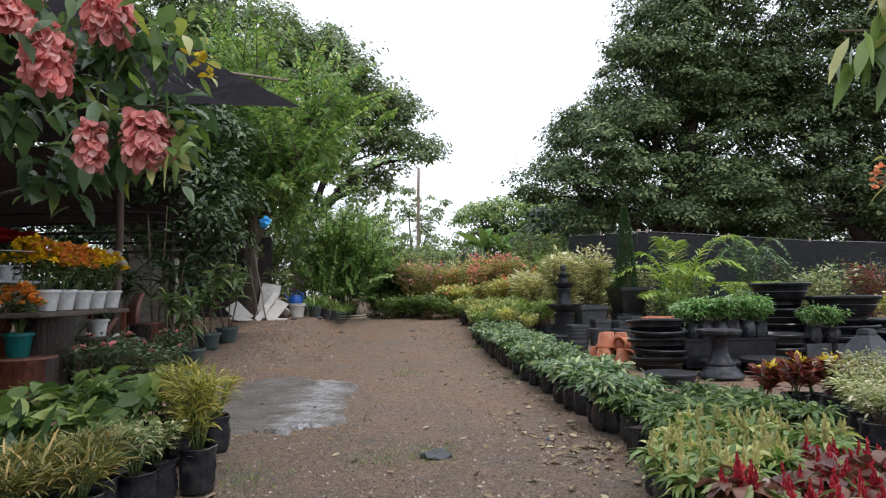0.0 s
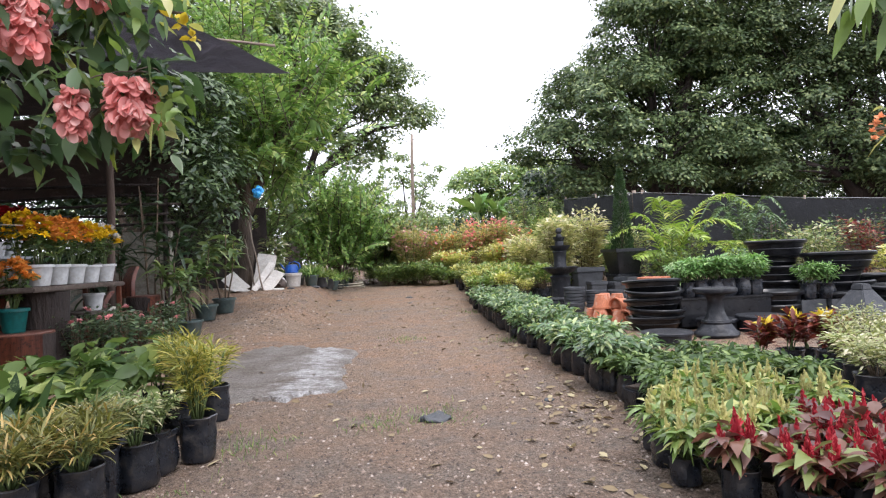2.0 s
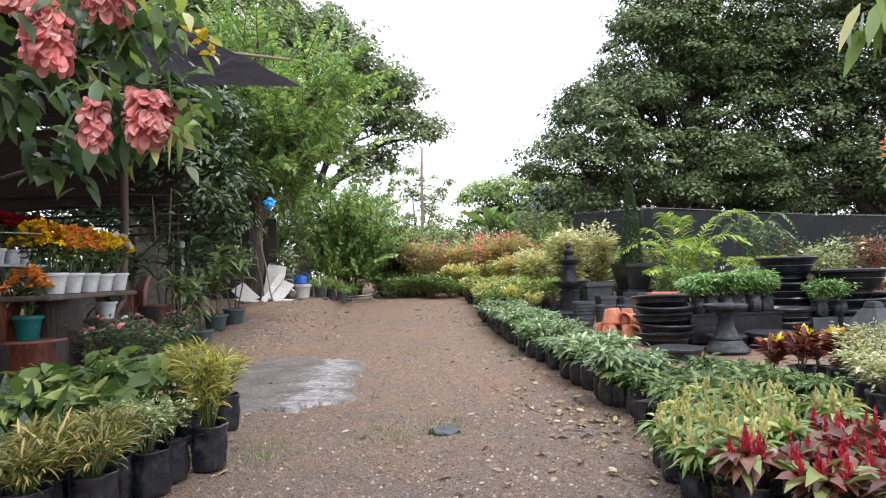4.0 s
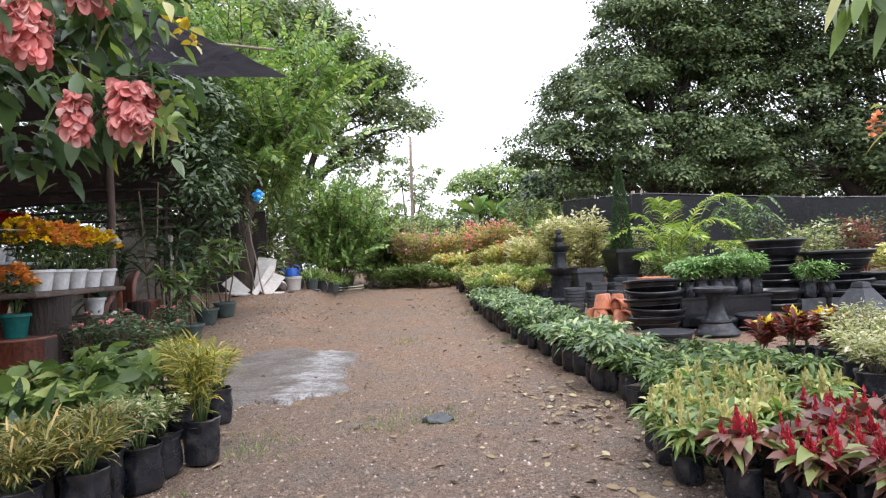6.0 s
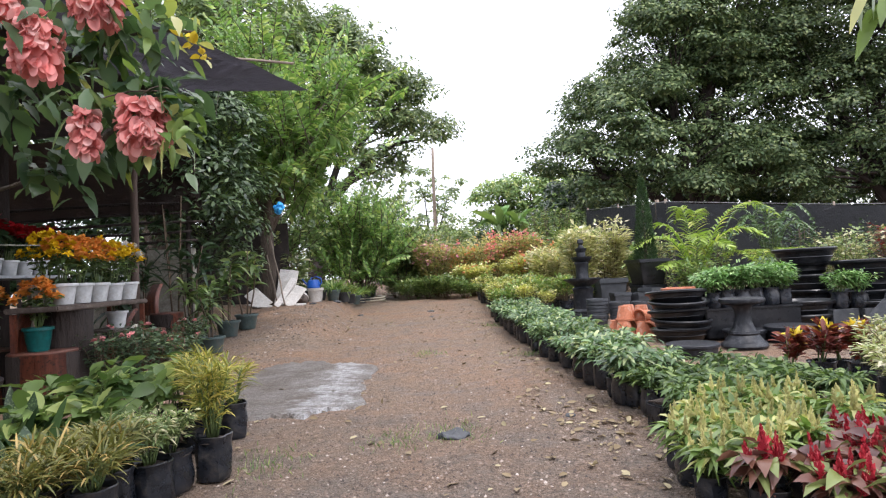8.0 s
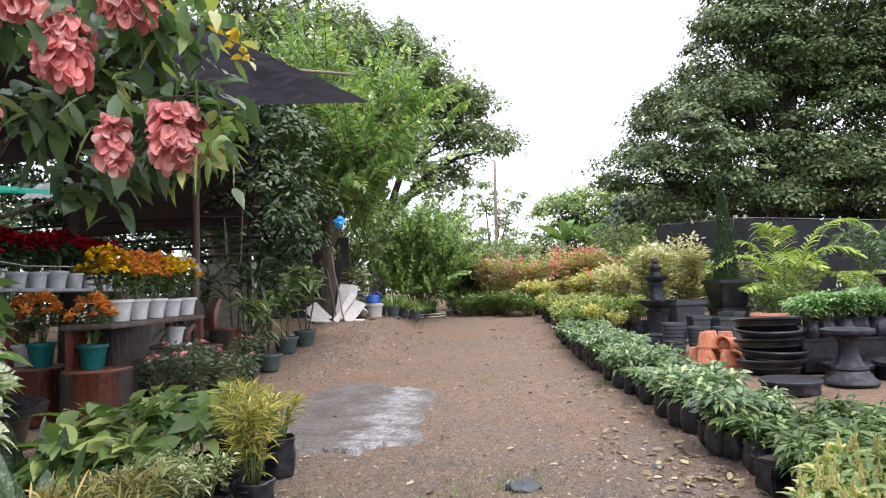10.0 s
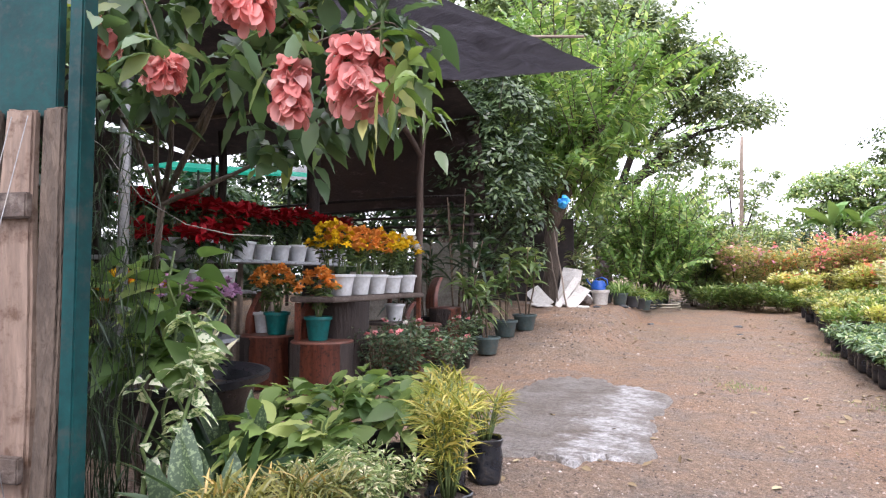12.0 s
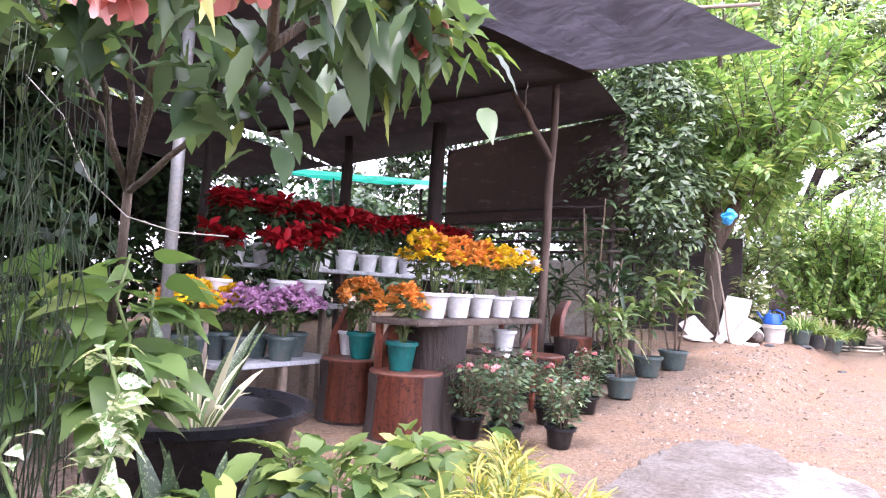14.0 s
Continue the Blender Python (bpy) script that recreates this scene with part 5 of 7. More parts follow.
def bougainvillea(at, sp, z1, seed, leaf, petal, many):
    t = thing("bougainvillea", "loose bougainvillea bush with pink and orange bracts", "shrub", at, group="bougainvilleas")
    tips = leafy_plant(t, leaf, 0.0, z1, sp * 1.15, 3000, 0.12, seed, "far", 0.6, 26, 0.2, 0.5, stem_mat=M_TWIG, low=0.1)
    r = np.random.default_rng(seed)
    c = tips[r.integers(0, 8, many), r.integers(3, 5, many)] + r.normal(0, 0.12, (many, 3))
    heads(t, c, 5, 0.075, petal, seed, "bract", "petal", 0.8, 1.0)


P_PEACH = leafy("peach_bract", (0.75, 0.28, 0.1), (0.85, 0.42, 0.22), (0.8, 0.3, 0.35), 0.3, 0.6, 0.35, spec=0.2)
P_MAGENTA = leafy("pale_magenta_bract", (0.6, 0.22, 0.35), (0.75, 0.4, 0.5), (0.8, 0.55, 0.5), 0.3, 0.6, 0.35, spec=0.2)
# cream shrubs and golden hedge further on
for x, y, z1, sp, sd in ((3.7, 14.8, 1.7, 0.65, 321), (4.5, 15.2, 1.9, 0.7, 322), (3.2, 15.6, 1.3, 0.5, 323)):
    shrub_thing("pale cream-green variegated shrub", (x, y, height(x, y)), L_PALE, 2300, sp, z1, 0.15, sd, "far", 0.42, stems=20)
for x, y, sp, z1, sd, lf, pt, m in ((0.7, 21.0, 0.75, 1.8, 351, L_WARM, P_MAGENTA, 110), (1.6, 21.6, 0.7, 1.5, 352, L_WARM, P_PEACH, 90), (2.6, 21.2, 0.9, 1.8, 353, L_WARM, P_BOUG, 150), (3.5, 21.0, 0.85, 1.75, 354, L_WARM, P_BOUG, 150), (3.2, 18.9, 0.6, 1.1, 355, L_GOLD, P_PEACH, 84), (4.1, 19.3, 0.7, 1.3, 356, L_WARM, P_PEACH, 60), (0.3, 22.5, 0.8, 2.0, 357, L_WARM, P_MAGENTA, 60), (1.9, 19.8, 0.6, 0.9, 358, L_GOLD, P_PEACH, 60)):
    bougainvillea((x, y, height(x, y)), sp, z1, sd, lf, pt, m)
for x, y, sd in ((-0.1, 19.9, 361), (0.45, 19.6, 362), (1.0, 19.4, 363), (0.2, 20.4, 364), (0.8, 20.2, 365), (-0.5, 20.8, 366), (0.1, 21.5, 367), (1.5, 19.1, 368)):
    shrub_thing("low spreading green shrub at the path's end", (x, y, height(x, y)), L_BUSH, 1000, 0.5, 0.5 + 0.06 * (sd % 4), 0.13, sd, "far", 0.4, stems=14)
for x, y, z1, sp, leaf, sd in ((4.9, 19.8, 1.9, 0.8, L_LIME, 371), (4.6, 17.6, 1.7, 0.7, L_BUSH, 372), (6.0, 18.4, 1.2, 0.7, L_BUSH, 373), (5.0, 22.4, 2.8, 1.2, L_BUSH, 374), (3.2, 24.0, 2.4, 1.1, L_SHADE, 375), (1.4, 24.4, 2.5, 1.2, L_BUSH, 376)):
    shrub_thing("tall green shrub beyond the pots", (x, y, height(x, y)), leaf, 2400, sp, z1, 0.16, sd, "far", 0.42, stems=24)


def banana(at, seed):
    t = thing("banana_plant", "banana plant with broad torn green leaves", "banana plant", at)
    r = np.random.default_rng(seed)
    part_np("trunk", tubes_mesh("trunk", [tube(arc((0, 0, -0.1), (0, 0, 2.3), 0, 5), 0.13, 0.07, 9, 0.05)], M_STEM), t)
    for k in range(7):
        a = TAU * k / 7 + r.uniform(-0.5, 0.5)
        d = np.array([[math.cos(a), math.sin(a), r.uniform(0.4, 3.0)]])
        part_np("leaf", mesh_np("leaf", *blades(np.array([[0, 0, 2.2]]), d, r.uniform(1.1, 1.7), 0.42, "ribbed", 0.5, r.uniform(0.3, 0.9), seed + k), L_BUSH if k % 3 else L_MINT), t)


banana((3.3, 23.4, 0.43), 381)
banana((4.1, 23.8, 0.44), 382)
banana((3.7, 24.6, 0.46), 383)

# ---------- cloth fence ----------
def fence(points, label):
    t = thing("cloth_fence", label, "fence", (points[0][0], points[0][1], 0))
    o = Vector((points[0][0], points[0][1], 0))
    for a, b in zip(points, points[1:]):
        ha, hb = a[2], b[2]
        a, b = Vector((a[0], a[1], 0)) - o, Vector((b[0], b[1], 0)) - o
        n = max(2, int((b - a).length / 0.35))
        bm = bmesh.new()
        nrm = (b - a).normalized().cross(Vector((0, 0, 1)))
        cols = []
        for i in range(n + 1):
            p = a.lerp(b, i / n)
            h = ha + (hb - ha) * i / n
            cols.append([bm.verts.new(p + nrm * (0.05 * noise.noise(Vector((i * 0.7, z * 0.8, 3)))) + Vector((0, 0, z * h - (0.05 * abs(math.sin(i * 0.55)) if z > 0.9 else 0)))) for z in (0.05, 0.3, 0.55, 0.8, 1.0)])
        for c, d in zip(cols, cols[1:]):
            for i in range(4):
                bm.faces.new((c[i], d[i], d[i + 1], c[i + 1]))
        bmesh.ops.solidify(bm, geom=list(bm.faces), thickness=0.006)
        part("cloth", bm, M_FENCE, t)
        m = max(1, int((b - a).length / 2.4))
        for i in range(m + 1):
            p = a.lerp(b, i / m) + nrm * -0.06
            h = ha + (hb - ha) * i / m
            part_np("post", tubes_mesh("post", [tube(arc(p, p + Vector((0, 0, h + 0.08)), 0, 4, 0.01, i), 0.035, 0.03, 8)], M_GREYWOOD), t)
        part_np("wire", tubes_mesh("wire", [tube([a + Vector((0, 0, ha)), b + Vector((0, 0, hb))], 0.008, 0.008, 5)], M_STEEL), t)


fence([(6.6, 23.5, 3.1), (6.95, 18.0, 2.72), (7.2, 17.9, 2.72), (12, 17.7, 2.4), (17, 17.4, 2.2), (26, 17.0, 2.1)], "tall dark shade-cloth fence on posts")

# ---------- far end ----------
def far_pole(at, h):
    t = thing("utility_pole", "weathered wooden utility pole", "pole", at)
    part_np("shaft", tubes_mesh("shaft", [tube(arc((0, 0, -0.3), (0.25, 0, h), 0, 6, 0.02), 0.17, 0.11, 10)], M_GREYWOOD), t)
    part_np("bracket", tubes_mesh("bracket", [tube([(0.1, 0, h - 0.5), (0.5, 0, h - 0.4)], 0.03, 0.03, 5)], M_STEEL), t)


far_pole((2.3, 50, 0.6), 10.4)
tree("slender open-crowned tree beside the pole", (2.4, 52, 0.7), [(0.4, 0, 6.6, 1.7, 1.4, 1.1), (-1.2, 0, 8.2, 1.3, 1.2, 0.9), (1.7, 0, 7.6, 1.0, 1, 0.8), (0.2, 0, 4.6, 2.4, 1.6, 1.2), (-0.4, 0, 3.0, 2.4, 2, 1.2)], L_TREE2, 4200, 0.3, 0.16, M_DARKBARK, 51, 0.5)
tree("mounded creeper-covered green tree", (8.5, 46, 0.7), [(-1.8, 0, 5.4, 1.8, 2, 1.6), (0.8, 0, 5.6, 2.4, 2, 2.0), (3.6, 0, 5.6, 2.6, 2, 2.2), (0, 0, 3, 4.4, 2, 2.0), (5, 0, 3, 3, 2, 2)], L_BUSH, 22000, 0.3, 0.25, M_DARKBARK, 52, 0.55)
for i, (x, y, w, h) in enumerate(((-3.5, 42, 4, 3.4), (3, 40, 4, 3.0), (-12, 38, 5, 5), (12, 36, 5, 5), (-22, 34, 7, 7), (24, 36, 7, 7), (0.5, 33, 3.0, 2.3))):
    tree("far green thicket of mixed shrubs", (x, y, 0.7), [(-0.5 * w, 0, h * 0.45, w * 0.5, 1.6, h * 0.45), (0, 0, h * 0.6, w * 0.5, 1.6, h * 0.45), (0.5 * w, 0, h * 0.45, w * 0.5, 1.6, h * 0.45)], L_TREE2 if i % 2 else L_BUSH, 7000, 0.28, 0.12, M_DARKBARK, 520 + i, 0.5, name="thicket", category="shrub")
# broad-leaved bushes beyond the white board
shoots_tree("green bush of upright narrow-leaved shoots", (-1.5, 20.6, 0.36), 1.1, 400, 0.8, L_BRIGHT, 45, 0.22, 0.03, low=0.35, top=3.4, name="bush")
shoots_tree("green bush of upright narrow-leaved shoots", (-0.3, 22.4, 0.4), 0.8, 260, 0.75, L_BUSH, 46, 0.22, 0.03, low=0.3, top=2.9, name="bush")
# dark thickets added to shut out sky and darken the shed; shade in leaf colour
tree("tall dark thicket added behind the shed to shut out sky", (-10, 18.5, 0.2), [(-5, 0, 1.8, 2.5, 1, 2.0), (-2, 0, 2.0, 2.5, 1, 2.2), (1, 0, 1.8, 2.5, 1, 2.0), (3.5, 0, 1.8, 2.0, 1, 2.0), (-5, 0.5, 5, 2.6, 1.2, 2.0), (-1.5, 0.5, 5.4, 2.6, 1.2, 2.2), (1.6, 0.5, 5, 2.4, 1.2, 2.2)], L_SHADE, 34000, 0.24, 0.1, M_DARKBARK, 47, 0.6, name="thicket", per=90, category="shrub")
tree("tall dark thicket added beyond the shed end to shut out sky", (-15.5, 9, 0), [(0, -5, 2, 1.4, 2.2, 2.2), (0, -1.5, 2.2, 1.4, 2.4, 2.4), (0, 2.5, 2.2, 1.4, 2.4, 2.4), (0, 6, 2, 1.4, 2.2, 2.2), (0, -4, 5.4, 1.6, 2.6, 2.2), (0, 0.5, 5.6, 1.6, 2.8, 2.2), (0, 5, 5.4, 1.6, 2.6, 2.2)], L_SHADE, 34000, 0.26, 0.1, M_DARKBARK, 147, 0.65, name="thicket", per=90, category="shrub")


# ---------- shade shed ----------
def cloth_sheet(corners, nx, ny, sag, rip, material, name, parent, label="", thick=0.004, seed=0.0):
    """A slack sheet between four corners."""
    a, b, c, d = [Vector(p) for p in corners]
    bm = bmesh.new()
    rows = []
    for j in range(ny + 1):
        v = j / ny
        row_v = []
        for i in range(nx + 1):
            u = i / nx
            p = a.lerp(b, u).lerp(d.lerp(c, u), v)
            k = noise.noise(Vector((u * 4, v * 7, seed))) * rip + noise.noise(Vector((u * 13, v * 5, seed + 4))) * rip * 0.35
            edge = 16 * u * (1 - u) * v * (1 - v)
            p = p + Vector((0, 0, -sag * edge + k * (0.35 + 0.65 * min(1, edge * 2))))
            row_v.append(bm.verts.new(p))
        rows.append(row_v)
    for r0, r1 in zip(rows, rows[1:]):
        for i in range(nx):
            bm.faces.new((r0[i], r0[i + 1], r1[i + 1], r1[i]))
    bmesh.ops.solidify(bm, geom=list(bm.faces), thickness=thick)
    return part(name, bm, material, parent, label)


def rail(p0, p1, r, material, name, parent, label="", wob=0.01, seed=0):
    return part_np(name, tubes_mesh(name, [tube(arc(p0, p1, 0, 7, wob, seed), r, r * 0.85, 9, 0.06, seed)], material), parent, label)


def shed():
    t = thing("shade_shed", "open timber shed roofed with slack black shade cloth", "shed", (0, 0, 0), kind="structure")
    cloth_sheet([(-4.3, 4.7, 3.5), (-2.67, 5.2, 3.33), (-1.6, 10.85, 4.12), (-3.75, 10.2, 3.97)], 40, 90, 0.1, 0.13, M_NET, "awning_cloth", t, "creased black shade cloth")
    cloth_sheet([(-10, 3.8, 4.0), (-4.0, 4.75, 3.42), (-3.5, 10.25, 3.9), (-10, 10.25, 3.88)], 30, 26, 0.1, 0.1, M_ROOF, "roof_cloth", t, "dark brown sheeting")
    cloth_sheet([(-10, 9.85, 3.99), (-3.62, 9.85, 4.06), (-3.85, 12.1, 3.96), (-10, 12.1, 3.6)], 16, 8, 0.1, 0.06, M_ROOF, "back_roof_cloth", t, "brown tarpaulin")
    cloth_sheet([(-7.1, 12.1, 2.35), (-3.72, 12.06, 2.42), (-3.85, 12.1, 3.95), (-7.1, 12.1, 3.68)], 24, 10, 0.06, 0.08, M_TARP, "side_cloth", t, "brown hanging tarpaulin")
    # roof carried on past the shed end on posts, added to lower the light inside
    cloth_sheet([(-13, 3.6, 3.9), (-10.02, 3.8, 4.0), (-10.02, 12.05, 3.62), (-13, 12.05, 3.55)], 12, 20, 0.12, 0.08, M_ROOF, "far_roof_cloth", t)
    for rx, ry in ((-12.9, 12.0), (-12.9, 3.75)):
        rail((rx, ry, 0), (rx, ry, 3.5), 0.05, M_DARKBARK, "post", t)
    # end cloth and mostly unseen front cloth, added to keep sky light out
    cloth_sheet([(-12.9, 3.7, 1.9), (-12.9, 10.4, 2.3), (-12.9, 10.4, 3.6), (-12.9, 3.7, 3.9)], 20, 10, 0.0, 0.05, M_NET, "end_light_block", t)
    cloth_sheet([(-9.9, 3.9, 0.4), (-5.2, 4.3, 0.4), (-5.2, 4.6, 4.4), (-9.9, 3.95, 4.3)], 16, 10, 0.0, 0.05, M_NET, "front_light_block", t)
    rail((-4.28, 10.45, 0), (-4.18, 10.45, 3.95), 0.06, M_POST, "post", t, "weathered timber post", 0.012, 2)
    rail((-4.2, 10.44, 2.95), (-4.62, 10.1, 3.85), 0.045, M_POST, "brace", t, "", 0.01, 3)
    rail((-6.5, 10.9, 0), (-6.4, 10.9, 3.8), 0.13, M_DARKBARK, "post", t, "thick dark post", 0.01, 4)
    rail((-8.4, 10.9, 0), (-8.4, 10.9, 3.8), 0.09, M_DARKBARK, "post", t, "", 0.01, 5)
    rail((-7.2, 7.4, 0), (-7.2, 7.4, 3.95), 0.06, M_DARKBARK, "post", t, "", 0.01, 6)
    rail((-9.6, 4.1, 0), (-9.6, 4.1, 4.1), 0.06, M_DARKBARK, "post", t, "", 0.01, 7)
    rail((-9.6, 12.0, 0), (-9.6, 12.0, 3.7), 0.06, M_DARKBARK, "post", t, "", 0.01, 8)
    rail((-4.02, 12.15, 0), (-4.02, 12.15, 3.75), 0.045, M_DARKBARK, "post", t, "", 0.01, 9)
    for z, x1, sd in ((2.02, -3.9, 11), (2.18, -3.7, 12), (2.34, -3.95, 13), (2.52, -4.1, 15), (1.86, -3.8, 14)):
        rail((-9.0, 12.0, z), (x1, 11.98, z + 0.03), 0.028, M_DARKBARK, "rail", t, "", 0.015, sd)
    rail((-4.4, 8.6, 4.12), (-1.65, 9.7, 4.16), 0.022, M_GREYWOOD, "batten", t, "thin pale batten", 0.006, 21)
    rail((-9.8, 9.0, 4.0), (-3.3, 8.0, 4.2), 0.03, M_DARKBARK, "batten", t, "", 0.01, 22)
    rail((-9.8, 10.25, 3.85), (-3.5, 10.15, 3.98), 0.045, M_GREYWOOD, "beam", t, "", 0.012, 23)
    rail((-3.62, 10.15, 4.0), (-1.62, 10.86, 4.13), 0.012, M_CABLE, "rope", t, "", 0.0, 24)
    rail((-2.9, 10.4, 4.02), (-2.95, 10.35, 3.55), 0.004, M_CABLE, "cord", t, "", 0.004, 25)
    rail((-4.3, 9.9, 3.95), (-4.32, 9.88, 3.5), 0.006, M_CABLE, "cord", t, "", 0.006, 26)
    return t


shed()
wall = box(1.15, 0.12, 1.72, 0.01)
solid("wall_shed", grow(wall, 1), M_CREAMWALL, "low stained cream rendered wall behind the shed", "wall", "structure", at=pose(-4.55, 12.35, 0.05))
wall = box(1.4, 0.12, 1.2, 0.01)
solid("wall_shed_low", wall, M_CREAMWALL, "low stained rendered wall under the tarpaulin", "wall", "structure", at=pose(-5.85, 12.4, 0.05))
# dark sheet added as a backdrop, in place of the dark opening behind the trunk
solid("wall_shack", rough_up(grow(box(2.4, 0.1, 2.1, 0.008), 2), 0.02, 3), M_ROOF, "dark backdrop added for the dark opening behind the bank", "wall", "structure", at=pose(-4.42, 17.4, 0.5, 0, 0, 4))
strip = thing("green_net", "strip of bright green shade netting behind the flower shelf", "netting", (-14.2, 12.8, 0))
cloth_sheet([(0, 0, 4.02), (6.4, 0, 3.2), (6.4, 0.6, 3.36), (0, 0.6, 4.2)], 30, 6, 0.1, 0.09, M_GREENNET, "cloth", strip)
for x in (0.1, 3.2, 6.3):
    rail((x, 0.25, 0), (x, 0.25, 4.0 - 0.126 * x), 0.03, M_DARKBARK, "post", strip)
sheet = thing("corrugated_roof", "grey corrugated sheet roof beyond the flower shelf", "roof", (-9.2, 13.6, 0))
bm = bmesh.new()
cols = [[bm.verts.new((x * 0.04, y, 3.32 + 0.4 * y / 0.55 + 0.018 * math.sin(x * 1.6))) for y in (0, 0.55)] for x in range(34)]
for a, b in zip(cols, cols[1:]):
    bm.faces.new((a[0], b[0], b[1], a[1]))
bmesh.ops.solidify(bm, geom=list(bm.faces), thickness=0.006)
part("sheet", bm, M_STEEL, sheet)
for x in (0.1, 1.25):
    rail((x, 0.28, 0), (x, 0.28, 3.5), 0.04, M_DARKBARK, "post", sheet)


# ---------- stumps, bench and shelf ----------
def stump(parent, x, y, r, h, seed, split=True):
    bm = lathe([(0, 0), (r * 1.08, 0), (r * 1.02, h * 0.2), (r * 0.98, h * 0.6), (r, h * 0.94), (r * 0.97, h), (0, h)], 40)
    for v in bm.verts:
        a = math.atan2(v.co.y, v.co.x)
        k = 1 + 0.05 * noise.noise(Vector((math.cos(a) * 1.5, math.sin(a) * 1.5, seed))) + 0.015 * noise.noise(Vector((math.cos(a) * 9, math.sin(a) * 9, v.co.z * 2)))
        v.co.x, v.co.y = x + v.co.x * k, y + v.co.y * k
    part("trunk", bm, M_DARKBARK, parent, "dark bark-covered log")
    top = lathe([(0, h + 0.014), (r * 0.95, h + 0.012), (r * 0.985, h + 0.002), (r * 0.985, h - 0.012)], 40)
    for v in top.verts:
        a = math.atan2(v.co.y, v.co.x)
        k = 1 + 0.05 * noise.noise(Vector((math.cos(a) * 1.5, math.sin(a) * 1.5, seed)))
        v.co.x, v.co.y = x + v.co.x * k, y + v.co.y * k
    part("seat", top, M_CUTWOOD, parent, "oiled cut-wood seat")
    if split:
        bm = bmesh.new()
        cols = []
        for i in range(15):
            a = radians(-62) + radians(74) * (i - 7) / 14
            q = r * (1.05 - 0.035 * abs(i - 7) / 7)
            cols.append([bm.verts.new((x + q * math.cos(a) * s, y + q * math.sin(a) * s, z)) for s, z in ((1.05, 0.02), (1.0, h * 0.4), (0.98, h * 0.7), (0.985, h * 0.985))])
        for c, d in zip(cols, cols[1:]):
            for k in range(3):
                bm.faces.new((c[k], d[k], d[k + 1], c[k + 1]))
        bmesh.ops.solidify(bm, geom=list(bm.faces), thickness=0.02)
        part("front", bm, M_REDWOOD, parent, "varnished red wood face")


def slab_back(parent, x, y, z0, z1, turn, w=0.3, lean=0.12):
    bm = bmesh.new()
    rings = []
    for i in range(7):
        u = i / 6
        ww = w * (1 - 0.25 * u + 0.08 * math.sin(u * 5))
        off = -lean * u + 0.05 * math.sin(u * 3)
        rings.append([bm.verts.new((sx * ww / 2, off + sy * 0.03, z0 + (z1 - z0) * u)) for sx, sy in ((-1, -1), (1, -1), (1, 1), (-1, 1))])
    for a, b in zip(rings, rings[1:]):
        for i in range(4):
            bm.faces.new((a[i], a[(i + 1) % 4], b[(i + 1) % 4], b[i]))
    bm.faces.new(rings[0][::-1])
    bm.faces.new(rings[-1])
    bmesh.ops.bevel(bm, geom=list(bm.edges), offset=0.008, segments=2, affect='EDGES')
    bm.transform(pose(x, y, 0, 0, 0, turn))
    part("backrest", bm, M_REDWOOD, parent, "curved red wood slab")


def stump_chair(at, r, h, turn, seed, back_h=0.45):
    t = thing("stump_chair", "log stump chair with a red varnished wood face", "chair", at, turn, group="stump chairs")
    stump(t, 0, 0, r, h, seed)
    slab_back(t, -r * 0.8, 0.06, h - 0.02, h + back_h, 100, 0.3)
    return t


stump_chair((-3.8, 7.2, 0), 0.31, 0.52, 0, 1.0)
stump_chair((-4.55, 7.38, 0), 0.32, 0.54, 4, 2.0)
rs = stump_chair((-3.8, 9.6, 0.06), 0.27, 0.46, 20, 3.0, 0.3)
stump_chair((-3.85, 10.55, 0.15), 0.24, 0.55, 40, 5.0, 0.45)


def bench():
    t = thing("log_bench", "dark plank bench carried on a thick log", "bench", (-3.78, 8.02, 0))
    bm = box(0.5, 2.1, 0.055, 0.012, (0, 0, 0.905))
    part("plank", rough_up(grow(bm, 2), 0.01, 4), M_PLANK, t, "weathered dark plank")
    bm = lathe([(0, 0), (0.27, 0), (0.25, 0.3), (0.25, 0.7), (0.26, 0.9), (0, 0.9)], 36)
    for v in bm.verts:
        a = math.atan2(v.co.y, v.co.x)
        k = 1 + 0.07 * noise.noise(Vector((math.cos(a) * 1.7, math.sin(a) * 1.7, 7)))
        v.co.x *= k
        v.co.y = v.co.y * k - 0.45
    part("log_leg", bm, M_DARKBARK, t, "thick dark log")
    for x, y in ((0.2, 0.98), (-0.2, 0.98), (-0.2, -0.98)):
        part("leg", box(0.05, 0.05, 0.9, 0.006, (x, y, 0)), M_REDWOOD, t)
    part("shelf", box(0.4, 0.75, 0.03, 0.006, (0, 0.58, 0.6)), M_PLANK, t)


bench()


def shelf(at, sx, sy, z, label, tiers=1):
    t = thing("plant_shelf", label, "shelf", at)
    for k in range(tiers):
        part("board", box(sx, sy, 0.04, 0.006, (-k * 0.42, 0, z - 0.04 + k * 0.24)), M_SHELF, t)
    for x in (-sx / 2 + 0.05, sx / 2 - 0.05):
        for y in (-sy / 2 + 0.05, 0, sy / 2 - 0.05):
            part("leg", box(0.06, 0.06, z - 0.04, 0.006, (x, y, 0)), M_GREYWOOD, t)
    return t


shelf((-5.75, 8.6, 0), 0.6, 4.6, 1.36, "long grey plank shelf for potted poinsettias")
shelf((-5.2, 6.9, 0), 0.45, 1.7, 1.0, "grey plank shelf for pots in the shed")
shelf((-5.0, 6.75, 0), 0.5, 1.3, 0.52, "low dark plank stand for flower pots")


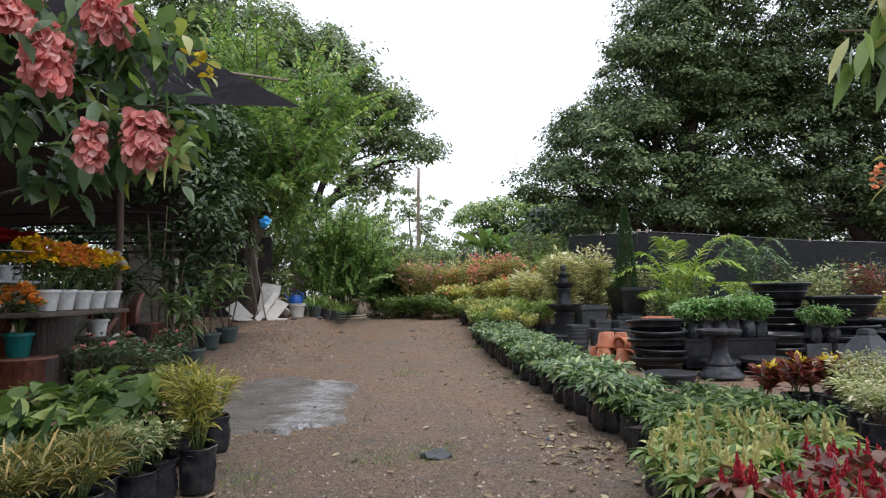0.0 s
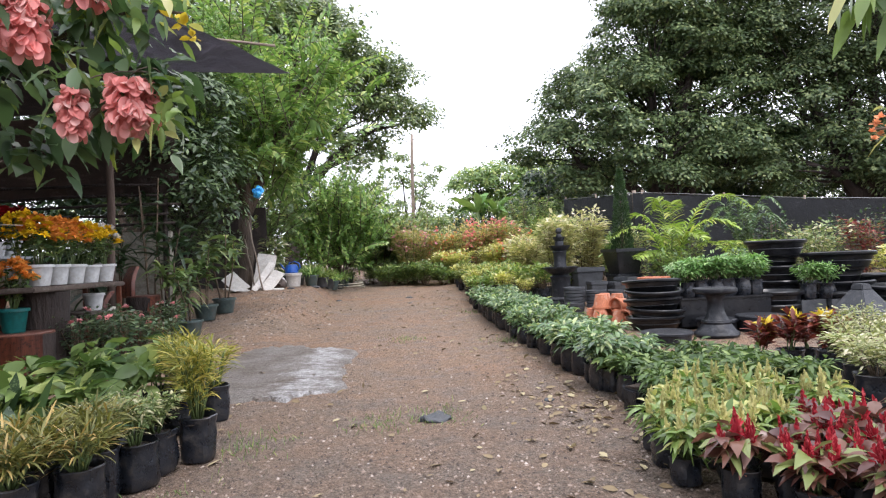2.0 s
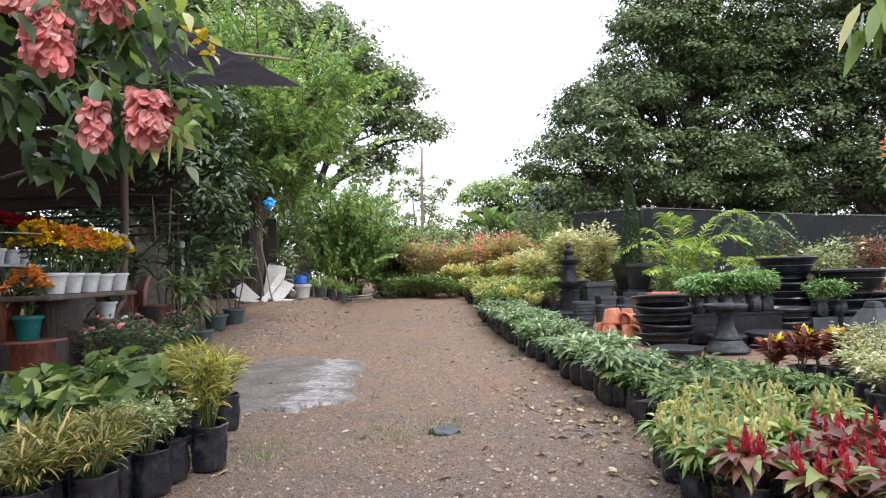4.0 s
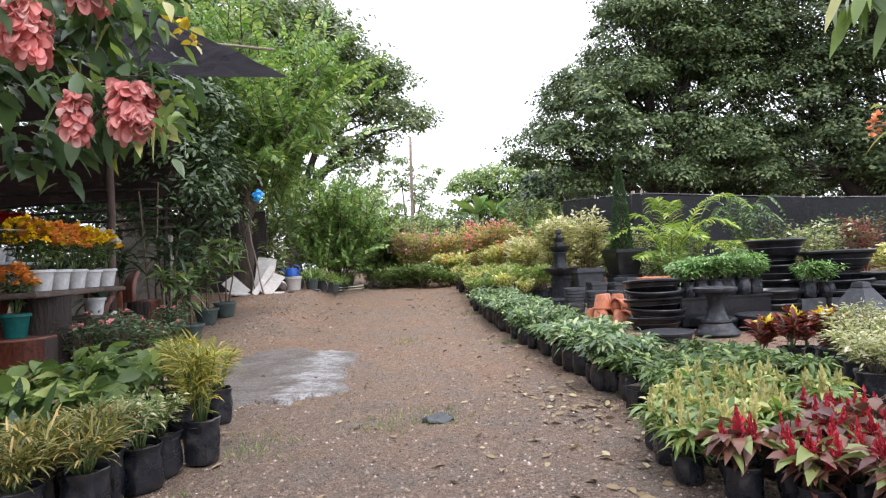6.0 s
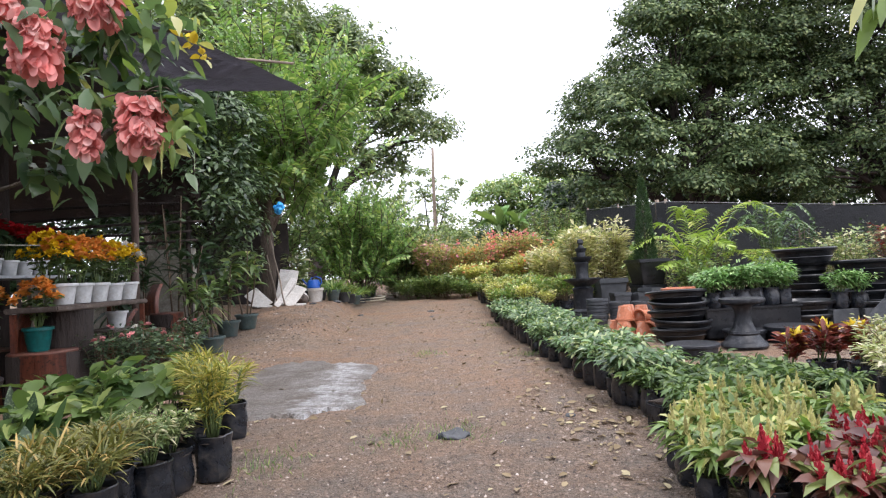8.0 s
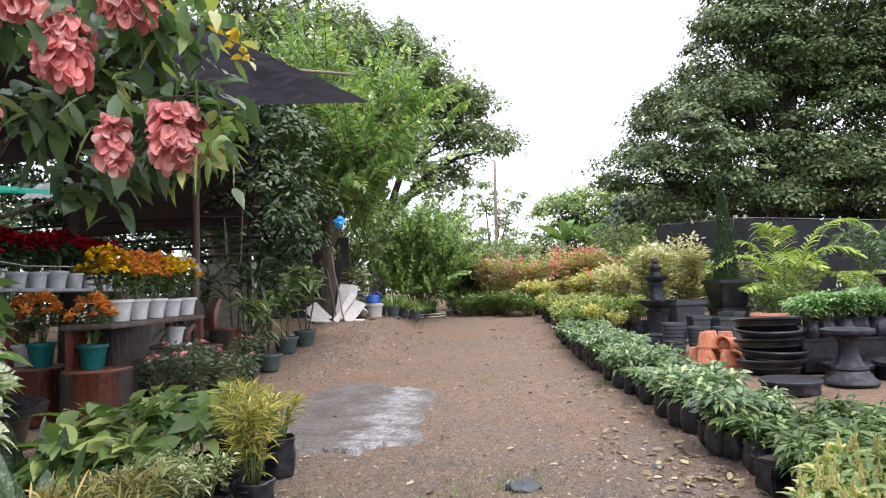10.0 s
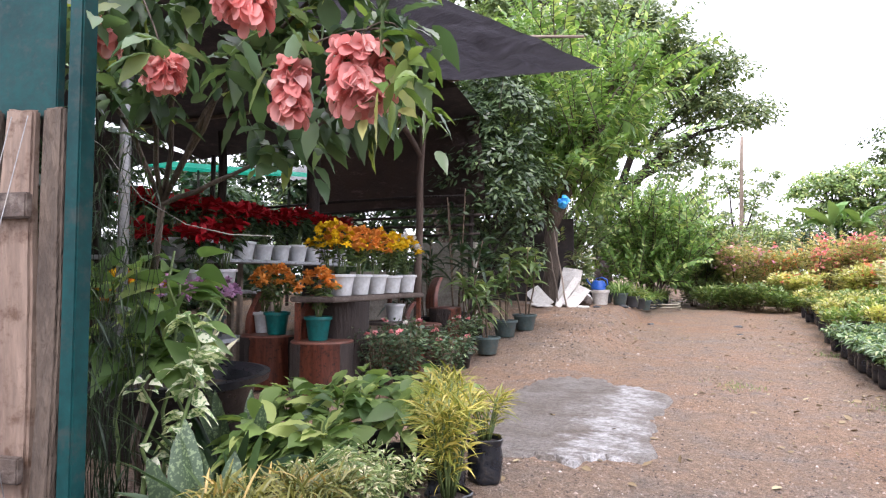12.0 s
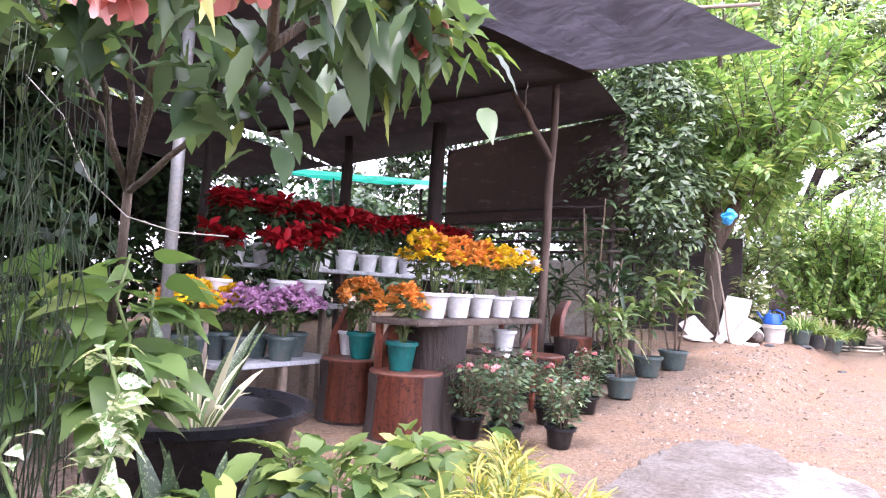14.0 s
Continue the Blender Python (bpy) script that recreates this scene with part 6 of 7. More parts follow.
# ---------- flowers in pots ----------
def mum(i, petal, potmat, label, group, r=0.125, h=0.21, n_heads=54, up=0.5, spread=0.22, second=None):
    t = thing("potted_chrysanthemum", label, "flower", group=group)
    pot(t, r, h, potmat)
    rr = np.random.default_rng(400 + i)
    leafy_plant(t, L_DEEP, h * 0.9, h + up * 0.72, spread * 0.8, 110, 0.085, 410 + i, "oval", 0.5, 9, 0.4, 0.3)
    a = rr.uniform(0, TAU, n_heads)
    d = spread * np.sqrt(rr.uniform(0, 1, n_heads))
    c = np.stack([d * np.cos(a), d * np.sin(a), h + up * (0.95 - 0.42 * (d / spread) ** 2) + rr.normal(0, 0.015, n_heads)], 1)
    k = n_heads if second is None else int(n_heads * 0.6)
    heads(t, c[:k], 20, 0.054, petal, 420 + i, "flower_head", "petal", 0.5, 0.75, 0.2, split=True)
    if second is not None:
        heads(t, c[k:], 20, 0.054, second, 430 + i, "flower_head", "petal", 0.5, 0.75, 0.2, split=True)
    return t


def put(t, x, y, z, turn=0, s=1.0):
    t.matrix_basis = pose(x, y, z, 0, 0, turn) @ Matrix.Scale(s, 4)
    return t


Z_B = 0.965
W_OR = "orange chrysanthemum in a white plastic pot on the bench"
W_YE = "yellow chrysanthemum in a white plastic pot on the bench"
put(mum(0, P_ORANGE, M_WHITEPOT, W_OR, "bench chrysanthemums", second=P_YELLOW), -3.68, 7.36, Z_B)
put(mum(1, P_ORANGE, M_WHITEPOT, W_OR, "bench chrysanthemums"), -3.7, 7.74, Z_B)
put(mum(2, P_ORANGE, M_WHITEPOT, W_OR, "bench chrysanthemums", second=P_YELLOW), -3.7, 8.11, Z_B)
put(mum(3, P_YELLOW, M_WHITEPOT, W_YE, "bench chrysanthemums", h=0.2), -3.7, 8.48, Z_B)
put(mum(4, P_YELLOW, M_WHITEPOT, "yellow and white chrysanthemum in a white pot on the bench", "bench chrysanthemums", second=P_WHITE, spread=0.18), -3.68, 8.84, Z_B)
put(mum(5, P_YELLOW, M_WHITEPOT, W_YE, "bench chrysanthemums", up=0.56), -3.92, 7.5, Z_B)
put(mum(6, P_PURPLE, M_WHITEPOT, "mauve chrysanthemum in a white pot behind the bench row", "bench chrysanthemums", second=P_WHITE, spread=0.16), -3.95, 8.9, Z_B)
put(mum(7, P_ORANGE, M_TEALPOT, "orange chrysanthemum in a teal pot on a stump", "stump chrysanthemums", 0.125, 0.23, 34, 0.5, 0.2), -3.8, 7.12, 0.535)
put(mum(8, P_ORANGE, M_TEALPOT, "orange chrysanthemum in a teal pot on a stump", "stump chrysanthemums", 0.125, 0.23, 34, 0.5, 0.2), -4.42, 7.3, 0.555)
put(mum(9, P_ORANGE, M_WHITEPOT, "orange chrysanthemum in a white pot on a stump", "stump chrysanthemums", 0.11, 0.22, 26, 0.48, 0.18), -4.68, 7.42, 0.555)
# pots coloured dark green instead of white, to put the shed's dimness into them
for k, (x, y, s) in enumerate(((-4.85, 6.75, 1), (-5.05, 7.05, 1.05), (-5.0, 6.4, 1.0), (-5.15, 6.7, 1.0))):
    put(mum(10 + k, P_PURPLE, M_GREENPOT, "mauve chrysanthemum in a pot coloured dark green for the shed's dimness", "mauve chrysanthemums", n_heads=60, up=0.42, spread=0.26), x, y, 0.52, 40 * k, s)
for k, (x, y) in enumerate(((-5.2, 6.35), (-5.25, 6.05), (-5.0, 5.95))):
    put(mum(20 + k, P_YELLOW, M_GREENPOT, "yellow chrysanthemum in a pot coloured dark green for the shed's dimness", "yellow chrysanthemums", up=0.4, second=P_ORANGE if k else None), x, y, 0.52, 50 * k, 1.1)
t = thing("flower_pot", "white plastic flower pot under the bench", "flower pot", (-3.72, 8.62, 0.632))
pot(t, 0.115, 0.2, M_WHITEPOT)


def poinsettia(i):
    t = thing("poinsettia", "red poinsettia in a white plastic pot", "flower", group="poinsettias on the shelf")
    pot(t, 0.115, 0.2, M_WHITEPOT)
    tips = leafy_plant(t, L_SHADE, 0.18, 0.6, 0.2, 90, 0.12, 440 + i, "oval", 0.55, 9, 0.45, 0.2)
    heads(t, tips[:, -1] + [0, 0, 0.03], 15, 0.14, P_RED, 450 + i, "bract_star", "oval", 0.5, 0.4, 0.25, split=True)
    return t


unscaled_lay(protos(4, poinsettia), [(-5.62, 6.75 + 0.37 * i, 1.36) for i in range(11)] + [(-5.9, 6.9 + 0.4 * i, 1.36) for i in range(10)] + [(-5.12, 7.3, 1.0), (-5.15, 6.95, 1.0), (-5.2, 6.3, 1.0)], 21, 0.95, 1.15)


# ---------- roses and potted greenery beside the shed ----------
def rose(i):
    t = thing("rose_bush", "small rose bush with pale pink blooms in a pot", "flower", group="potted roses")
    pot(t, 0.12, 0.17, M_BLACKPOT)
    tips = leafy_plant(t, L_ROSE, 0.14, 0.6, 0.26, 620, 0.055, 460 + i, "oval", 0.55, 16, 0.3, 0.3, stem_mat=M_TWIG, low=0.02)
    heads(t, tips[:2, -1] + [0, 0, 0.02], 18, 0.036, P_PINK, 470 + i, "bloom", "petal", 0.8, 1.0, 0.1, split=True)
    heads(t, tips[3:4, -1] + [0, 0, 0.02], 14, 0.022, P_WHITE, 480 + i, "bloom", "petal", 0.8, 1.0, 0.1, split=True)
    return t


unscaled_lay(protos(3, rose), [(-3.3, 8.0, 0), (-2.72, 7.85, 0), (-3.2, 8.6, 0), (-2.95, 7.4, 0), (-3.4, 7.55, 0), (-3.12, 9.3, 0.02)], 22, 0.9, 1.15)


def cane_plant(at, label, leaf, potmat, seed, tall, n, leaf_len, ratio, pot_r=0.17, shape="strap", canes=3, flat=0.7):
    t = thing("potted_cane_plant", label, "potted plant", at, seed * 13)
    pot(t, pot_r, pot_r * 1.35, potmat)
    r = np.random.default_rng(seed)
    wood, B, W, L = [], [], [], []
    for k in range(canes):
        a = TAU * k / canes
        top = np.array([0.5 * pot_r * math.cos(a) + r.normal(0, 0.08), 0.5 * pot_r * math.sin(a) + r.normal(0, 0.08), tall * r.uniform(0.65, 1.0)])
        p = arc((0.3 * top[0], 0.3 * top[1], pot_r * 1.2), top, 0, 6, 0.012, seed + k)
        wood.append(tube(p, 0.016, 0.009, 6, 0.1))
        for m in range(n):
            u = r.uniform(0.45, 1.0)
            x = p[0] + (p[-1] - p[0]) * u
            b = r.uniform(0, TAU)
            B.append(x)
            W.append([math.cos(b), math.sin(b), flat + r.normal(0, 0.4)])
            L.append(leaf_len * r.uniform(0.7, 1.15))
    part_np("cane", tubes_mesh("cane", wood, M_TWIG), t)
    L = np.array(L)
    part_np("leaves", mesh_np("leaves", *blades(np.array(B), np.array(W), L, L * ratio, shape, 0.25, 0.6, seed), leaf), t)
    return t


cane_plant((-3.05, 10.1, 0.11), "cane plant with pink flowers in a dark grey pot", L_DEEP, M_GREENPOT, 501, 1.05, 16, 0.26, 0.2)
cane_plant((-3.17, 11.35, 0.23), "tall broad-leaved plant in a dark green pot", L_DEEP, M_GREENPOT, 502, 1.3, 18, 0.36, 0.28, 0.19, "oval")
cane_plant((-3.02, 11.98, 0.29), "tall broad-leaved plant in a dark green pot", L_BUSH, M_GREENPOT, 503, 1.4, 18, 0.36, 0.3, 0.19, "oval")
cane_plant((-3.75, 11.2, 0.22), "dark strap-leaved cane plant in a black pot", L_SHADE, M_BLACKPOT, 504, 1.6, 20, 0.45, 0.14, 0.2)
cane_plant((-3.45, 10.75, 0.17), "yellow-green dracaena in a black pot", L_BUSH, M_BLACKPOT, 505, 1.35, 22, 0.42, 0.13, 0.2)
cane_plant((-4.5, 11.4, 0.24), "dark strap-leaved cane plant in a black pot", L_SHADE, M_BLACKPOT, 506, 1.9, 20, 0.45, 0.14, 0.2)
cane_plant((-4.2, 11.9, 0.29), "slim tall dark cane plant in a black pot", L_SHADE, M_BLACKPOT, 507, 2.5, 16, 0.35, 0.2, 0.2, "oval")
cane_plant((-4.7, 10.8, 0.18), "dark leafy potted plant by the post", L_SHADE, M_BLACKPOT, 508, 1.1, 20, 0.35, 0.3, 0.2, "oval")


# ---------- the bank at the path's end ----------
st = thing("wooden_stick", "thin wooden pole leaning against the trunk", "stick", (0, 0, 0))
rail((-2.82, 14.5, 0.56), (-3.22, 15.15, 2.15), 0.018, M_GREYWOOD, "shaft", st)
st = thing("broom", "long-handled broom leaning by the white board", "broom", (0, 0, 0))
rail((-3.05, 14.9, 0.56), (-3.3, 15.15, 1.7), 0.015, M_GREYWOOD, "handle", st)
bb = thing("plastic_bag", "crumpled sky-blue plastic bag hung on a twig", "plastic bag", (-2.6, 13.1, 2.5))
bm = bmesh.new()
bmesh.ops.create_icosphere(bm, subdivisions=4, radius=0.085)
part("bag", rough_up(bm, 0.075, 17), M_SKYBLUE, bb)



def board(at, sx, sz, tilt, turn, label, roll=0):
    t = tagged(new("white_board"), label, "board", "old white boards")
    t.matrix_world = pose(*at, tilt, roll, turn)
    bm = box(sx, 0.022, sz, 0.004)
    part("panel", rough_up(grow(bm, 3), 0.022, 5, at[0] * 3), M_WHITEBOARD, t)


board((-2.82, 14.75, 0.55), 0.26, 0.6, -46, -14, "weathered white board propped on the bank", 24)
board((-3.3, 14.85, 0.55), 0.34, 0.62, -50, 30, "weathered white board leaning askew", -30)
board((-3.05, 14.7, 0.55), 0.13, 0.8, -30, 4, "narrow weathered white board leaning on the bank", 32)
board((-2.95, 14.95, 0.55), 0.42, 0.86, -24, -6, "broad pale board leaning upright on the bank", 6)
board((-3.25, 14.5, 0.56), 0.4, 0.4, -82, 50, "white board scrap lying on earth")
board((-2.5, 14.6, 0.56), 0.24, 0.2, -84, 15, "small white scrap lying on earth")
for x, y, r in ((-2.65, 15.6, 0.15), (-2.75, 16.0, 0.14), (-2.95, 15.6, 0.16)):
    t = thing("sack", "crumpled white plastic sack on the bank", "sack", (x, y, height(x, y) + r * 0.75))
    bm = bmesh.new()
    bmesh.ops.create_icosphere(bm, subdivisions=3, radius=r)
    part("body", rough_up(bm, r * 0.4, 7, x), M_WHITEBOARD, t)
bk = thing("bucket", "white plastic bucket standing on the bank", "bucket", (-2.37, 15.95, 0.56))
pot(bk, 0.19, 0.3, M_WHITEBOARD, 0.8, 0.015, "body", False)
part("lid", lathe([(0, 0.3), (0.2, 0.3), (0.205, 0.315), (0.19, 0.325), (0, 0.32)], 28), M_WHITEBOARD, bk)
wc = thing("watering_can", "blue plastic watering can on a white bucket", "watering can", (-2.4, 15.93, 0.886), 160)
part("body", lathe([(0, 0), (0.14, 0), (0.155, 0.02), (0.15, 0.13), (0.12, 0.19), (0.085, 0.2), (0.08, 0.19), (0, 0.18)], 28), M_BLUE, wc)
part_np("handle", tubes_mesh("handle", [tube([(-0.14, 0, 0.05), (-0.22, 0, 0.12), (-0.2, 0, 0.22), (-0.08, 0, 0.27), (0.05, 0, 0.25), (0.09, 0, 0.18)], 0.014, 0.014, 8)], M_BLUE), wc)
part_np("spout", tubes_mesh("spout", [tube([(0.12, 0, 0.05), (0.22, 0, 0.13), (0.3, 0, 0.23)], 0.028, 0.016, 9)], M_BLUE), wc)
bs = thing("sack", "brown crumpled sack between the boards and the bucket", "sack", (-2.62, 15.3, 0.66))
bm = bmesh.new()
bmesh.ops.create_icosphere(bm, subdivisions=3, radius=0.17)
part("body", rough_up(bm, 0.07, 7, 4.0), M_PLANK, bs)


def grassy(at, label, leaf, seed, pot_r, n, length, width=0.016, potmat=M_BLACKPOT, up=1.1, droop=0.55):
    t = thing("potted_grass", label, "potted plant", at)
    pot(t, pot_r, pot_r * 1.5, potmat)
    r = np.random.default_rng(seed)
    a = r.uniform(0, TAU, n)
    b = np.stack([0.5 * pot_r * np.cos(a), 0.5 * pot_r * np.sin(a), np.full(n, pot_r * 1.3)], 1)
    w = np.stack([np.cos(a), np.sin(a), np.full(n, up)], 1) + r.normal(0, 0.35, (n, 3))
    part_np("leaves", mesh_np("leaves", *blades(b, w, length * r.uniform(0.6, 1.15, n), width, "strap", 0.3, droop, seed), leaf), t)
    return t


for k, (x, y) in enumerate(((-1.98, 16.2), (-1.8, 17.0), (-1.72, 17.8), (-1.65, 18.6), (-2.4, 17.0), (-1.55, 19.6), (-1.45, 20.6), (-2.1, 18.0), (-2.7, 16.9), (-1.35, 21.6))):
    grassy((x, y, height(x, y)), "yellow-green strap-leaved plant in a clay-grey pot", L_LIME if k % 3 else L_BRIGHT, 520 + k, 0.17, 120, 0.62, 0.022, M_GREYSTONE if k % 3 else M_GREENPOT, 1.7, 0.6)
hs = thing("garden_hose", "pale garden hose loosely coiled on the earth", "hose", (-1.35, 19.3, 0.33))
pts = [(0.55 * math.cos(a * 0.35) * (1 + 0.05 * math.sin(a)), 0.6 * math.sin(a * 0.35), 0.012 + 0.004 * a) for a in range(40)]
part_np("tube", tubes_mesh("tube", [tube(pts, 0.015, 0.015, 6)], M_HOSE), hs)
for k, (x, y, s) in enumerate(((0.03, 5.0, 0.085), (-1.9, 16.0, 0.1), (-1.3, 15.6, 0.07), (-2.3, 15.0, 0.08), (0.3, 14.2, 0.05), (0.35, 15.6, 0.07), (0.9, 5.3, 0.04))):
    t = thing("flat_stone", "flat grey stone half sunk in the earth", "stone", (x, y, height(x, y) - 0.01), 40 * k)
    bm = bmesh.new()
    bmesh.ops.create_icosphere(bm, subdivisions=3, radius=1, matrix=Matrix.Diagonal((s * 1.3, s, s * 0.35, 1)))
    part("body", rough_up(bm, s * 0.3, 20, k), M_GREYSTONE, t)

# ---------- gate ----------
def gate():
    t = thing("slab_gate", "open gate of bark-edged wood slabs in a teal steel frame", "gate", (-2.45, 3.42, 0), 8)
    part("frame_post", box(0.06, 0.07, 2.6, 0.006, (0.1, 0, 0)), M_TEAL, t, "teal painted steel post")
    part("top_panel", box(0.9, 0.035, 0.86, 0.004, (-0.46, 0.02, 1.72)), M_TEAL, t, "teal painted sheet")
    part("frame_post", box(0.08, 0.07, 2.6, 0.006, (-0.95, 0, 0)), M_TEAL, t)
    part("frame_rail", box(0.92, 0.05, 0.06, 0.004, (-0.45, 0.03, 0.06)), M_TEAL, t)
    x = 0.068
    for k, w in enumerate((0.11, 0.17, 0.12, 0.16, 0.13, 0.15)):
        bm = grow(box(w - 0.022, 0.04, 1.66, 0.01, (x - w / 2, -0.02, 0.08)), 4)
        rough_up(rough_up(bm, 0.022, 5, k * 3.0), 0.008, 23, k)
        part("slab", bm, M_SLAB if k % 2 else M_BARK, t, "" if k % 2 else "bark-faced slab")
        x -= w
    for z in (0.45, 1.35):
        part("batten", box(0.75, 0.03, 0.09, 0.006, (-0.42, -0.062, z)), M_PLANK, t)
    wires = []
    for k in range(14):
        for sg in (1, -1):
            p0, p1 = (0.0 - 0.14 * k * 0.5, -0.083, 0.1), (0.0 - 0.14 * k * 0.5 + sg * 0.45, -0.083, 1.7)
            if -0.85 < p1[0] < 0.02:
                wires.append(tube([p0, p1], 0.002, 0.002, 4))
    part_np("wire_mesh", tubes_mesh("wire_mesh", wires, M_STEEL), t, "thin wire mesh")


gate()
wp = thing("steel_pole", "pale galvanised steel pole carrying the shed roof", "pole", (-4.48, 5.45, 0))
part_np("tube", tubes_mesh("tube", [tube([(0, 0, 0), (0, 0, 2.2), (0.02, 0, 4.1)], 0.042, 0.042, 16)], M_STEEL), wp)
cb = thing("slack_cable", "thin pale cable sagging across the shed front", "cable", (0, 0, 0))
part_np("cable", tubes_mesh("cable", [tube([(-3.6, 4.2, 2.05), (-3.19, 4.2, 1.82), (-3.05, 4.2, 1.67), (-2.91, 4.2, 1.54), (-2.62, 4.2, 1.4), (-2.4, 4.25, 1.35), (-2.19, 4.3, 1.34)], 0.0022, 0.0022, 6)], M_CABLE), cb)

# ---------- foreground plants on the shed side ----------
tub = thing("water_tub", "large round black plastic tub with plants in it", "tub", (-3.78, 5.25, 0))
tub.scale = (1.12, 1.12, 0.8)
part("tub", lathe([(0, 0), (0.42, 0), (0.44, 0.02), (0.52, 0.5), (0.54, 0.52), (0.6, 0.54), (0.61, 0.6), (0.57, 0.61), (0.5, 0.55), (0.42, 0.1), (0, 0.1)], 56), M_BLACKPOT, tub)
part("soil", rough_up(lathe([(0, 0.47), (0.3, 0.46), (0.5, 0.44)], 24), 0.02, 9), M_SOIL, tub)


def snake(at, n, length, seed, label, pot_r=0.0, width=0.075):
    t = thing("snake_plant", label, "potted plant", at)
    z0 = 0.0
    if pot_r:
        pot(t, pot_r, pot_r * 1.4, M_BLACKPOT)
        z0 = pot_r * 1.2
    r = np.random.default_rng(seed)
    for k in range(n):
        a = r.uniform(0, TAU)
        d = np.array([[math.cos(a) * 0.45, math.sin(a) * 0.45, 1.0]]) + r.normal(0, 0.12, (1, 3))
        part_np("leaf", mesh_np("leaf", *blades(np.array([[0.09 * math.cos(a), 0.09 * math.sin(a), z0]]), d, length * r.uniform(0.65, 1.1), width, "strap", 0.35, 0.06, seed + k), L_SNAKE), t)
    return t


snake((-3.8, 5.3, 0.36), 14, 0.7, 601, "mottled snake plant growing in the black tub", width=0.075)
snake((-2.06, 3.78, 0), 6, 0.5, 602, "mottled snake plant beside the gate", 0.13, 0.11)
snake((-2.45, 4.45, 0), 9, 0.5, 603, "tall mottled snake plant near the tub", 0.14, 0.09)


def striped(at, n, length, seed):
    """Long arching blades, dark with pale margins."""
    t = thing("striped_plant", "arching strap-leaved plant with cream margins in the tub", "plant", at)
    r = np.random.default_rng(seed)
    for k in range(n):
        a = TAU * k / n + r.uniform(-0.3, 0.3)
        d = np.array([[math.cos(a), math.sin(a), r.uniform(1.2, 3.0)]])
        b = np.array([[0.03 * math.cos(a), 0.03 * math.sin(a), 0.0]])
        q = length * r.uniform(0.7, 1.1)
        bend = r.uniform(0.12, 0.5)
        leaf = part_np("leaf", mesh_np("leaf", *blades(b, d, q, 0.045, "strap", 0.4, bend, seed + k), L_STRIPE, True), t)
        part_np("midstripe", mesh_np("midstripe", *blades(b + [[0, 0, 0.003]], d, q * 0.97, 0.022, "strap", 0.4, bend, seed + k), L_DEEP, True), leaf, "dark green middle stripe")
    return t


L_STRIPE = leafy("cream_margin_leaf", (0.4, 0.44, 0.22), (0.6, 0.6, 0.38), None, 0.0, 0.4, 0.25)
striped((-3.42, 5.05, 0.36), 17, 0.66, 661)
L_HEART = leafy("heart_leaf", (0.08, 0.16, 0.04), (0.2, 0.33, 0.09), (0.34, 0.46, 0.14), 0.2, 0.36, 0.4)


def vine(at, height_v, leaf, size, n, seed, label, spread=0.09, shape="heart", ratio=0.75, low=0.05):
    t = thing("climbing_vine", label, "vine", at)
    r = np.random.default_rng(seed)
    p = arc((0, 0, 0), (0.05, 0, height_v), 0, 9, 0.02, seed)
    part_np("stem", tubes_mesh("stem", [tube(p, 0.012, 0.006, 6)], M_STEM), t)
    u = r.uniform(low, 1.0, n)
    i = np.minimum((u * 8).astype(int), 7)
    b = p[i] + (p[i + 1] - p[i]) * (u * 8 - i)[:, None]
    a = r.uniform(0, TAU, n)
    w = np.stack([np.cos(a), np.sin(a), r.uniform(-0.2, 0.7, n)], 1)
    s = size * r.uniform(0.65, 1.15, n)
    part_np("leaves", mesh_np("leaves", *blades(b + unit(w) * spread * r.uniform(0.2, 1, (n, 1)), w, s, s * ratio, shape, 0.25, 0.5, seed), leaf, True), t)
    return t


vine((-2.57, 4.12, 0), 0.98, L_VARIEG, 0.11, 90, 611, "white-variegated climbing vine by the tub", 0.04, ratio=0.62)
for k, (x, y, h) in enumerate(((-2.86, 4.32, 1.28), (-3.05, 4.2, 1.2), (-3.0, 4.5, 1.15))):
    vine((x, y, 0), h, L_HEART, 0.21, 46, 612 + 5 * k, "broad heart-leaved green vine", 0.17, ratio=0.68, low=0.5)
vine((-2.5, 3.85, 0), 0.75, L_VARIEG, 0.075, 18, 614, "variegated vine climbing beside the gate post", 0.06)


M_DARKSTEM = surface("dark_green_stem", (0.014, 0.026, 0.011), (0.04, 0.065, 0.026), 0.6, 8, 40, 0.2)


def hanging(at, n, seed, label):
    t = thing("trailing_stems", label, "vine", at)
    r = np.random.default_rng(seed)
    tl = []
    for k in range(n):
        x, y = r.uniform(-0.13, 0.1), r.uniform(-0.12, 0.12)
        part_np("stem", tubes_mesh("stem", [tube(arc((x, y, 0), (x * 1.5 + r.normal(0, 0.08), y, r.uniform(1.2, 2.2)), 0.0, 8, 0.022, seed + k), 0.0035, 0.0015, 4)], M_DARKSTEM), t)
    m = n * 9
    b = np.stack([r.uniform(-0.17, 0.12, m), r.uniform(-0.18, 0.18, m), r.uniform(0.1, 1.9, m)], 1)
    w = np.stack([r.normal(0, 0.6, m), r.normal(0, 0.6, m), r.uniform(-1, 0.6, m)], 1)
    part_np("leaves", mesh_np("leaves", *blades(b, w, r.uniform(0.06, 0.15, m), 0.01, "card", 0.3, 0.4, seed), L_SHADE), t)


hanging((-2.88, 4.0, 0), 40, 621, "dense dark green trailing stems beside the gate")
hanging((-3.9, 4.6, 0), 9, 622, "dark green trailing stems in the shade")
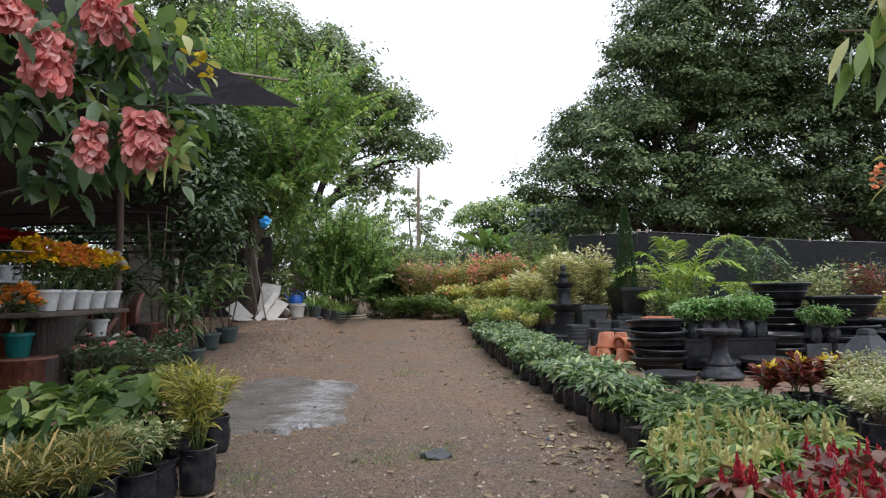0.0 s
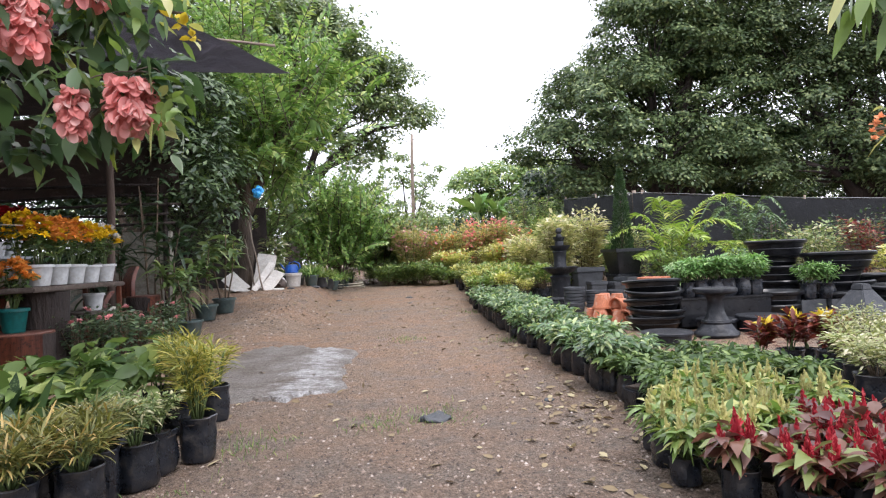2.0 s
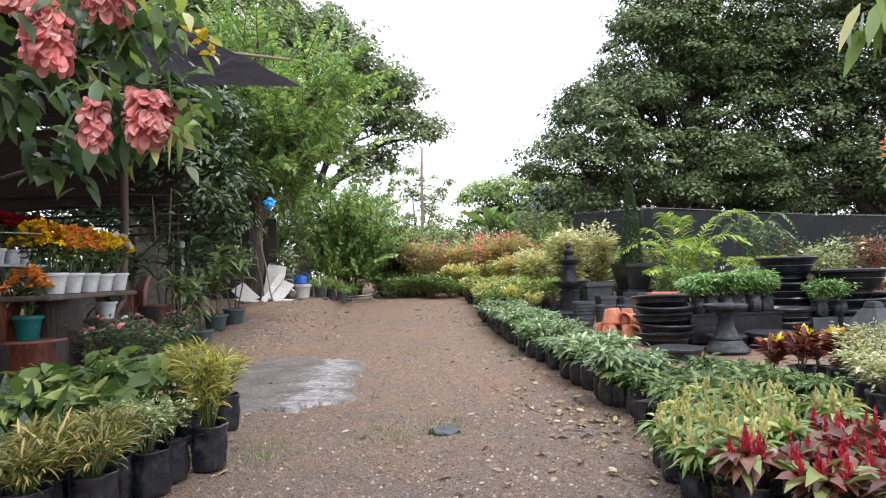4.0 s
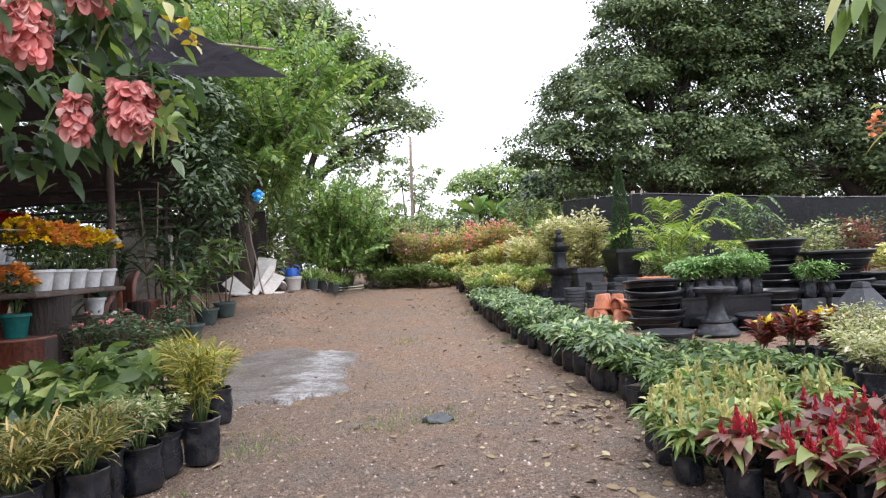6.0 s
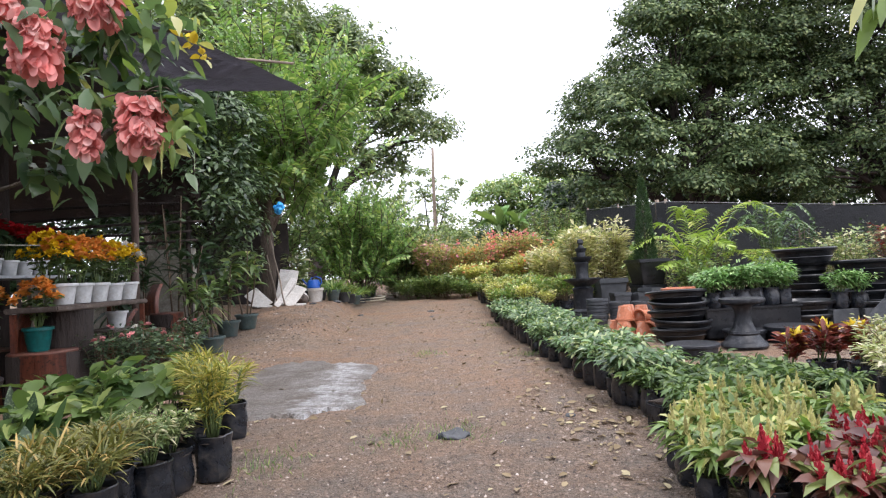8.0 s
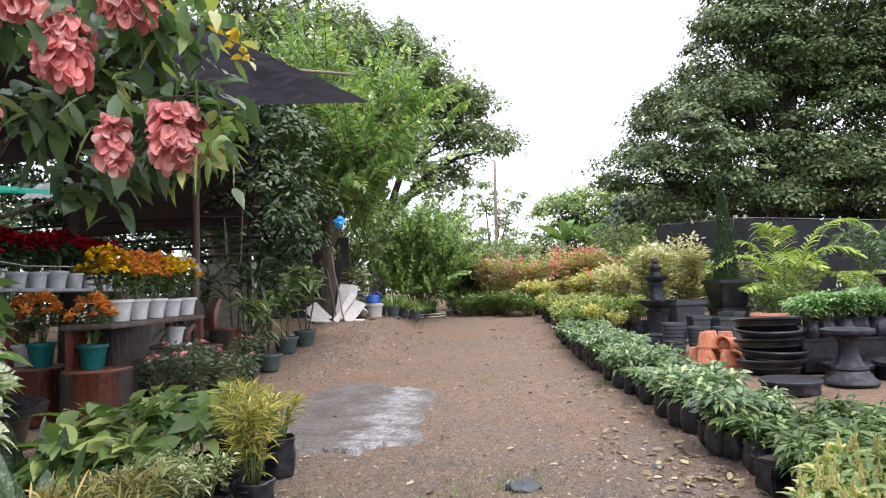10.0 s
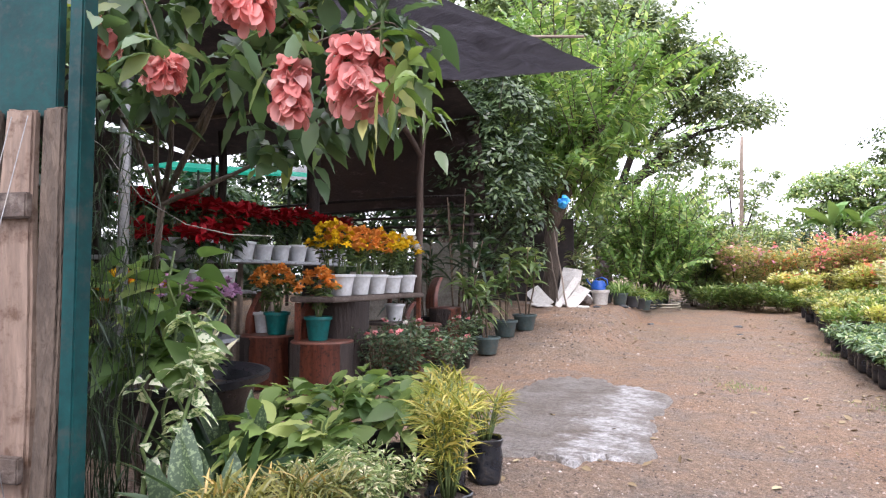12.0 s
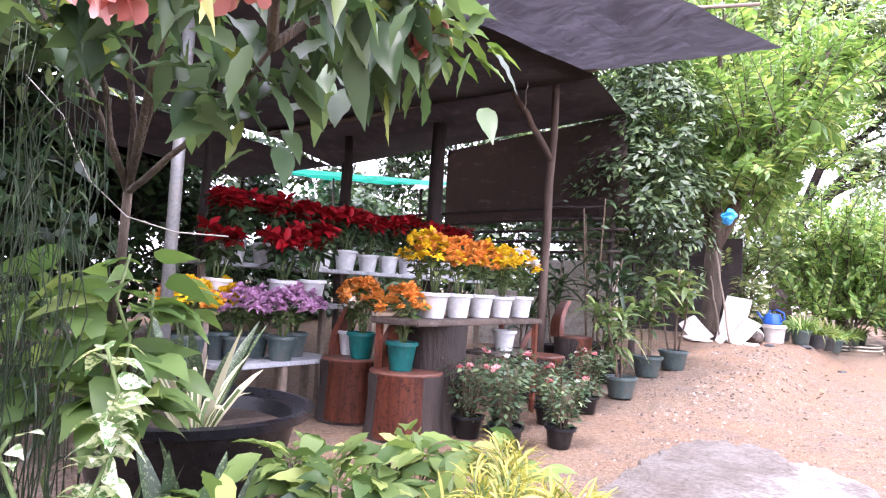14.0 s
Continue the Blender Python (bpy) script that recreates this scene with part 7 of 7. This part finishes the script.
# leaf colour darkened to hold the shade of the shed corner
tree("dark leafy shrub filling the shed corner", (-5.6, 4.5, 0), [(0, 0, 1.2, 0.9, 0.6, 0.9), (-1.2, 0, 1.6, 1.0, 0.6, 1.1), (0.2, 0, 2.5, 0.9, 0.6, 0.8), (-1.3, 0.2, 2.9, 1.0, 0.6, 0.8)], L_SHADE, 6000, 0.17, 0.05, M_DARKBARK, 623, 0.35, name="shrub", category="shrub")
# tree added mostly out of view; its crown shades the plants by the gate
tree("leafy tree added over the shed corner to shade the gate side", (-4.6, 4.0, 0), [(0, 0, 2.6, 0.7, 0.5, 0.5), (-0.9, -0.3, 3.0, 0.9, 0.7, 0.6), (0.2, -0.3, 3.4, 0.9, 0.6, 0.4)], L_DUSK, 6000, 0.15, 0.045, M_DARKBARK, 625, 0.4, per=70)
# hedge leaves coloured dark, so that it looks shaded beyond the shed
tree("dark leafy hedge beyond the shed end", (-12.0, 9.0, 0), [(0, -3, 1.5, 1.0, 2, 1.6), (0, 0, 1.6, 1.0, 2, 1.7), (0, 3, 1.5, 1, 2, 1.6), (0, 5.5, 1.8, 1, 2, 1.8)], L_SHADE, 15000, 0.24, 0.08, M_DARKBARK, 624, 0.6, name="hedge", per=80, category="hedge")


def broad_bush(at, label, leaf, n, spread, tall, size, seed, ratio=0.4, pot_r=0.14):
    t = thing("leafy_plant", label, "potted plant", at)
    pot(t, pot_r, pot_r * 1.4, M_BLACKPOT)
    leafy_plant(t, leaf, pot_r * 1.2, tall, spread, n, size, seed, "ribbed", ratio, 7, 0.4, 0.45, low=0.35)
    return t


L_BROAD = leafy("broad_leaf", (0.07, 0.14, 0.035), (0.19, 0.29, 0.07), (0.36, 0.46, 0.13), 0.18, 0.42, 0.35, spec=0.35)
for k, (x, y, tall, s) in enumerate(((-2.55, 5.0, 0.52, 0.24), (-2.2, 4.85, 0.55, 0.26), (-1.9, 5.1, 0.5, 0.24), (-2.0, 4.5, 0.46, 0.26), (-2.35, 4.5, 0.45, 0.25), (-1.95, 5.6, 0.5, 0.22), (-2.35, 5.5, 0.5, 0.24))):
    broad_bush((x, y, 0), "bright green broad-leaved plant in a black pot", L_BROAD, 62, 0.23, tall, s * 0.82, 631 + k, 0.42)
L_YGRASS = leafy("yellow_green_blade", (0.16, 0.21, 0.03), (0.38, 0.38, 0.06), (0.52, 0.46, 0.1), 0.25, 0.45, 0.3)
L_OLIVE = leafy("olive_blade", (0.08, 0.105, 0.02), (0.21, 0.215, 0.042), (0.4, 0.31, 0.09), 0.2, 0.5, 0.25)


def yellow_tuft(at, seed, tall, n=330, r=0.1, leaf=L_YGRASS, size=0.13, wide=0.16):
    t = thing("golden_tuft", "yellow-green narrow-leaved tufted plant in a black bag", "potted plant", at, group="golden tufts")
    bag(t, r, 0.24, seed=seed)
    leafy_plant(t, leaf, 0.22, tall, wide, n, size, seed, "strap", 0.07, 18, 0.4, 0.9, low=0.1)
    return t


yellow_tuft((-1.36, 4.42, 0), 641, 0.66, 700)
yellow_tuft((-1.62, 5.05, 0), 642, 0.6)
yellow_tuft((-1.75, 5.35, 0), 643, 0.6)
yellow_tuft((-1.5, 5.35, 0), 644, 0.5)
for k, (x, y, tall) in enumerate(((-1.66, 3.86, 0.42), (-1.82, 3.66, 0.42), (-1.62, 3.6, 0.38), (-1.8, 3.42, 0.38))):
    yellow_tuft((x, y, 0), 645 + k, tall, 400, leaf=L_OLIVE, size=0.13, wide=0.19)
for k, (x, y) in enumerate(((-1.53, 4.24), (-1.55, 4.03), (-1.75, 4.27), (-1.76, 4.05))):
    t = thing("variegated_plant", "white-edged small-leaved plant in a black bag", "potted plant", (x, y, 0), group="white-edged plants")
    bag(t, 0.11, 0.22, seed=k * 2.2)
    leafy_plant(t, L_WHITE, 0.2, 0.42, 0.16, 700, 0.042, 651 + k, "oval", 0.3, 12, 0.3, 0.3)


# ---------- flowering shrub that arches over the view ----------
def mussaenda():
    t = thing("flowering_shrub", "arching shrub with drooping salmon-pink bract clusters", "shrub", (-3.25, 4.55, 0))
    o = np.array([-3.25, 4.55, 0])
    r = np.random.default_rng(71)
    clusters = [(-1.54, 3.12, 1.99, 0.085, 0.2), (-1.39, 3.14, 1.67, 0.034, 0.17), (-1.21, 3.2, 1.71, 0.085, 0.19), (-1.82, 3.1, 1.76, 0.045, 0.06), (-2.14, 3.15, 1.94, 0.05, 0.08), (-1.33, 3.12, 2.14, 0.08, 0.14), (-1.66, 3.1, 2.17, 0.08, 0.14), (-1.95, 3.3, 2.25, 0.07, 0.12)]
    clusters = [(-0.3 + 1.2 * (x + 0.3), 0.72 + 1.2 * (y - 0.72), 1.07 + 1.2 * (z - 1.07), 1.2 * a, 1.2 * b) for x, y, z, a, b in clusters]
    clusters.append((-1.77, 4.7, 2.06, 0.05, 0.07))

    def out(x, y, z):
        return (-0.3 + 1.2 * (x + 0.3), 0.72 + 1.2 * (y - 0.72), 1.07 + 1.2 * (z - 1.07))
    fork = np.array(out(-2.5, 3.75, 1.45))
    wood = [tube(arc((-3.25, 4.55, 0), fork, 0, 7, 0.04, 1) - o, 0.024, 0.018, 8, 0.1)]
    limbs = [arc(fork, out(-1.55, 3.55, 1.68), -0.03, 9, 0.008, 2), arc(fork, out(-1.25, 3.3, 2.2), 0.16, 9, 0.008, 3), arc(fork, out(-2.1, 3.2, 2.15), 0.1, 8, 0.01, 4), arc(fork, out(-1.0, 3.22, 2.05), 0.28, 9, 0.008, 5), arc(out(-1.55, 3.55, 1.68), out(-1.1, 3.25, 1.82), 0.04, 6, 0.006, 6), arc(out(-1.55, 3.55, 1.68), (-1.8, 4.65, 2.12), 0.05, 6, 0.006, 9), arc(fork, out(-2.75, 3.3, 2.3), 0.1, 8, 0.01, 7), arc(fork, out(-1.9, 3.4, 2.35), 0.2, 8, 0.01, 8)]
    for k, p in enumerate(limbs):
        wood.append(tube(p - o, 0.015, 0.006, 6, 0.08, k))
    for c in clusters:
        best = min((p[-1] for p in limbs), key=lambda q: np.linalg.norm(q - np.array(c[:3])))
        wood.append(tube(arc(best, np.array(c[:3]) + [0, 0, c[4] * 0.5], 0.04, 5) - o, 0.005, 0.003, 5))
    part_np("branch", tubes_mesh("branch", wood, M_BARK), t)
    for k, (x, y, z, rad, h) in enumerate(clusters):
        n = int(80 + 1500 * rad)
        u = r.uniform(0, 1, n)
        a = r.uniform(0, TAU, n)
        q = rad * 0.72 * np.sin(math.pi * (0.16 + 0.7 * u)) ** 0.6
        side = np.stack([np.cos(a), np.sin(a), np.zeros(n)], 1)
        b = np.array([x, y, z]) + side * q[:, None] * r.uniform(0.75, 1.05, (n, 1)) + np.stack([0 * u, 0 * u, 0.95 * h * (0.5 - u)], 1) - o
        w = side * r.uniform(0.1, 0.9, (n, 1)) + [0, 0, -0.6] + r.normal(0, 0.45, (n, 3))
        big = r.uniform(0.6, 1.25, n)
        part_np("flower", mesh_np("flower", *blades(b, w, (0.16 * rad + 0.04) * big, (0.1 * rad + 0.036) * big, "ruff", 0.75, 0.25, 700 + k, up=side + [0, 0, 0.35]), P_SALMON, True), t, "drooping salmon-pink bracts")
    B, W, L = [], [], []
    for k, p in enumerate(limbs):
        for m in range(95 if k else 50):
            u = r.uniform(0.45 if k else 0.8, 1.0)
            x = p[int(u * (len(p) - 1))] + r.normal(0, 0.07, 3)
            B.append(x + [0, 0, 0.02])
            W.append(r.normal(0, 1, 3) + [0.35, -0.2, -0.25])
            L.append(r.uniform(0.09, 0.17))
    for c in clusters:
        for m in range(16):
            B.append(np.array(c[:3]) + r.normal(0, 1, 3) * [0.1, 0.08, 0.05] + [0, 0, 0.5 * c[4] - 0.01])
            W.append(r.normal(0, 1, 3) + [0.3, 0, -0.55])
            L.append(r.uniform(0.08, 0.15))
    for m in range(46):     # the hanging leaves under the outer cluster
        B.append(np.array([-1.86, 4.6, 1.98]) + r.normal(0, 1, 3) * [0.14, 0.09, 0.08])
        W.append(r.normal(0, 0.5, 3) + [0.1, 0, -0.8])
        L.append(r.uniform(0.1, 0.17))
    L = np.array(L)
    part_np("leaves", mesh_np("leaves", *blades(np.array(B) - o, np.array(W), L * 1.1, L * 0.56, "ribbed", 0.25, 0.35, 72), L_MUSS, True), t)
    n = 90          # young pale leaves on the outer limb
    p = limbs[3]
    b = p[r.integers(4, len(p), n)] + r.normal(0, 0.09, (n, 3)) - o
    b[:30] = np.array(out(-1.1, 3.2, 1.68)) + r.normal(0, 1, (30, 3)) * [0.06, 0.05, 0.09] - o
    b[30:48] = np.array([-1.68, 4.72, 2.02]) + r.normal(0, 1, (18, 3)) * [0.04, 0.04, 0.05] - o
    L = r.uniform(0.07, 0.13, n)
    part_np("young_leaves", mesh_np("young_leaves", *blades(b, r.normal(0, 1, (n, 3)) + [0.5, -0.1, -0.3], L, L * 0.42, "ribbed", 0.3, 0.4, 74), L_LIME, True), t, "pale young leaves")
    heads(t, np.array([out(-1.01, 3.19, 1.99), out(-0.98, 3.2, 1.95), out(-1.04, 3.2, 2.02)]) - o, 5, 0.07, L_YELLOW, 73, "yellow_leaves", "oval", 0.5, 0.6)


mussaenda()


def right_branch():
    t = thing("overhanging_tree", "young tree with hanging fresh green leaves and orange blooms", "tree", (2.75, 2.95, 0))
    o = np.array([2.75, 2.95, 0])
    r = np.random.default_rng(81)
    limbs = [arc((2.7, 2.95, 1.9), (1.56, 3.05, 2.12), 0.1, 8, 0.01, 1), arc((2.7, 2.95, 2.0), (1.62, 2.95, 2.28), 0.1, 8, 0.01, 2), arc((2.72, 2.95, 1.3), (1.62, 3.0, 1.5), 0.06, 8, 0.01, 3)]
    wood = [tube(arc((2.75, 2.95, 0), (2.7, 2.95, 2.4), 0, 7, 0.02) - o, 0.035, 0.02, 8)] + [tube(p - o, 0.012, 0.005, 6) for p in limbs]
    part_np("trunk", tubes_mesh("trunk", wood, M_TWIG), t)
    B, W, L = [], [], []
    for k, p in enumerate(limbs):
        for m in range(80 if k < 2 else 60):
            B.append(p[int(r.uniform(0.45, 1) * 7)] + r.normal(0, 0.05, 3))
            W.append(r.normal(0, 0.45, 3) + [-0.25, 0, -0.9 if k < 2 else -0.1])
            L.append(r.uniform(0.1, 0.2) if k < 2 else r.uniform(0.06, 0.11))
    L = np.array(L)
    part_np("crown", mesh_np("crown", *blades(np.array(B) - o, np.array(W), L, L * 0.36, "oval", 0.22, 0.4, 82), L_LIME), t)
    heads(t, np.array([(1.64, 3.0, 1.52), (1.67, 3.02, 1.48), (1.62, 3.0, 1.49), (1.66, 3.0, 1.545), (1.7, 3.0, 1.51), (1.63, 3.0, 1.46)]) - o, 14, 0.022, P_PEACH, 83, "bloom", "petal", 0.6, 1.0, split=True)


right_branch()

# plain unseen wall, added to close the yard behind the gateway and cut skylight
solid("wall_back", box(24, 0.2, 2.6, 0.02), M_CREAMWALL, "unseen plain rendered wall added to close the yard", "wall", "structure", at=pose(0, -4, 0))

grassy((-1.98, 3.9, 0), "dark strap-leaved plant in a black pot", L_SHADE, 661, 0.12, 20, 0.62, 0.05, up=1.2, droop=0.25)
grassy((-2.35, 4.2, 0), "dark strap-leaved plant in a black pot", L_SHADE, 662, 0.12, 22, 0.72, 0.05, up=1.2, droop=0.25)
shrub_thing("silvery-leaved shrub in the shade of the bank", (-3.0, 16.7, 0.56), L_WHITE, 260, 0.4, 1.3, 0.2, 663, stems=10)
